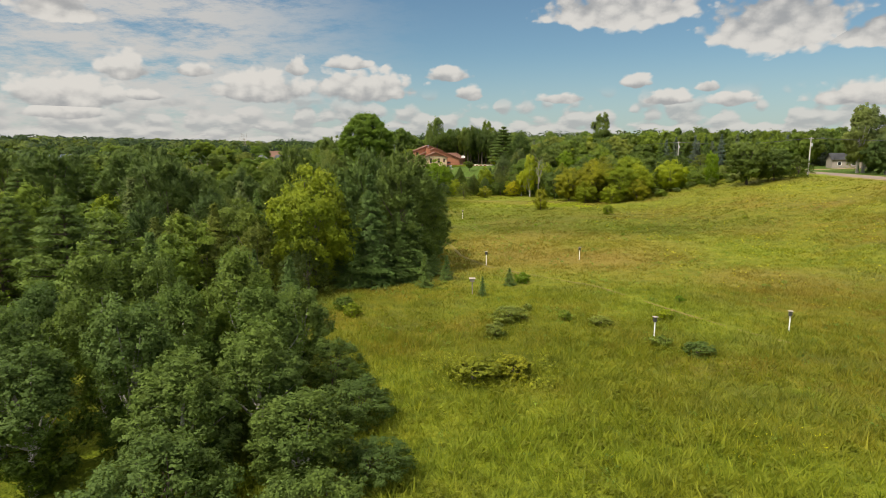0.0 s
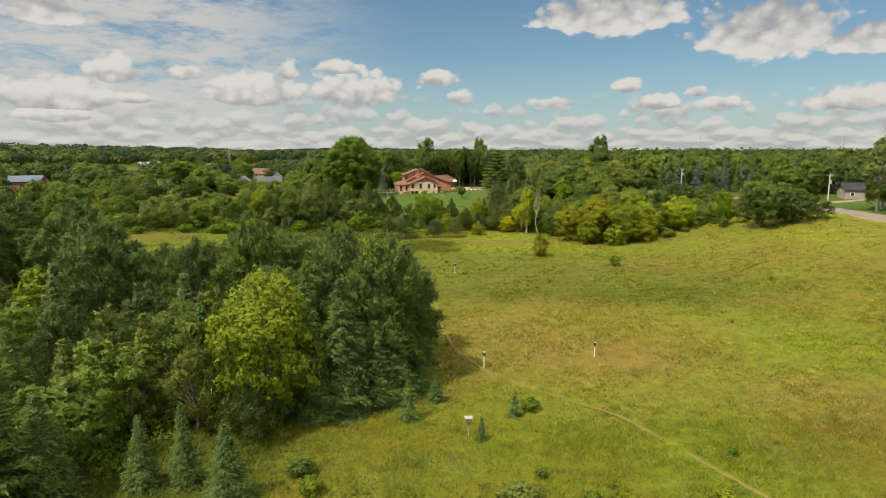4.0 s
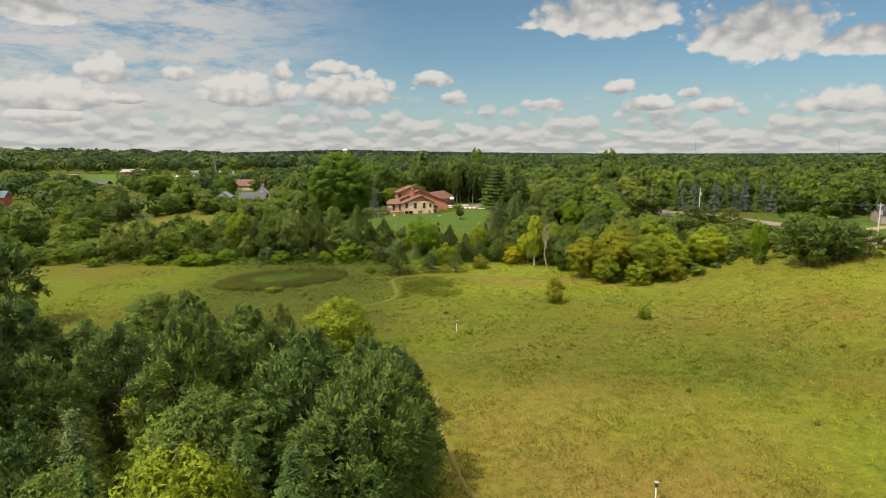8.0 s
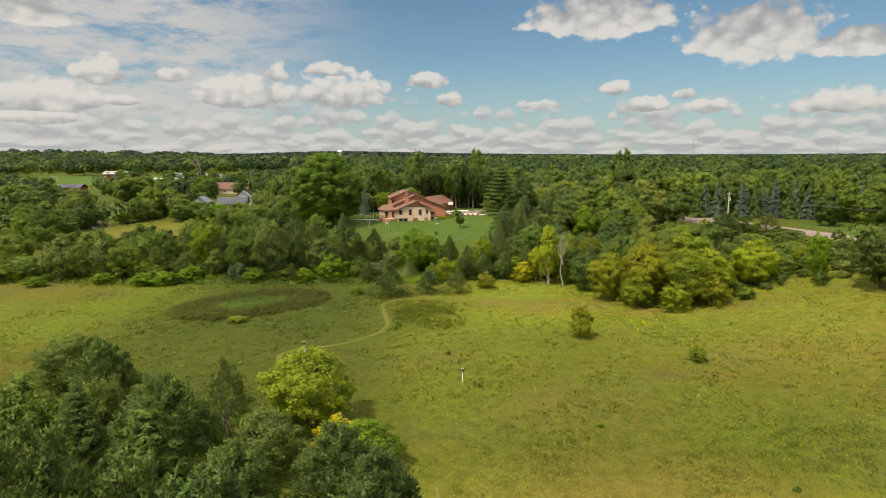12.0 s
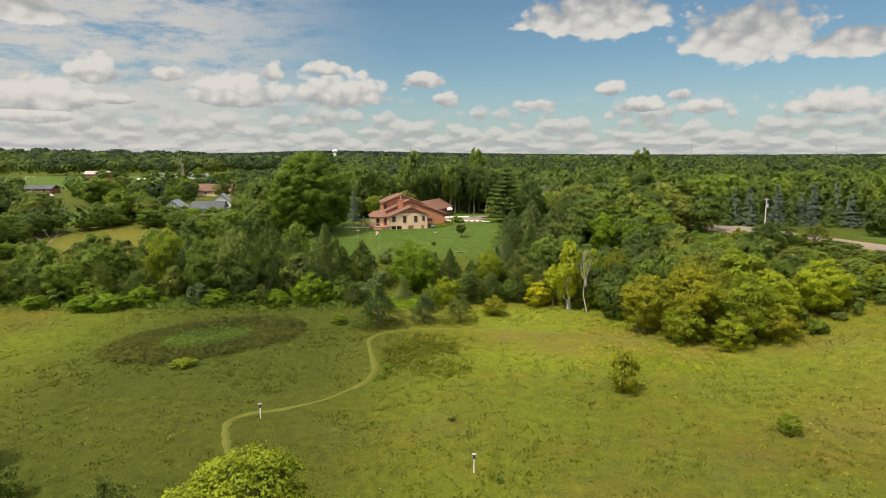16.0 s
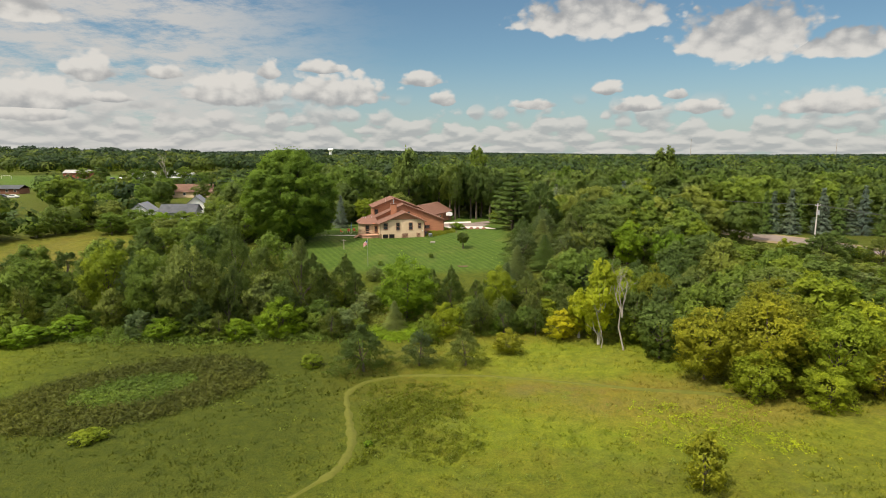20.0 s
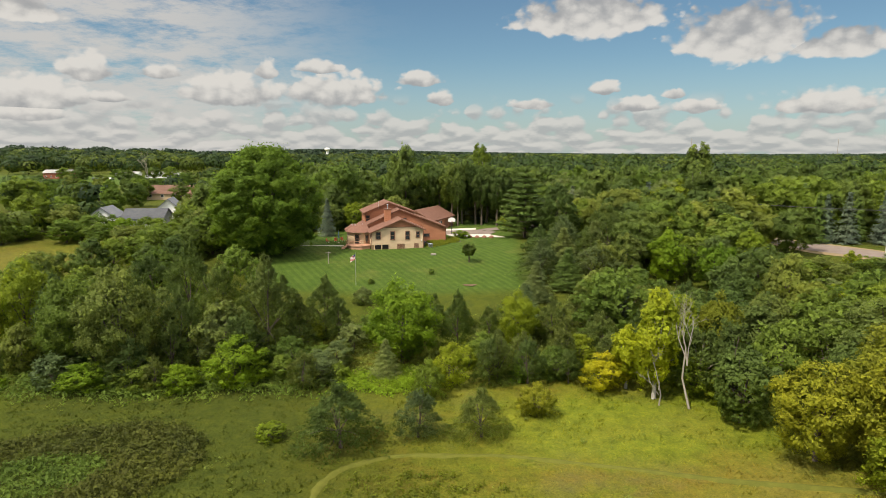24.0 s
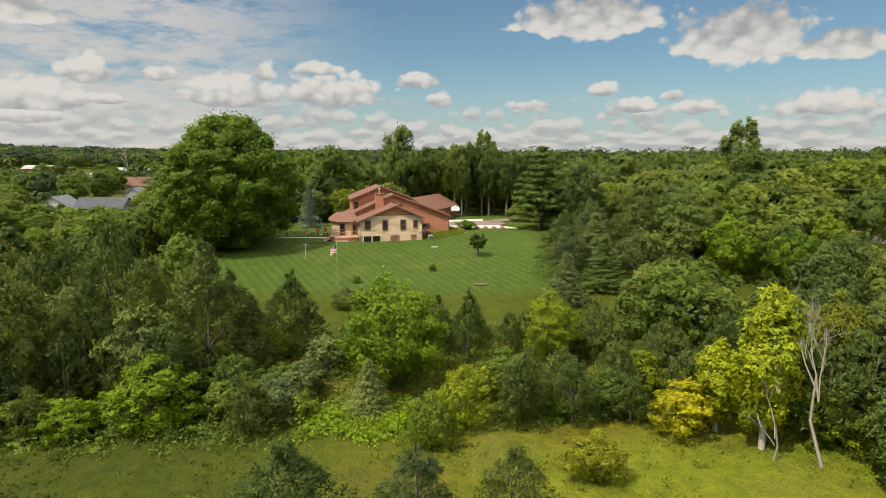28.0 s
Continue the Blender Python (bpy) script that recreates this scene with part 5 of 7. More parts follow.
def farm_gap(x, y):
    """Fields and yards in the far woods."""
    gap = (near_line(x, y, ROAD) < 9) | ((x < -66) & (x > -420) & (y > 262) & (y < 760) & (soft_noise(x, y, 30, 21) < 0.28)) | ((x > -75) & (x < 84) & (y < 345)) | ((x > 80) & (x < 235) & (y < 350))
    gap |= (x > -460) & (x < -130) & (y > 420) & (y < 645) & (soft_noise(x, y, 25, 23) < 0.93)
    gap |= (np.hypot((x + 114) / 16, (y - 296) / 26) < 1) | (np.hypot((x + 86) / 26, (y - 246) / 32) < 1)
    for a, c in YARDS:
        gap |= near_line(x, y, ((a, c + 6), (a * 0.82, 100 + (c - 100) * 0.80))) < 8 + 0.012 * c
    return gap


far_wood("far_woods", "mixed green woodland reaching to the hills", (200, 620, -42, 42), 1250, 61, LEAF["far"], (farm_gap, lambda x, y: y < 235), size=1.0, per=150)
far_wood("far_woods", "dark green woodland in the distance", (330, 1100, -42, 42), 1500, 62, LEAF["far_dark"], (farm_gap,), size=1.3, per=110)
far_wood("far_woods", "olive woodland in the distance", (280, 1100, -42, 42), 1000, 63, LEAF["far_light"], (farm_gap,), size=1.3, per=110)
# The horizon's woods, with the haze coloured into their leaves.
far_wood("distant_woods", "dark woodland on the horizon's hills, aerial haze in its colour", (1000, 4200, -44, 44), 3800, 64, LEAF["distant"], (), 7, 12, size=3.0, per=28)

# ---- helpers for built things ----


def part(name, bm, mat, parent, label=""):
    """Links a bmesh as one mesh object under a thing or a part."""
    me = bpy.data.meshes.new(name)
    bm.normal_update()
    bm.to_mesh(me)
    bm.free()
    me.materials.append(mat)
    ob = new(name, me)
    if parent is not None:
        ob.parent = parent
    return tagged(ob, label)


def shared(name, me, parent, m=None):
    """One more object on a mesh that alike pieces share."""
    ob = new(name, me)
    ob.parent = parent
    if m is not None:
        ob.matrix_basis = m
    return ob


def box(x0, x1, y0, y1, z0, z1, bevel=0.0, bm=None):
    bm = bm or bmesh.new()
    v = [bm.verts.new((x, y, z)) for z in (z0, z1) for y in (y0, y1) for x in (x0, x1)]
    for f in ((0, 2, 3, 1), (4, 5, 7, 6), (0, 1, 5, 4), (2, 6, 7, 3), (0, 4, 6, 2), (1, 3, 7, 5)):
        bm.faces.new([v[i] for i in f])
    if bevel:
        bmesh.ops.bevel(bm, geom=bm.edges[:], offset=bevel, segments=1, affect="EDGES")
    return bm


def prism(points, y0, y1, bm=None):
    """A slab with an outline in x and z, from y0 to y1."""
    bm = bm or bmesh.new()
    a = [bm.verts.new((x, y0, z)) for x, z in points]
    c = [bm.verts.new((x, y1, z)) for x, z in points]
    n = len(points)
    bm.faces.new(a)
    bm.faces.new(c[::-1])
    for i in range(n):
        bm.faces.new((a[(i + 1) % n], a[i], c[i], c[(i + 1) % n]))
    bmesh.ops.recalc_face_normals(bm, faces=bm.faces[:])
    return bm


def slab(points, z0, z1, bm=None):
    """A slab with an outline in x and y."""
    bm = bm or bmesh.new()
    a = [bm.verts.new((x, y, z0)) for x, y in points]
    c = [bm.verts.new((x, y, z1)) for x, y in points]
    n = len(points)
    bm.faces.new(a)
    bm.faces.new(c[::-1])
    for i in range(n):
        bm.faces.new((a[(i + 1) % n], a[i], c[i], c[(i + 1) % n]))
    bmesh.ops.recalc_face_normals(bm, faces=bm.faces[:])
    return bm


def rod(p0, p1, r0, r1=None, sides=10, bm=None):
    bm = bm or bmesh.new()
    v, f = tube([p0, p1], [r0, r0 if r1 is None else r1], sides)
    vs = [bm.verts.new(c) for c in v]
    for q in f:
        bm.faces.new([vs[i] for i in q])
    bm.faces.new(vs[:sides][::-1])
    bm.faces.new(vs[sides:])
    return bm


def thing(name, m, label, category, group=""):
    ob = new(name)
    ob.matrix_world = m
    return tagged(ob, label, category, group)


SIDING = plain("siding_cream", (0.46, 0.33, 0.20), (0.59, 0.44, 0.28), 0.6, 0.7)
SIDING_LOW = plain("siding_shadow_gap", (0.22, 0.16, 0.08), (0.30, 0.22, 0.12), 2.0, 0.9)
REDWOOD = plain("cedar_siding", (0.285, 0.108, 0.050), (0.42, 0.175, 0.088), 0.8, 0.75, stretch=(0.4, 1, 3))
TRIM = plain("trim_brown", (0.13, 0.055, 0.03), (0.2, 0.085, 0.045), 2.0, 0.65)
SHINGLE = plain("shingle_brown", (0.115, 0.057, 0.040), (0.190, 0.097, 0.068), 1.5, 0.9, 0.5)
GLASS, nt, b = material("window_glass")
b.inputs["Base Color"].default_value = (0.02, 0.025, 0.03, 1)
b.inputs["Roughness"].default_value = 0.06
nt.links.new(ramp(nt, noise_of(nt, 0.5, 2), ((0.3, (0.015, 0.018, 0.02)), (0.7, (0.05, 0.055, 0.06)))), b.inputs["Base Color"])
WHITE = plain("white_paint", (0.62, 0.61, 0.58), (0.78, 0.77, 0.74), 1.5, 0.55)
CONCRETE = plain("concrete", (0.42, 0.375, 0.32), (0.56, 0.505, 0.44), 0.5, 0.9, 0.2)
STEEL = plain("galvanised_steel", (0.45, 0.46, 0.47), (0.62, 0.63, 0.64), 3.0, 0.4, 0.0, 0.7)
DECK = plain("deck_wood", (0.36, 0.19, 0.12), (0.52, 0.30, 0.20), 2.0, 0.8, 0.2, stretch=(0.3, 3, 1))
ASPHALT = plain("asphalt", (0.135, 0.105, 0.088), (0.20, 0.16, 0.135), 0.6, 0.95, 0.3)
GRAVEL = plain("gravel_verge", (0.16, 0.125, 0.06), (0.26, 0.19, 0.10), 1.2, 0.95, 0.5)
EARTH = plain("trodden_earth", (0.090, 0.088, 0.014), (0.150, 0.112, 0.036), 0.12, 0.95, 0.5, coord="World")
BARE_EARTH = plain("bare_earth", (0.075, 0.050, 0.030), (0.15, 0.10, 0.06), 1.5, 0.95, 0.4)
MOWN = plain("mown_grass", (0.060, 0.066, 0.009), (0.104, 0.104, 0.015), 1.2, 0.9, 0.4, coord="World")
STONE = plain("field_stone", (0.19, 0.17, 0.14), (0.33, 0.29, 0.25), 1.5, 0.9, 0.5)
GREY_WOOD = plain("weathered_wood", (0.20, 0.17, 0.14), (0.36, 0.32, 0.27), 3.0, 0.85, 0.3, stretch=(4, 4, 0.4))
POLE_WOOD = plain("pale_pole_wood", (0.36, 0.33, 0.29), (0.52, 0.48, 0.43), 3.0, 0.85, 0.3, stretch=(4, 4, 0.4))
PVC = plain("white_pipe", (0.70, 0.69, 0.66), (0.82, 0.81, 0.78), 4.0, 0.45)
CRAWL_SHADE = plain("crawl_shade_black", (0.008, 0.008, 0.007), (0.02, 0.018, 0.016), 2.0, 0.95)
DARK_METAL = plain("dark_metal", (0.03, 0.03, 0.03), (0.07, 0.07, 0.07), 3.0, 0.5)
GREY_ROOF = plain("shingle_grey", (0.11, 0.115, 0.125), (0.18, 0.185, 0.195), 1.0, 0.9, 0.4)
GREY_WALL = plain("siding_grey", (0.36, 0.37, 0.37), (0.48, 0.49, 0.49), 1.0, 0.75)
BARN_RED = plain("barn_red", (0.22, 0.07, 0.045), (0.31, 0.11, 0.07), 0.6, 0.8)
TAN_ROOF = plain("shingle_tan", (0.21, 0.12, 0.085), (0.31, 0.19, 0.14), 1.0, 0.9, 0.4)
METAL_ROOF = plain("metal_roof", (0.42, 0.40, 0.38), (0.58, 0.56, 0.53), 0.5, 0.45)
RUST = plain("rust_red_cloth", (0.36, 0.09, 0.05), (0.5, 0.15, 0.09), 2.0, 0.85)

# ---- road, drive and paths ----


def ribbon(name, line, width, mat, lift, label, category, step=1.2, wobble=0.0, seed=0, slope=0.0):
    """A strip along a line that follows the ground."""
    pts = []
    for (ax, ay), (bx, by) in zip(line[:-1], line[1:]):
        n = max(1, int(math.hypot(bx - ax, by - ay) / step))
        pts += [(ax + (bx - ax) * k / n, ay + (by - ay) * k / n) for k in range(n)]
    pts = np.array(pts + [line[-1]], float)
    for _ in range(6):
        pts[1:-1] = 0.25 * pts[:-2] + 0.5 * pts[1:-1] + 0.25 * pts[2:]
    d = unit(np.gradient(pts, axis=0))
    s = np.stack([d[:, 1], -d[:, 0]], 1)
    rng = np.random.default_rng(seed)
    half = width / 2 * (1 + wobble * rng.uniform(-1, 1, len(pts)))[:, None]
    cols = [pts + s * half * k for k in (-1, -0.33, 0.33, 1)]
    verts = np.concatenate([np.column_stack([c, land(c[:, 0], c[:, 1]) + lift - ((0.06 if slope == 0 else slope) if k in (0, 3) else 0.0)]) for k, c in enumerate(cols)])
    n = len(pts)
    faces = [(c * n + i, (c + 1) * n + i, (c + 1) * n + i + 1, c * n + i + 1) for c in range(3) for i in range(n - 1)]
    me = mesh_of(name, verts, faces, mat)
    return tagged(new(name, me), label, category, kind="structure")


ribbon("road_shoulder", ROAD, 9.6, GRAVEL, 0.10, "brown gravel and dry grass shoulder along the country road", "road", 3.0)
ribbon("road", ROAD, 6.6, ASPHALT, 0.17, "faded grey-brown asphalt country road", "road", 3.0)
ribbon("footpath", FOOTPATH[:10], 0.38, EARTH, 0.06, "narrow trodden earth path through the meadow", "path", 0.5, 0.55, 3)
ribbon("mown_path", MOWN_PATH, 0.95, MOWN, 0.13, "mown grass path winding across the meadow", "path", 0.6, 0.4, 4, 0.22)
ribbon("side_drive", ((104, 186), (116, 190), (132, 200), (150, 205)), 3.4, GRAVEL, 0.14, "gravel drive leaving the road", "driveway", 3.0)
tagged(part("driveway", slab(((7.6, 262.8), (9.2, 259.4), (20.9, 258.2), (17.6, 263.0)), 6.6, 6.90), CONCRETE, None), "pale concrete driveway apron beside the house", "driveway", kind="structure")
tagged(part("driveway_pad", slab(((7.2, 262.9), (17.7, 263.1), (20.2, 267.6), (15.6, 272.0), (7.2, 269.9)), 6.6, 6.88), ASPHALT, None), "grey-brown asphalt pad before the garage", "driveway", kind="structure")
tagged(part("driveway_walk", slab(((6.8, 270.0), (15.5, 272.1), (15.8, 275.2), (7.0, 273.2)), 6.6, 6.91), CONCRETE, None), "pale concrete strip beyond the garage pad", "driveway", kind="structure")
ribbon("drive_lane", ((17, 270.5), (22, 274.5), (30, 279), (42, 281), (58, 286), (66, 288)), 4.0, ASPHALT, 0.19, "grey asphalt lane leading from the house", "driveway", 2.0)

# ---- the house ----
HOUSE = pose(-8.4, 243.0, 6.45, 0, 0, 10)
house = thing("house", HOUSE, "split-level house with cream front gable and cedar wings", "house")


def lapped(parent, x0, x1, z0, z1, y, mat, gap=0.19, cut=None):
    """Lap siding on a front wall: single boards with a tilted face, trimmed by an outline that gives each height its span."""
    z = z0
    while z < z1 - 0.02:
        t = min(z + gap, z1)
        a, c = (x0, x1) if cut is None else cut((z + t) / 2)
        if c - a > 0.1:
            bm = bmesh.new()
            v = [bm.verts.new(p) for p in ((a, y - 0.032, z), (c, y - 0.032, z), (c, y - 0.006, t), (a, y - 0.006, t), (a, y + 0.05, z), (c, y + 0.05, z))]
            bm.faces.new((v[0], v[1], v[2], v[3]))
            bm.faces.new((v[0], v[4], v[5], v[1]))
            part("siding_board", bm, mat, parent)
        z = t


def gable_roof(parent, x0, xr, x1, z0, zr, z1, y0, y1, mat, over=0.45, thick=0.2):
    """Two slopes from eaves at x0 and x1 to the ridge at xr, with fascia boards, as a roof and its fascia."""
    ml, mr = (zr - z0) / (xr - x0), (zr - z1) / (x1 - xr)
    a, c = (x0 - over, z0 - ml * over), (x1 + over, z1 - mr * over)
    roof = part("roof", prism((a, (xr, zr), c, (c[0], c[1] - thick), (xr, zr - thick), (a[0], a[1] - thick)), y0 - over, y1 + over * 0.5), mat, parent, "brown shingled gable roof")
    for (p, q) in ((a, (xr, zr)), (c, (xr, zr))):
        n = max(2, int(math.hypot(p[0] - q[0], p[1] - q[1]) / 0.3))
        for k in range(n):
            lap = bmesh.new()
            f, g = k / n, (k + 1) / n
            lo = (p[0] + (q[0] - p[0]) * f, p[1] + (q[1] - p[1]) * f)
            hi = (p[0] + (q[0] - p[0]) * g, p[1] + (q[1] - p[1]) * g)
            v = [lap.verts.new(w) for w in ((lo[0], y0 - over, lo[1] + 0.035), (lo[0], y1 + over * 0.5, lo[1] + 0.035), (hi[0], y1 + over * 0.5, hi[1] + 0.012), (hi[0], y0 - over, hi[1] + 0.012))]
            w = [lap.verts.new(u) for u in ((lo[0], y0 - over, lo[1]), (lo[0], y1 + over * 0.5, lo[1]))]
            lap.faces.new(v)
            lap.faces.new((v[0], w[0], w[1], v[1]))
            part("shingle_course", lap, mat, roof)
    f0, f1 = y0 - over - 0.04, y0 - over - 0.002
    part("fascia", prism((a, (xr, zr), (xr, zr - thick - 0.04), (a[0], a[1] - thick - 0.04)), f0, f1), TRIM, roof, "brown fascia board")
    part("fascia", prism(((xr, zr), c, (c[0], c[1] - thick - 0.04), (xr, zr - thick - 0.04)), f0, f1), TRIM, roof, "brown fascia board")
    return roof


def window(parent, x, z, w, h, y, rails=1, name="window"):
    """A framed window on a front wall, its lower left inside corner at x, z."""
    t = 0.11
    bm = bmesh.new()
    for q in ((x - t, x, z - t, z + h + t), (x + w, x + w + t, z - t, z + h + t), (x, x + w, z + h, z + h + t), (x, x + w, z - t, z)):
        box(q[0], q[1], y - 0.07, y + 0.02, q[2], q[3], 0, bm)
    fr = part(name, bm, TRIM, parent, "brown-framed window with dark glass")
    part("sash", box(x, x + w, y - 0.045, y - 0.015, z + h * 0.48, z + h * 0.52), TRIM, fr)
    for k in range(rails + 1):
        z0, z1 = z + h * k * 0.52 / max(rails, 1) if rails else z, z + h * (0.48 if k == 0 and rails else 1.0)
        part("pane", box(x + 0.02, x + w - 0.02, y - 0.03, y - 0.01, z0 + 0.02, z1 - 0.02), GLASS, fr)
    return fr


# Front wing: cream gable over an open crawl space.
AEL, AER, AX, AZ, AW, AD = 3.75, 4.2, 6.2, 6.25, 10.85, 8.6


def front_cut(z):
    lo = max(0.0, (z - AEL) / (AZ - 0.2 - AEL)) * AX
    return lo, AW - max(0.0, (z - AER) / (AZ - 0.2 - AER)) * (AW - AX)


front = part("wall", prism(((0, 0), (AW, 0), (AW, AER), (AX, AZ - 0.15), (0, AEL)), 0, AD), SIDING_LOW, house, "cream lap-sided front wall")
front.location.x = -0.55
lapped(front, 0, AW, 1.05, 4.55, 0.0, SIDING, cut=front_cut)
lapped(front, 0, AW, 4.62, AZ - 0.25, 0.0, REDWOOD, cut=front_cut)
lapped(front, 3.7, AW, 0.0, 1.05, 0.0, SIDING)
part("belt_board", box(2.1, AW - 0.9, -0.06, -0.034, 4.5, 4.64), TRIM, front)
for cx in (-0.02, AW - 0.1):
    part("corner_board", box(cx, cx + 0.12, -0.06, 0.06, 0, AEL), TRIM, front)
part("siding", box(-0.05, -0.002, 0, AD, 1.0, AEL), SIDING, front)
for k in range(3):
    part("crawl_post", box(0.5 + 1.5 * k, 0.68 + 1.5 * k, -0.1, -0.04, 0, 1.05), SIDING, front)
# Flat panel on the wall: the crawl space's inner shade as near-black colour.
part("crawl_shade_panel", box(0.62, 3.6, -0.055, -0.036, 0.12, 0.95), CRAWL_SHADE, front, "near-black panel for the shade inside the open crawl space")
for k in range(8):
    part("lattice_slat", box(5.27 + 0.2 * k, 5.39 + 0.2 * k, -0.075, -0.04, 0.06, 1.12), TRIM, front)
for k in range(5):
    part("lattice_slat", box(8.9 + 0.19 * k, 9.01 + 0.19 * k, -0.075, -0.04, 0.1, 1.15), TRIM, front)
for x, w, h in ((0.98, 0.82, 1.35), (4.0, 0.74, 1.6), (7.1, 0.74, 1.6), (9.35, 0.56, 1.1)):
    window(front, x, 2.05 + (1.6 - h) * 0.7, w, h, -0.04)
part("side_window", box(-0.1, -0.05, 0.9, 1.8, 2.1, 3.5), GLASS, front)
gable_roof(house, -0.55, AX - 0.55, AW - 0.55, AEL, AZ, AER, 0, AD, SHINGLE)
part("wall_lamp", box(9.72, 9.92, -0.2, -0.05, 1.6, 1.85, 0.03), WHITE, house)
# Middle wing: the long cedar gable.
CL, CR, CX, CY, CD = -1.7, 16.5, 6.2, 6.2, 8.5
CZ, CEL, CER = 7.75, 4.2, 3.75


def mid_cut(z):
    a, c = CL, CR
    if z > CEL:
        a = CL + (z - CEL) / (CZ - 0.2 - CEL) * (CX - CL)
    if z > CER:
        c = CR - (z - CER) / (CZ - 0.2 - CER) * (CR - CX)
    return a, c


middle = part("wall", prism(((CL, 0.2), (CR, 0.2), (CR, CER), (CX, CZ - 0.15), (CL, CEL)), CY, CY + CD), REDWOOD, house, "cedar-boarded wing wall")
lapped(middle, CL, CR, 0.5, CZ - 0.25, CY, REDWOOD, 0.2, mid_cut)
gable_roof(house, CL, CX, CR, CEL, CZ, CER, CY, CY + CD, SHINGLE, 0.4)
window(middle, 7.1, 5.2, 0.62, 0.55, CY - 0.04, 0)
window(middle, 11.5, 1.6, 1.25, 0.6, CY - 0.04, 0)
part("corner_board", box(CR - 0.1, CR + 0.02, CY - 0.06, CY + 0.06, 0.2, CER), TRIM, middle)
# Upper storey behind, and the chimney before it.
UL, UR, UX, UY, UD = -0.8, 10.0, 4.45, 10.4, 8.0
UZ, UE = 8.95, 6.85


def up_cut(z):
    k = max(0.0, (z - UE) / (UZ - 0.2 - UE))
    return UL + k * (UX - UL), UR - k * (UR - UX)


upper = part("wall", prism(((UL, 3), (UR, 3), (UR, UE), (UX, UZ - 0.15), (UL, UE)), UY, UY + UD), REDWOOD, house, "cedar-boarded upper storey")
lapped(upper, UL, UR, 3.2, UZ - 0.25, UY, REDWOOD, 0.2, up_cut)
gable_roof(house, UL, UX, UR, UE, UZ, UE, UY, UY + UD, SHINGLE, 0.5)
window(upper, -0.55, 4.75, 0.75, 1.3, UY - 0.04)
chimney = part("chimney", box(2.85, 4.25, 4.9, 6.0, 3.4, 7.8, 0.03), REDWOOD, house, "square cedar-clad chimney stack")
part("chimney_cap", box(2.77, 4.33, 4.82, 6.08, 7.78, 7.9, 0.02), TRIM, chimney)
flue = part("flue", rod((3.55, 5.4, 7.85), (3.55, 5.4, 8.75), 0.13), STEEL, chimney, "bright steel flue pipe")
part("flue_cap", rod((3.55, 5.4, 8.72), (3.55, 5.4, 8.88), 0.22, 0.17), STEEL, flue)
part("antenna", rod((2.2, 10.2, 7.6), (2.2, 10.2, 9.3), 0.025), STEEL, upper)
# Sunroom with its deck on the west side.
SR = part("sunroom_wall", slab(((-5.6, 4.6), (-4.2, 3.2), (-1.7, 3.0), (-0.1, 3.6), (-0.1, 9.0), (-5.6, 9.0)), 0.5, 3.35), SIDING, house, "cream sunroom with angled bay")
bm = bmesh.new()
eave = [bm.verts.new(p) for p in ((-6.2, 4.4, 3.3), (-4.4, 2.6, 3.3), (-1.6, 2.4, 3.3), (0.2, 3.0, 3.3), (0.2, 9.4, 3.3), (-6.2, 9.4, 3.3))]
crest = [bm.verts.new(p) for p in ((-4.4, 6.6, 4.35), (-3.4, 5.8, 4.35), (-1.6, 5.7, 4.5), (-0.6, 6.0, 4.6), (-0.4, 9.4, 4.6), (-4.4, 9.4, 4.35))]
for i in range(6):
    bm.faces.new((eave[i], eave[(i + 1) % 6], crest[(i + 1) % 6], crest[i]))
bm.faces.new(crest)
bm.faces.new(eave[::-1])
bmesh.ops.recalc_face_normals(bm, faces=bm.faces[:])
sun_roof = part("sunroom_roof", bm, SHINGLE, house, "low hipped brown shingle roof")
for x, w, h, z in ((-3.95, 0.95, 1.9, 0.95), (-2.85, 0.9, 1.9, 0.95)):
    window(SR, x, z, w, h, 3.12)
window(SR, -1.35, 1.1, 0.8, 1.5, 3.2)
deck = part("deck", slab(((-6.4, 3.4), (-5.2, 1.2), (-2.6, 0.6), (-0.2, 1.1), (-0.2, 3.4), (-1.7, 2.95), (-4.2, 3.15), (-5.6, 4.5)), 0.62, 0.82), DECK, house, "pinkish wooden deck with open railing")
part("deck_skirt", slab(((-6.3, 3.3), (-5.1, 1.3), (-2.6, 0.72), (-0.3, 1.2), (-0.3, 3.0), (-4.2, 3.0)), -0.15, 0.6), DECK, deck)
edge = ((-6.3, 3.35), (-5.15, 1.28), (-2.6, 0.68), (-0.3, 1.16))
for (ax, ay), (bx, by) in zip(edge[:-1], edge[1:]):
    part("top_rail", rod((ax, ay, 1.72), (bx, by, 1.72), 0.045, sides=6), DECK, deck)
    part("post", box(ax - 0.05, ax + 0.05, ay - 0.05, ay + 0.05, 0.8, 1.78), DECK, deck)
    n = int(math.hypot(bx - ax, by - ay) / 0.28)
    for k in range(1, n):
        part("baluster", rod((ax + (bx - ax) * k / n, ay + (by - ay) * k / n, 0.82), (ax + (bx - ax) * k / n, ay + (by - ay) * k / n, 1.7), 0.022, sides=5), DECK, deck)
for k in range(4):
    part("step", box(-6.9 - 0.28 * k, -6.5 - 0.28 * k + 0.3, 1.9, 3.2, 0.45 - 0.17 * k, 0.6 - 0.17 * k), DECK, deck)
for ob in (SR, sun_roof, deck):
    ob.scale.x, ob.location.x = 0.8, -0.47
for x in (-3.9, -3.3, -1.8):
    part("roof_vent", rod((x, 6.6, 4.2), (x, 6.6, 4.75), 0.08), STEEL, house)
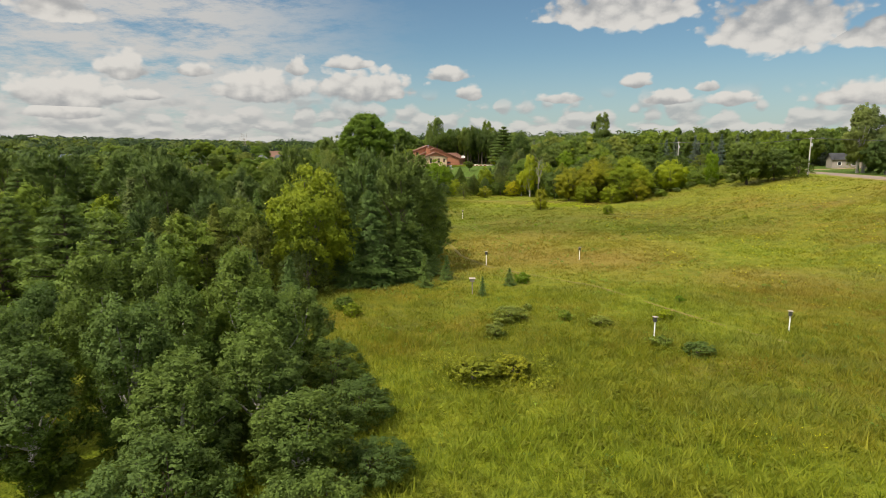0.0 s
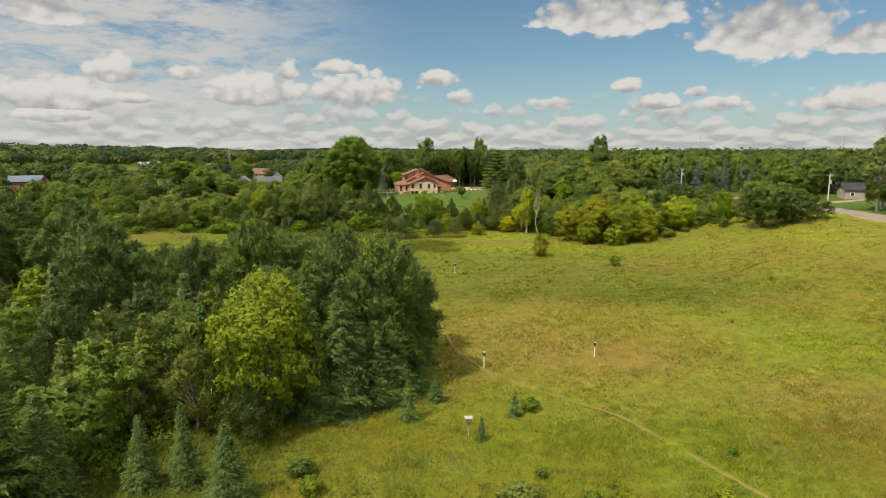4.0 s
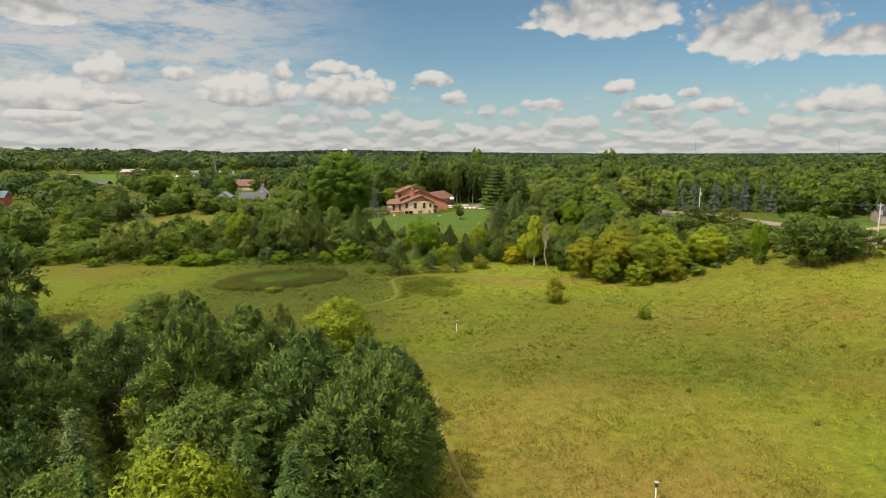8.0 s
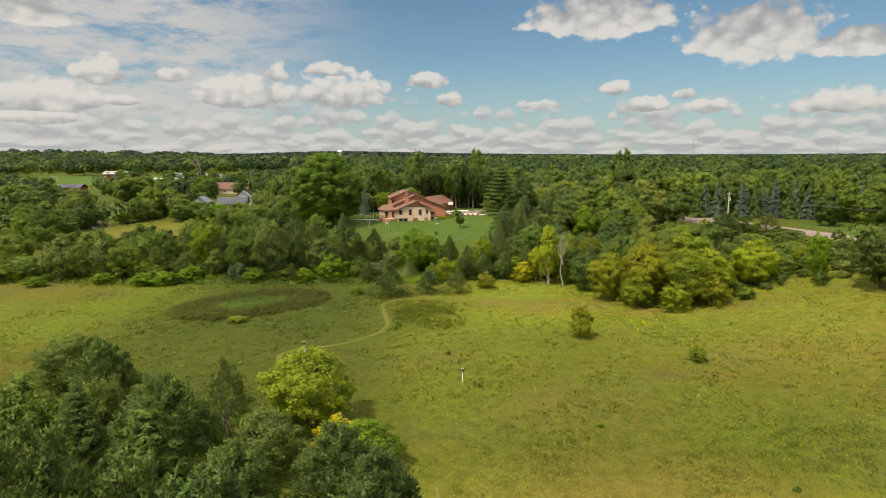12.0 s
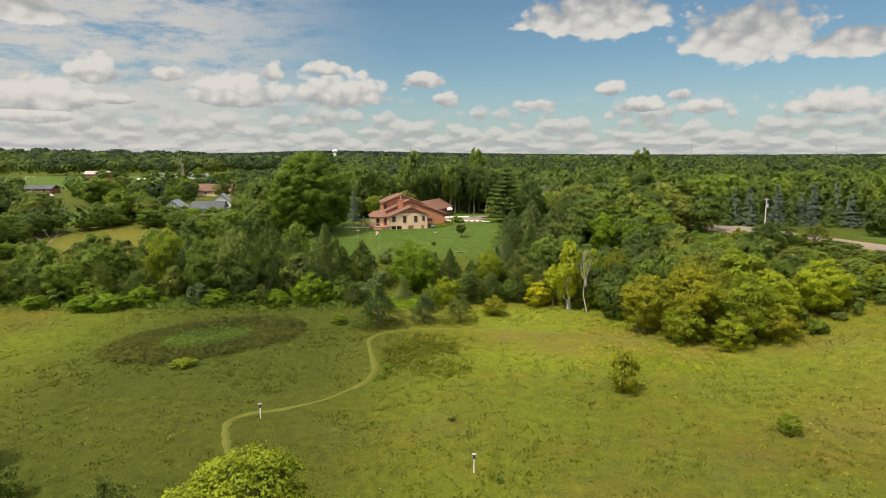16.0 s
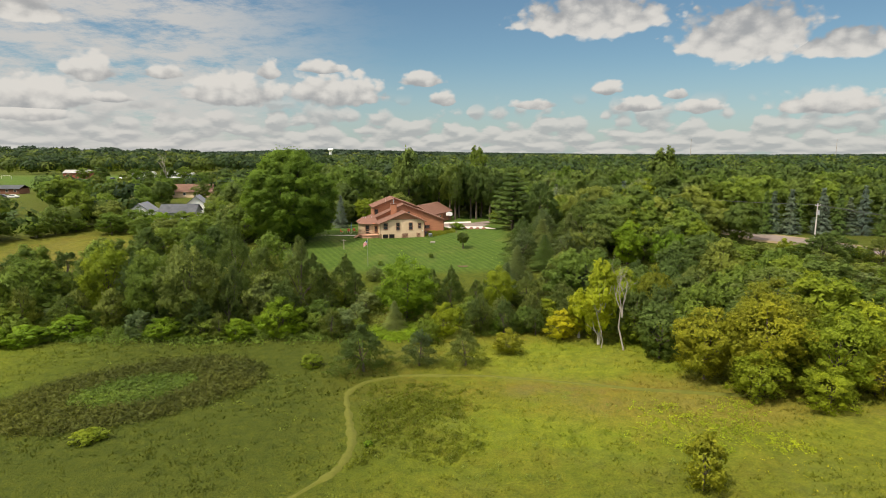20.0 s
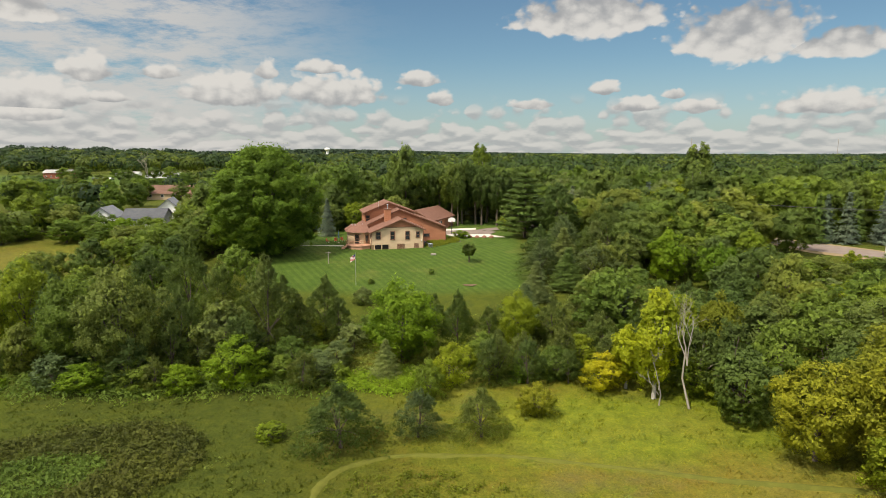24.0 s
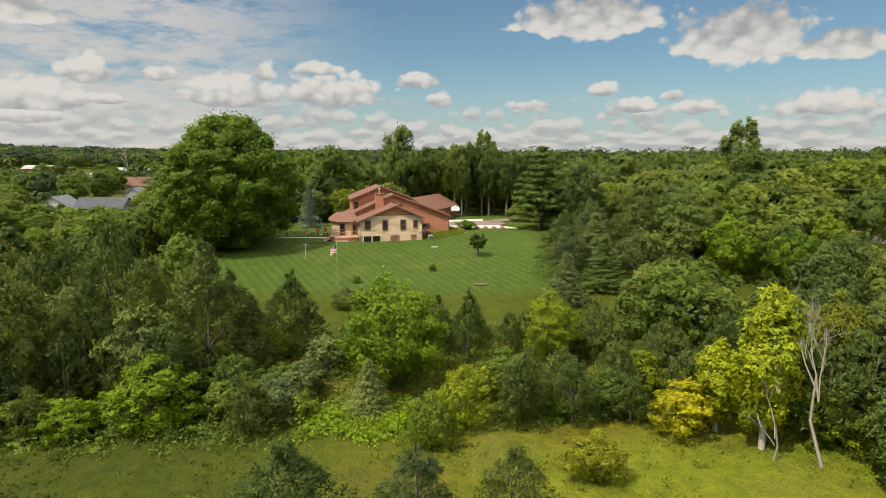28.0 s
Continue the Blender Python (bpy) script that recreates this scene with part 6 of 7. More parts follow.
part("cellar_hatch", prism(((10.45, 0.1), (12.5, 0.1), (12.5, 0.4), (10.45, 1.35)), 2.6, 4.6), DARK_METAL, house, "dark sloped shelter by the wall")

# Garage wing, set at an angle to the drive.
garage = thing("garage", pose(5.9, 272.5, 6.8, 0, 0, -25), "cedar garage with brown gable roof beside the drive", "garage")
gw = part("wall", prism(((-9.2, 0), (0, 0), (0, 2.9), (-4.6, 5.0), (-9.2, 2.9)), -4, 10.5), REDWOOD, garage)
gable_roof(garage, -9.2, -4.6, 0, 2.95, 5.25, 2.95, -4, 10.5, SHINGLE, 0.5)
for y in (0.2, 1.5):
    gf = part("window", box(0.01, 0.07, y, y + 0.95, 1.25, 2.1), WHITE, gw, "white-framed garage window")
    part("pane", box(0.072, 0.09, y + 0.1, y + 0.85, 1.33, 2.02), GLASS, gf)
for y in (4.2, 7.4):
    gd = part("garage_door", box(0.02, 0.08, y, y + 2.7, 0.05, 2.2), TRIM, gw, "brown panelled garage door")
    for k in range(4):
        part("panel", box(0.08, 0.1, y + 0.1, y + 2.6, 0.12 + 0.53 * k, 0.58 + 0.53 * k), TRIM, gd)

# Things round the house.
hoop = thing("basketball_hoop", pose(8.7, 262.4, 6.85, 0, 0, 0), "basketball hoop with white backboard on a dark pole", "basketball hoop")
part("pole", rod((0, 0.6, -0.1), (0, 0.4, 3.6), 0.06), DARK_METAL, hoop)
arc = [(0.9 * math.cos(a), 3.55 + 0.62 * math.sin(a)) for a in [math.pi * k / 10 for k in range(11)]]
part("backboard", prism(arc + [(-0.8, 3.1), (0.8, 3.1)], -0.02, 0.03), WHITE, hoop, "fan-shaped white backboard")
bm = bmesh.new()
v, f = tube([(0.23 * math.cos(a), -0.3 + 0.23 * math.sin(a), 3.25) for a in [2 * math.pi * k / 12 for k in range(13)]], [0.015] * 13, 5)
vs = [bm.verts.new(c) for c in v]
for q in f:
    bm.faces.new([vs[i] for i in q])
part("rim", bm, RUST, hoop, "orange rim")

flag = thing("flagpole", pose(-10.2, 221.4, level(-10.2, 221.4)), "slim white flagpole with a hanging striped flag", "flagpole")
part("pole", rod((0, 0, -0.2), (0, 0, 5.6), 0.035, 0.02), STEEL, flag)
part("ball", rod((0, 0, 5.6), (0, 0, 5.72), 0.06, 0.03), STEEL, flag)
FLAGM, nt, b = material("striped_cloth")
tc = nt.nodes.new("ShaderNodeTexCoord")
wv = nt.nodes.new("ShaderNodeTexWave")
wv.bands_direction = "Z"
wv.inputs["Scale"].default_value = 1.35
nt.links.new(tc.outputs["Object"], wv.inputs["Vector"])
nt.links.new(ramp(nt, wv.outputs["Fac"], ((0.45, (0.75, 0.70, 0.68)), (0.55, (0.5, 0.05, 0.06)))), b.inputs["Base Color"])
b.inputs["Roughness"].default_value = 0.8
bm = bmesh.new()
cols = 9
grid = [[bm.verts.new((-0.03 - 0.1 * i - 0.02 * j * 0.3, 0.09 * math.sin(i * 1.5 + j * 0.5), 5.45 - 0.13 * j - 0.075 * i)) for i in range(cols)] for j in range(8)]
for j in range(7):
    for i in range(cols - 1):
        bm.faces.new((grid[j][i], grid[j][i + 1], grid[j + 1][i + 1], grid[j + 1][i]))
cloth = part("flag", bm, FLAGM, flag, "red and white striped flag")
NAVY = plain("navy_cloth", (0.03, 0.04, 0.12), (0.06, 0.07, 0.18), 3.0, 0.8)
bm = bmesh.new()
grid = [[bm.verts.new((-0.03 - 0.1 * i - 0.006 * j, 0.09 * math.sin(i * 1.5 + j * 0.5) - 0.006, 5.45 - 0.13 * j - 0.075 * i)) for i in range(4)] for j in range(4)]
for j in range(3):
    for i in range(3):
        bm.faces.new((grid[j][i], grid[j][i + 1], grid[j + 1][i + 1], grid[j + 1][i]))
part("canton", bm, NAVY, cloth)

tree("aspen", 10.3, 233.4, 3.9, 1.35, "dark", "young, alone on the lawn", bark=BARK)
for x, y, h, r in ((2.9, 226.7, 1.1, 0.55), (-7.6, 222.0, 1.0, 0.6)):
    tree("bush", x, y, h, r, "green", "young, alone on the lawn")
for x, y, h, r in ((10.3, 257.6, 1.9, 1.7), (11.4, 257.4, 1.5, 1.2)):
    tree("bush", x, y, h, r, "bright", "clipped beside the driveway")
for k in range(4):
    x, y = 12.7 + 1.65 * k, 258.2 - 0.1 * k
    hump = thing("edging_dome", pose(x, y, level(x, y)), "low rust-brown dome along the drive's edge", "planter", "domes along the drive")
    bm = bmesh.new()
    bmesh.ops.create_uvsphere(bm, u_segments=12, v_segments=6, radius=0.6)
    for v in bm.verts:
        v.co.z = max(v.co.z * 0.9, -0.15)
    part("dome", bm, TRIM, hump)
for k in range(9):
    x, y = 3.4 + 0.8 * k + 0.3 * math.sin(k * 7.1), 250.2 + 0.22 * k + 0.25 * math.sin(k * 4.3)
    st = thing("boulder", pose(x, y, level(x, y) + 0.02, 0, 0, 70 * k), "pale rounded boulder edging the house bed", "boulder", "boulders by the wall")
    bm = bmesh.new()
    bmesh.ops.create_icosphere(bm, subdivisions=2, radius=0.20 + 0.13 * abs(math.sin(k * 2.3)))
    for v in bm.verts:
        v.co *= 1 + 0.25 * noise.noise(v.co * 2.5 + Vector((k, 0, 0)))
        v.co.z *= 0.7
    part("stone", bm, STONE, st)
fire = thing("fire_ring", pose(9.3, 221.2, level(9.3, 221.2)), "bare brown fire spot with ash on the lawn", "fire pit")
bm = bmesh.new()
rim = [(1.15 * (1 + 0.16 * math.sin(5 * a) + 0.1 * math.cos(3 * a)) * math.cos(a), 0.8 * (1 + 0.16 * math.sin(4 * a)) * math.sin(a)) for a in [2 * math.pi * k / 24 for k in range(24)]]
slab([(px, py) for px, py in rim], -0.06, 0.05, bm)
part("earth", bm, BARE_EARTH, fire)
bench = thing("stone_block", pose(3.6, 238.5, level(3.6, 238.5)), "flat pale stone block lying on the lawn", "stone block")
part("block", box(-0.55, 0.55, -0.25, 0.25, -0.05, 0.32, 0.06), STONE, bench)
ac = thing("air_conditioner", pose(3.2, 245.4, 6.5, 0, 0, 10), "grey outdoor air conditioner beside the wall", "air conditioner")
part("casing", box(-0.42, 0.42, -0.4, 0.4, 0, 0.85, 0.04), STEEL, ac)
for k in range(6):
    part("louvre", box(-0.36, 0.36, -0.425, -0.405, 0.12 + 0.11 * k, 0.17 + 0.11 * k), DARK_METAL, ac)
post = thing("clothes_post", pose(-16.4, 233.0, level(-16.4, 233.0)), "grey wooden post standing on the shaded lawn", "post")
part("post", rod((0, 0, -0.2), (0, 0, 2.3), 0.08), GREY_WOOD, post)
part("crossbar", rod((-0.5, 0, 2.1), (0.5, 0, 2.1), 0.05), GREY_WOOD, post)
patio = tagged(part("patio", slab(((-26, 248), (-15.2, 246.5), (-14.6, 252), (-25.5, 254)), 6.3, 6.72), CONCRETE, None), "pale concrete patio west of the sunroom", "patio", kind="structure")
for k, (x, y) in enumerate(((-17.4, 251.8), (-16.0, 252.6), (-19.0, 251.0))):
    ch = thing("patio_chair", pose(x, y, 6.72, 0, 0, 40 * k), "rust-red cushioned patio chair with white frame", "chair", "patio chairs")
    part("seat", box(-0.32, 0.32, -0.3, 0.3, 0.38, 0.52, 0.04), RUST, ch)
    part("backrest", box(-0.32, 0.32, 0.22, 0.34, 0.5, 1.05, 0.04), RUST, ch)
    for lx in (-0.28, 0.28):
        for ly in (-0.26, 0.26):
            part("leg", rod((lx, ly, 0), (lx, ly, 0.4), 0.025, sides=6), WHITE, ch)
par = thing("folded_parasol", pose(-16.6, 250.8, 6.72), "closed blue patio parasol on its pole", "parasol")
BLUE_CLOTH = plain("blue_cloth", (0.10, 0.17, 0.26), (0.16, 0.25, 0.36), 3.0, 0.85)
part("pole", rod((0, 0, 0), (0, 0, 2.9), 0.03), STEEL, par)
part("canopy", rod((0, 0, 1.2), (0, 0, 2.75), 0.18, 0.05), BLUE_CLOTH, par)
part("base", rod((0, 0, 0), (0, 0, 0.12), 0.3, 0.26), CONCRETE, par)

# ---- nest boxes in the meadow ----


def nest_box(x, y, turn, height=1.35):
    ob = thing("nest_box", pose(x, y, level(x, y), 0, 0, turn), "dark wooden nest box on a white pipe post", "nest box", "nest boxes in the meadow")
    part("post", rod((0, 0, -0.2), (0, 0, height), 0.05), PVC, ob)
    bx = part("box", prism(((-0.11, height - 0.05), (0.11, height - 0.05), (0.11, height + 0.3), (-0.11, height + 0.36)), -0.12, 0.12), DARK_METAL, ob, "dark weathered box")
    part("roof", box(-0.17, 0.17, -0.2, 0.16, height + 0.33, height + 0.37, 0.01), GREY_WOOD, bx)
    part("entrance", rod((0, -0.125, height + 0.18), (0, -0.13, height + 0.18), 0.03), DARK_METAL, bx)


for x, y, turn in ((16.2, 45.1, 10), (27.4, 46.6, -15), (17.7, 77.9, 5), (5.4, 74.9, 25), (4.1, 125.1, 0), (-17.1, 136.6, 15)):
    nest_box(x, y, turn)
tray = thing("feeder_tray", pose(2.9, 59.3, level(2.9, 59.3)), "pale flat-topped bird feeder on a post", "bird feeder")
part("post", rod((0, 0, -0.2), (0, 0, 1.5), 0.05), GREY_WOOD, tray)
part("roof", box(-0.32, 0.32, -0.28, 0.28, 1.62, 1.7, 0.015), GREY_WOOD, tray)
part("box", box(-0.2, 0.2, -0.18, 0.18, 1.35, 1.62, 0.01), GREY_WOOD, tray)

# ---- power poles and wires ----


def power_pole(x, y, h, top=None):
    z = level(x, y)
    ob = thing("utility_pole", pose(x, y, z), "weathered wooden utility pole beside the road", "utility pole", "roadside utility poles")
    part("pole", rod((0, 0, -0.5), (0, 0, h), 0.17, 0.12), POLE_WOOD, ob)
    arm = part("crossarm", box(-0.6, 0.6, -0.05, 0.05, h - 0.5, h - 0.4), POLE_WOOD, ob)
    for k in (-0.55, 0.0, 0.55):
        part("insulator", rod((k, 0, h - 0.4), (k, 0, h - 0.22), 0.05, 0.03, 6), PVC, arm)
    part("transformer", rod((0.3, -0.1, h - 2.4), (0.3, -0.1, h - 1.5), 0.22), STEEL, ob, "grey steel transformer can")
    return z + h


poles = ((99.0, 60.0), (94.5, 158.8), (85.6, 224.3), (60.0, 292.0))
tops = [power_pole(x, y, 9.6 if k else 9.0) for k, (x, y) in enumerate(poles)]
WIRE = DARK_METAL
for k in range(3):
    (ax, ay), (bx, by) = poles[k], poles[k + 1]
    for off in (-0.55, 0.0, 0.55):
        pts = []
        for i in range(13):
            t = i / 12
            pts.append((ax + (bx - ax) * t + off, ay + (by - ay) * t, tops[k] + (tops[k + 1] - tops[k]) * t - 0.25 - 4 * 1.1 * t * (1 - t)))
        v, f = tube(pts, [0.02] * 13, 4)
        wire = new("power_wire", mesh_of("power_wire", v, f, WIRE))
        tagged(wire, "thin dark power wire sagging between poles", "wire", "roadside wires")

# ---- farther houses and yards ----


def far_house(name, x, y, turn, w, d, wall_h, rise, wall_mat, roof_mat, label, windows=3, ridge_long=True, category="house"):
    """A plain house: walls, pitched roof, windows and a door."""
    ob = thing(name, pose(x, y, level(x, y), 0, 0, turn), label, category)
    part("wall", box(-w / 2, w / 2, -d / 2, d / 2, -0.5, wall_h), wall_mat, ob)
    if ridge_long:
        bm = bmesh.new()
        o = 0.5
        v = [bm.verts.new(p) for p in ((-w / 2 - o, -d / 2 - o, wall_h - 0.15), (w / 2 + o, -d / 2 - o, wall_h - 0.15), (w / 2 + o, 0, wall_h + rise), (-w / 2 - o, 0, wall_h + rise), (-w / 2 - o, d / 2 + o, wall_h - 0.15), (w / 2 + o, d / 2 + o, wall_h - 0.15))]
        for q in ((0, 1, 2, 3), (3, 2, 5, 4)):
            bm.faces.new([v[i] for i in q])
        bmesh.ops.solidify(bm, geom=bm.faces[:], thickness=0.18)
        part("roof", bm, roof_mat, ob)
        for sx in (-1, 1):
            g = bmesh.new()
            t = [g.verts.new(p) for p in ((sx * w / 2, -d / 2, wall_h), (sx * w / 2, d / 2, wall_h), (sx * w / 2, 0, wall_h + rise - 0.2))]
            g.faces.new(t)
            bmesh.ops.solidify(g, geom=g.faces[:], thickness=0.1)
            part("gable", g, wall_mat, ob)
    else:
        o = 0.5
        m = rise / (w / 2)
        part("roof", prism(((-w / 2 - o, wall_h - m * o), (0, wall_h + rise), (w / 2 + o, wall_h - m * o), (w / 2 + o, wall_h - m * o - 0.2), (0, wall_h + rise - 0.22), (-w / 2 - o, wall_h - m * o - 0.2)), -d / 2 - o, d / 2 + o), roof_mat, ob)
        part("gable", prism(((-w / 2, wall_h), (w / 2, wall_h), (0, wall_h + rise - 0.2)), -d / 2, d / 2), wall_mat, ob)
    for k in range(windows):
        wx = -w / 2 + w * (k + 0.5) / windows
        fr = part("window", box(wx - 0.6, wx + 0.6, -d / 2 - 0.06, -d / 2 - 0.005, 1.0, 2.2), WHITE, ob)
        part("pane", box(wx - 0.48, wx + 0.48, -d / 2 - 0.08, -d / 2 - 0.062, 1.1, 2.1), GLASS, fr)
    return ob


BLUE_ROOF = plain("shingle_blue_grey", (0.16, 0.20, 0.25), (0.24, 0.29, 0.35), 1.0, 0.85, 0.3)
far_house("ranch_house", -101, 378, 4, 18.5, 9, 2.6, 3.2, SIDING, TAN_ROOF, "long tan-roofed house among trees", 4)
far_house("white_house", -75.0, 310, 10, 6.0, 8, 3.6, 2.6, WHITE, GREY_ROOF, "narrow white gabled house with grey roof", 1, False)
far_house("white_house", -86.0, 293, 6, 6.5, 8, 3.6, 2.4, WHITE, GREY_ROOF, "white gabled house half hidden by trees", 2, False)
far_house("grey_house", -71.5, 285, 4, 10, 8, 4.4, 2.2, GREY_WALL, GREY_ROOF, "low grey house with dark grey roof", 3)
far_house("red_house", -181, 290, 12, 13, 8, 4.4, 2.4, BARN_RED, BLUE_ROOF, "red-sided house with blue-grey roof", 4)
far_house("brown_house", -196, 400, 0, 15, 8, 2.6, 1.6, TRIM, GREY_ROOF, "low brown house under a grey roof", 4)
far_house("long_barn", -256, 575, 3, 18, 10, 4.2, 2.2, BARN_RED, METAL_ROOF, "long red barn with pale metal roof", 5, True, "barn")
far_house("shed_row", -186, 585, 2, 24, 8, 3.2, 1.4, WHITE, METAL_ROOF, "long low shed with pale metal roof", 5, True, "shed")
far_house("shed_row", -214, 590, 2, 16, 8, 3.2, 1.4, WHITE, METAL_ROOF, "low shed with pale metal roof", 3, True, "shed")
far_house("roadside_house", 138, 205, -20, 16, 9, 3.0, 2.0, GREY_WOOD, DARK_METAL, "grey-brown house with dark roof beyond the road", 4)


def car(x, y, turn, colour, label):
    """A parked car with cabin, windows and wheels."""
    ob = thing("parked_car", pose(x, y, level(x, y), 0, 0, turn), label, "car", "parked cars")
    body = part("body", prism(((-2.2, 0.35), (2.2, 0.35), (2.25, 0.8), (1.3, 0.95), (0.7, 1.45), (-1.2, 1.45), (-2.0, 0.95), (-2.25, 0.85)), -0.85, 0.85), colour, ob)
    for sy in (-0.86, 0.84):
        part("window", prism(((-1.55, 0.98), (0.95, 0.98), (0.55, 1.36), (-1.1, 1.36)), sy, sy + 0.02), GLASS, body)
        for wx in (-1.4, 1.4):
            wh = part("wheel", rod((wx, sy - 0.08, 0.33), (wx, sy + 0.1, 0.33), 0.33, sides=12), DARK_METAL, ob)
            part("rim", rod((wx, sy - 0.1, 0.33), (wx, sy - 0.085, 0.33), 0.18, sides=8), STEEL, wh)


NAVY_PAINT = plain("dark_car_paint", (0.03, 0.035, 0.05), (0.05, 0.055, 0.07), 1.0, 0.3)
car(-176, 372, 10, WHITE, "white car parked by the brown house")
car(-182, 374, 10, NAVY_PAINT, "dark car parked by the brown house")
for k in range(7):
    car(-222 + 5.6 * k, 556 + 2 * (k % 2), 85, WHITE if k % 3 else NAVY_PAINT, "pale car parked on the barn yard" if k % 3 else "dark car parked on the barn yard")

tower = thing("water_tower", pose(-262, 2000, 12), "distant white water tower above the woods", "water tower")
part("stem", rod((0, 0, -2), (0, 0, 17), 4.2, 4.2, 16), WHITE, tower)
bm = bmesh.new()
bmesh.ops.create_uvsphere(bm, u_segments=20, v_segments=10, radius=8.5)
for v in bm.verts:
    v.co.z = v.co.z * 0.62 + 21.5
part("tank", bm, WHITE, tower)
for x, y, h in ((860, 2000, 62), (1330, 2000, 62)):
    mast = thing("radio_mast", pose(x, y, 8), "thin distant lattice radio mast", "radio mast")
    part("mast", rod((0, 0, 0), (0, 0, h), 0.9, 0.5, 4), GREY_WOOD, mast)
for x, y in ((-300, 560), (-262, 470), (-330, 500)):
    goal = thing("soccer_goal", pose(x, y, level(x, y)), "white soccer goal on the far playing field", "goal")
    part("crossbar", rod((-3.6, 0, 2.4), (3.6, 0, 2.4), 0.12, sides=6), WHITE, goal)
    for sx in (-3.6, 3.6):
        part("post", rod((sx, 0, 0), (sx, 0, 2.4), 0.12, sides=6), WHITE, goal)
dead_tree(-150, 470, 20, 7, 15, "rising among the far yards")

# ---- grass, weeds and flowers ----


def blades(name, label, x, y, height, width, mat, seed, lean=0.6):
    """Upright three-cornered blades over the ground, joined."""
    rng = np.random.default_rng(seed)
    n = len(x)
    z = land(x, y)
    a = rng.uniform(0, 2 * math.pi, n)
    side = np.stack([np.cos(a), np.sin(a), np.zeros(n)], 1) * (width * rng.uniform(0.6, 1.4, n))[:, None] * 0.5
    base = np.stack([x, y, z - 0.05], 1)
    tip = base + np.stack([rng.normal(size=n) * lean, rng.normal(size=n) * lean, np.ones(n)], 1) * (height * rng.uniform(0.55, 1.35, n))[:, None]
    v = np.stack([base - side, base + side, tip], 1).reshape(-1, 3)
    me = mesh_of(name, v, np.arange(3 * n).reshape(-1, 3), mat, 3)
    zone_colour(me, np.repeat(x, 3), np.repeat(y, 3))
    return tagged(new(name, me), label, "grass", kind="stuff")


def strew(x0, x1, y0, y1, n, seed, clump=1, spread=0.25):
    """Random places in a field, in clumps, off the lawn and the paths."""
    rng = np.random.default_rng(seed)
    cx, cy = rng.uniform(x0, x1, n // clump), rng.uniform(y0, y1, n // clump)
    x = np.repeat(cx, clump) + rng.normal(size=(n // clump) * clump) * spread
    y = np.repeat(cy, clump) + rng.normal(size=(n // clump) * clump) * spread
    lawn = zones(x, y)[3]
    keep = (lawn < 0.3) & (near_line(x, y, FOOTPATH) > 0.3) & (near_line(x, y, MOWN_PATH) > 0.65) & (near_line(x, y, ROAD) > 5.5)
    return x[keep], y[keep]


def full(v, x):
    return np.full(len(x), v)


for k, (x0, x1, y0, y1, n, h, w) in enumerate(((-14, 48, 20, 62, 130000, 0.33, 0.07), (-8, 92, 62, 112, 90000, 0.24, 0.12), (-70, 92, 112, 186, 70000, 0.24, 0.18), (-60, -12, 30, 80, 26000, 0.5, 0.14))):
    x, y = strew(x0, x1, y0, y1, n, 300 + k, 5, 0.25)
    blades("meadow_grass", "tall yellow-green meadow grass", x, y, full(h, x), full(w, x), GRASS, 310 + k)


def weeds(name, label, x, y, size, mat, seed, per=22):
    """Leafy weed clumps, joined."""
    rng = np.random.default_rng(seed)
    n = len(x)
    s = size * rng.uniform(0.5, 1.5, n)
    d = unit(rng.normal(size=(n, per, 3)) + (0, 0, 0.6))
    d[..., 2] = np.abs(d[..., 2])
    k = rng.uniform(0.4, 1.0, (n, per, 1))
    at = np.stack([x, y, land(x, y)], 1)[:, None] + d * k * s[:, None, None]
    v, f = leaves(at.reshape(-1, 3), unit(d.reshape(-1, 3) + rng.normal(size=(n * per, 3)) * 0.5), np.repeat(s, per)[:, None] * 0.42, np.repeat(s, per)[:, None] * 0.26, rng)
    return tagged(new(name, foliage(name, (v, f), d.reshape(-1, 3) + (0, 0, 0.6), mat)), label, "weeds", kind="stuff")


x, y = strew(-12, 70, 22, 120, 2000, 401, 4, 0.8)
weeds("weed_clumps", "dark green weed clumps in the grass", x, y, full(0.30, x), LEAF["green"], 402)
x, y = strew(-9, 28, 17, 46, 17000, 399, 14, 0.5)
blades("tall_weeds", "tall leafy weeds crowding the meadow corner", x, y, full(0.6, x), full(0.10, x), GRASS, 400, 0.5)
x, y = strew(-10, 24, 18, 52, 1700, 403, 6, 0.9)
weeds("weed_clumps", "yellow-green leafy weeds in the meadow corner", x, y, full(0.34, x), LEAF["weed"], 404)
x, y = strew(-60, 80, 118, 184, 700, 405, 5, 1.2)
weeds("weed_clumps", "olive weed clumps in the meadow", x, y, full(0.32, x), LEAF["olive"], 406)
x, y = strew(-1, 7, 34, 41, 150, 407, 5, 0.6)
weeds("sumac_patch", "reddish ochre low growth in the grass", x, y, full(0.42, x), LEAF["ochre"], 408)
x, y = strew(14, 19, 26, 31, 45, 409, 3, 0.5)
weeds("yellow_flowers", "small clumps of bright yellow flowers", x, y, full(0.22, x), LEAF["gold"], 410, 6)
x, y = strew(30, 84, 56, 150, 3000, 411, 10, 2.2)
weeds("goldenrod", "loose drifts of golden meadow flowers", x, y, full(0.2, x), LEAF["gold"], 412, 8)
x, y = strew(-5.5, 5, 148, 166, 420, 413, 6, 0.9)
weeds("weed_clumps", "tall green weeds beside the mown path", x, y, full(0.5, x), LEAF["weed"], 414)
x, y = strew(22, 36, 148, 160, 420, 415, 10, 1.0)
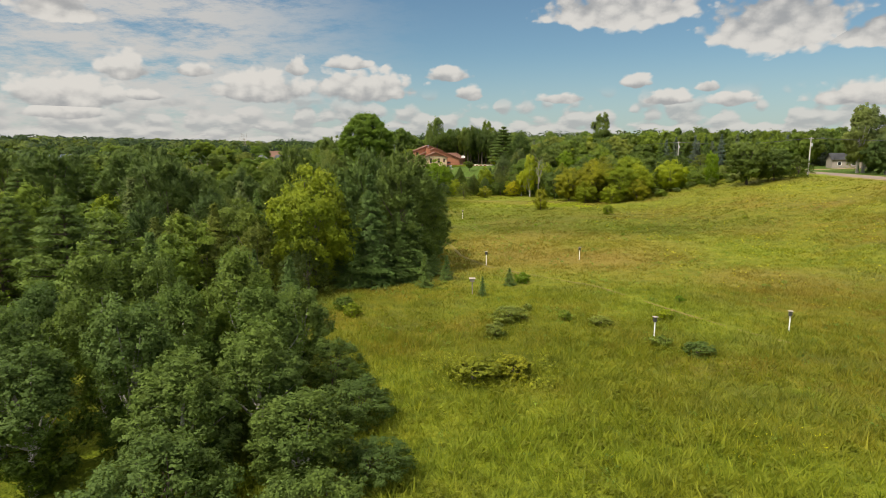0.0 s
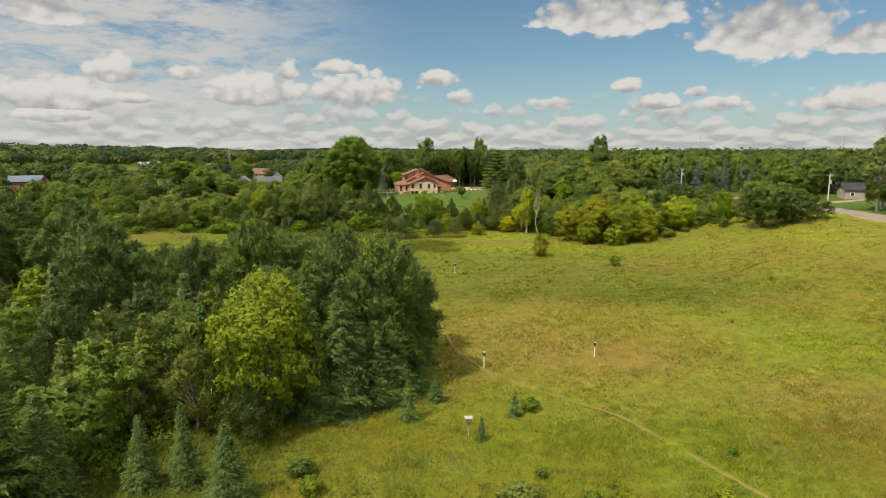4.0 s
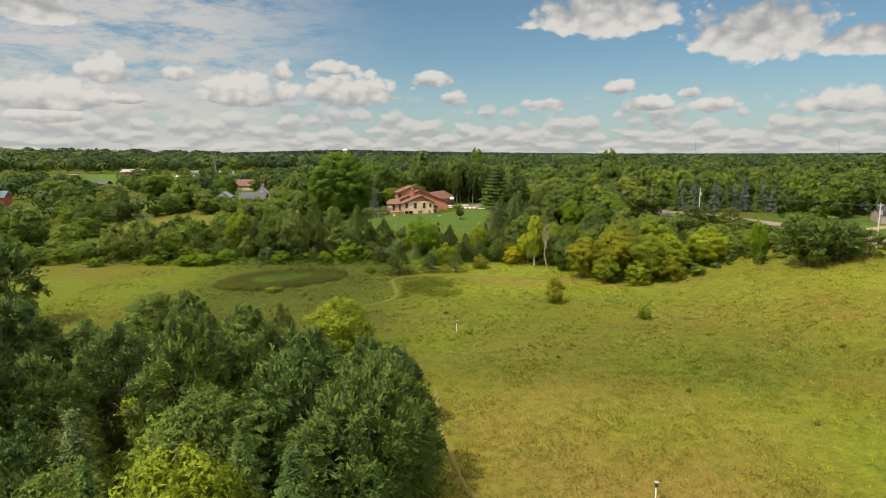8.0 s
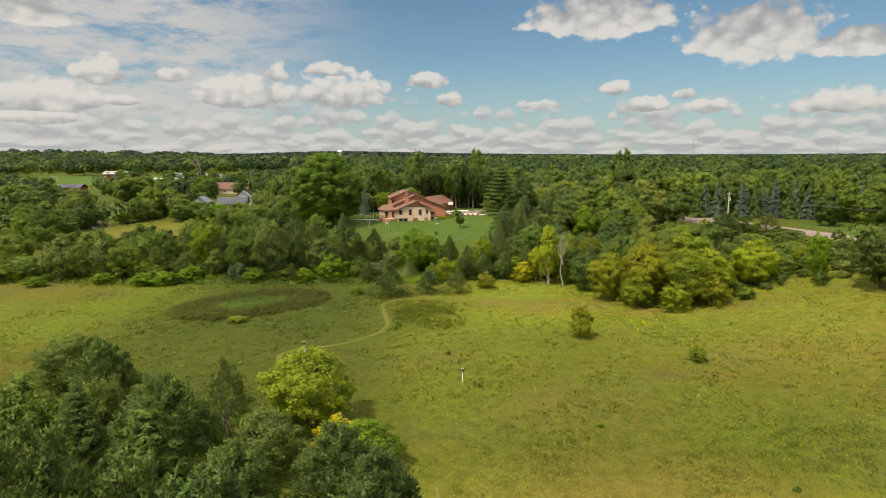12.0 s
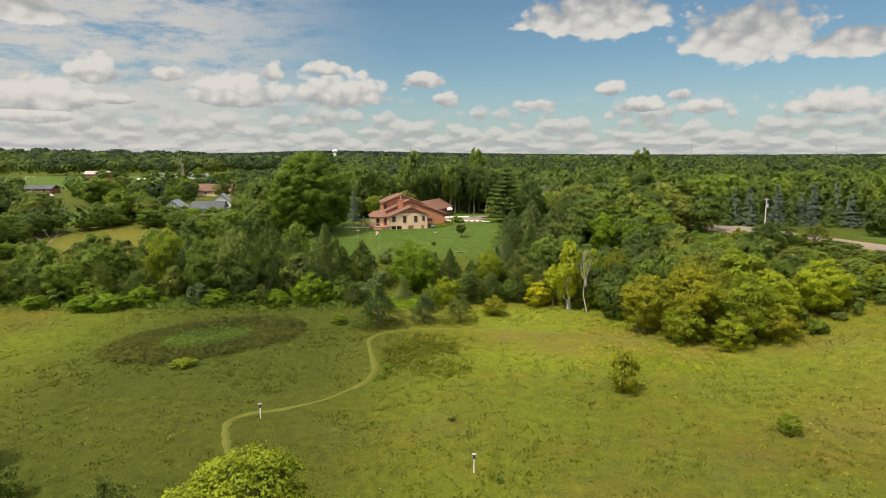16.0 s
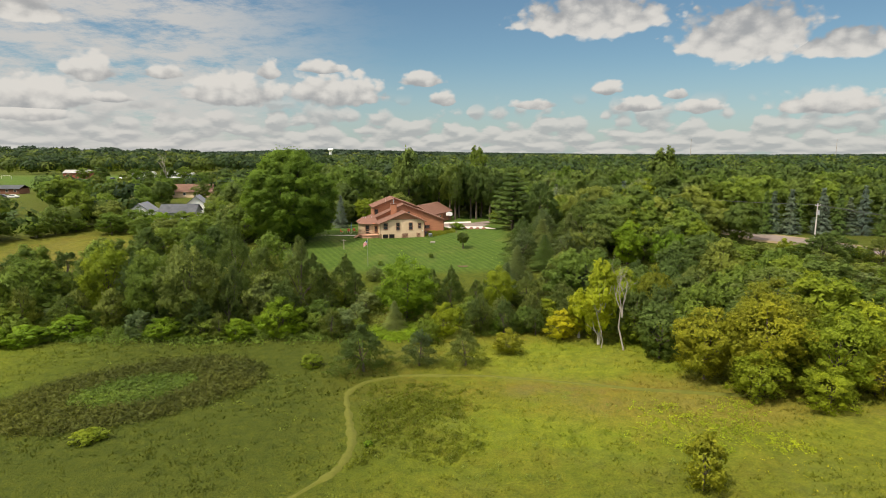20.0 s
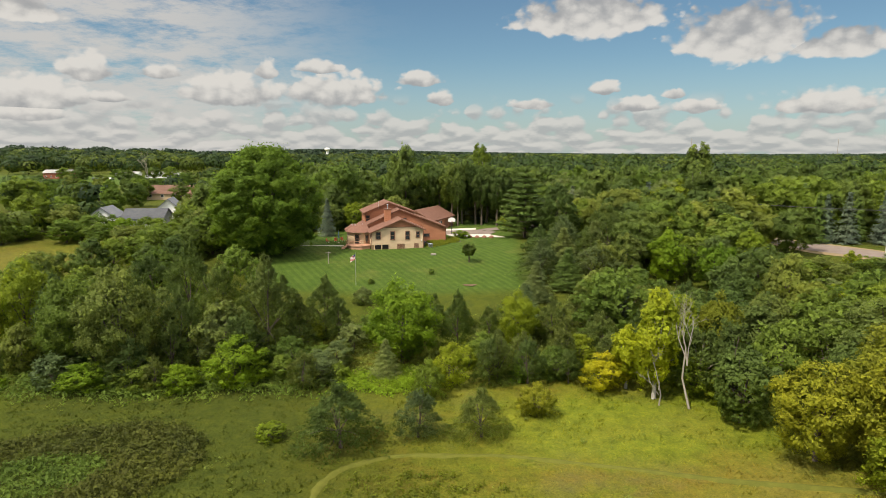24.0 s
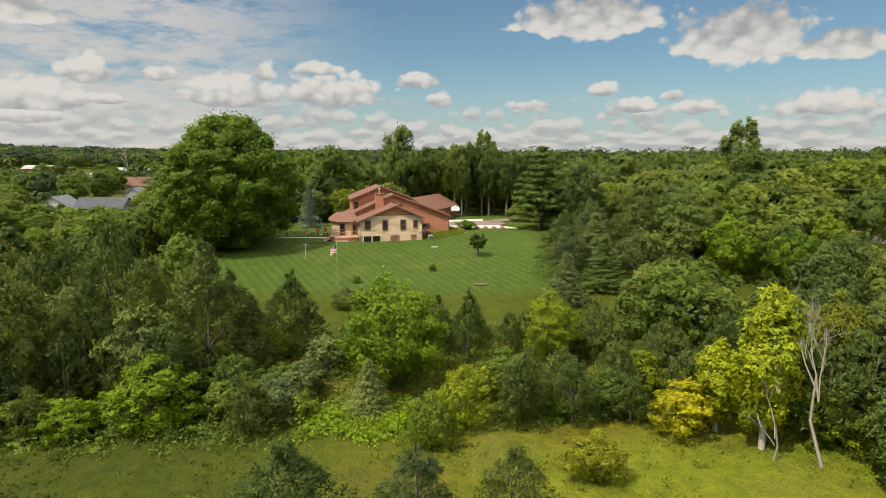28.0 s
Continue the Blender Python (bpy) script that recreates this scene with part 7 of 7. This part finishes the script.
weeds("weed_clumps", "bright yellow-green weed patches in the meadow", x, y, full(0.36, x), LEAF["lime"], 416)
# Rank dark growth in the hollow and along its middle a greener streak.
rng = np.random.default_rng(420)
a, r = rng.uniform(0, 2 * math.pi, 2600), np.sqrt(rng.uniform(0, 1, 2600))
u, w = r * np.cos(a) * 14.5, r * np.sin(a) * 9.0
ca, sa = math.cos(math.radians(32)), math.sin(math.radians(32))
x, y = -32 + u * ca - w * sa, 165 + u * sa + w * ca
rim = np.hypot(u / 14.5, w / 9.0)
weeds("hollow_growth", "dark rank growth filling a round hollow", x[rim > 0.45], y[rim > 0.45], full(0.75, x[rim > 0.45]), LEAF["rank"], 421, 16)
weeds("hollow_growth", "greener rank growth in the hollow's middle", x[rim <= 0.45], y[rim <= 0.45], full(0.7, x[rim <= 0.45]), LEAF["green"], 422, 16)
# Planted bank between the house and the drive.
x, y = rng.uniform(2.6, 9.6, 2200), rng.uniform(244.5, 257.5, 2200)
keep = (y < 257.6 - 0.2 * (9.2 - x)) & (y > 245.0 + 1.2 * np.maximum(x - 4.0, 0))
weeds("bank_planting", "ochre-green ground cover on the bank", x[keep], y[keep], full(0.5, x[keep]), LEAF["ochre"], 430, 12)
# Lush low leaves at the wood's edge.
x, y = strew(-52, -22, 54, 70, 900, 431, 5, 1.2)
weeds("bramble_bank", "bright green brambles before the wood", x, y, full(0.9, x), LEAF["bright"], 432, 14)
# Undergrowth on the hedge's floor.
x, y = strew(-64, -12, 183.5, 191, 1500, 441, 5, 1.2)
weeds("bramble_bank", "bright green brambles along the hedge's foot", x, y, full(0.85, x), LEAF["green"], 442, 14)
x, y = strew(-9, 1.5, 183, 190, 620, 443, 5, 0.9)
weeds("goldenrod", "tall yellow-green goldenrod below the trees", x, y, full(0.7, x), LEAF["bright"], 444, 14)
x, y = strew(-32, 34, 187, 207, 2600, 445, 5, 1.0)
weeds("undergrowth", "olive undergrowth between the hedge's trees", x, y, full(0.7, x), LEAF["olive"], 446, 12)
x, y = strew(-130, -60, 183, 205, 1500, 447, 5, 1.6)
weeds("bramble_bank", "green brambles along the hedge's western foot", x, y, full(1.0, x), LEAF["green"], 448, 12)
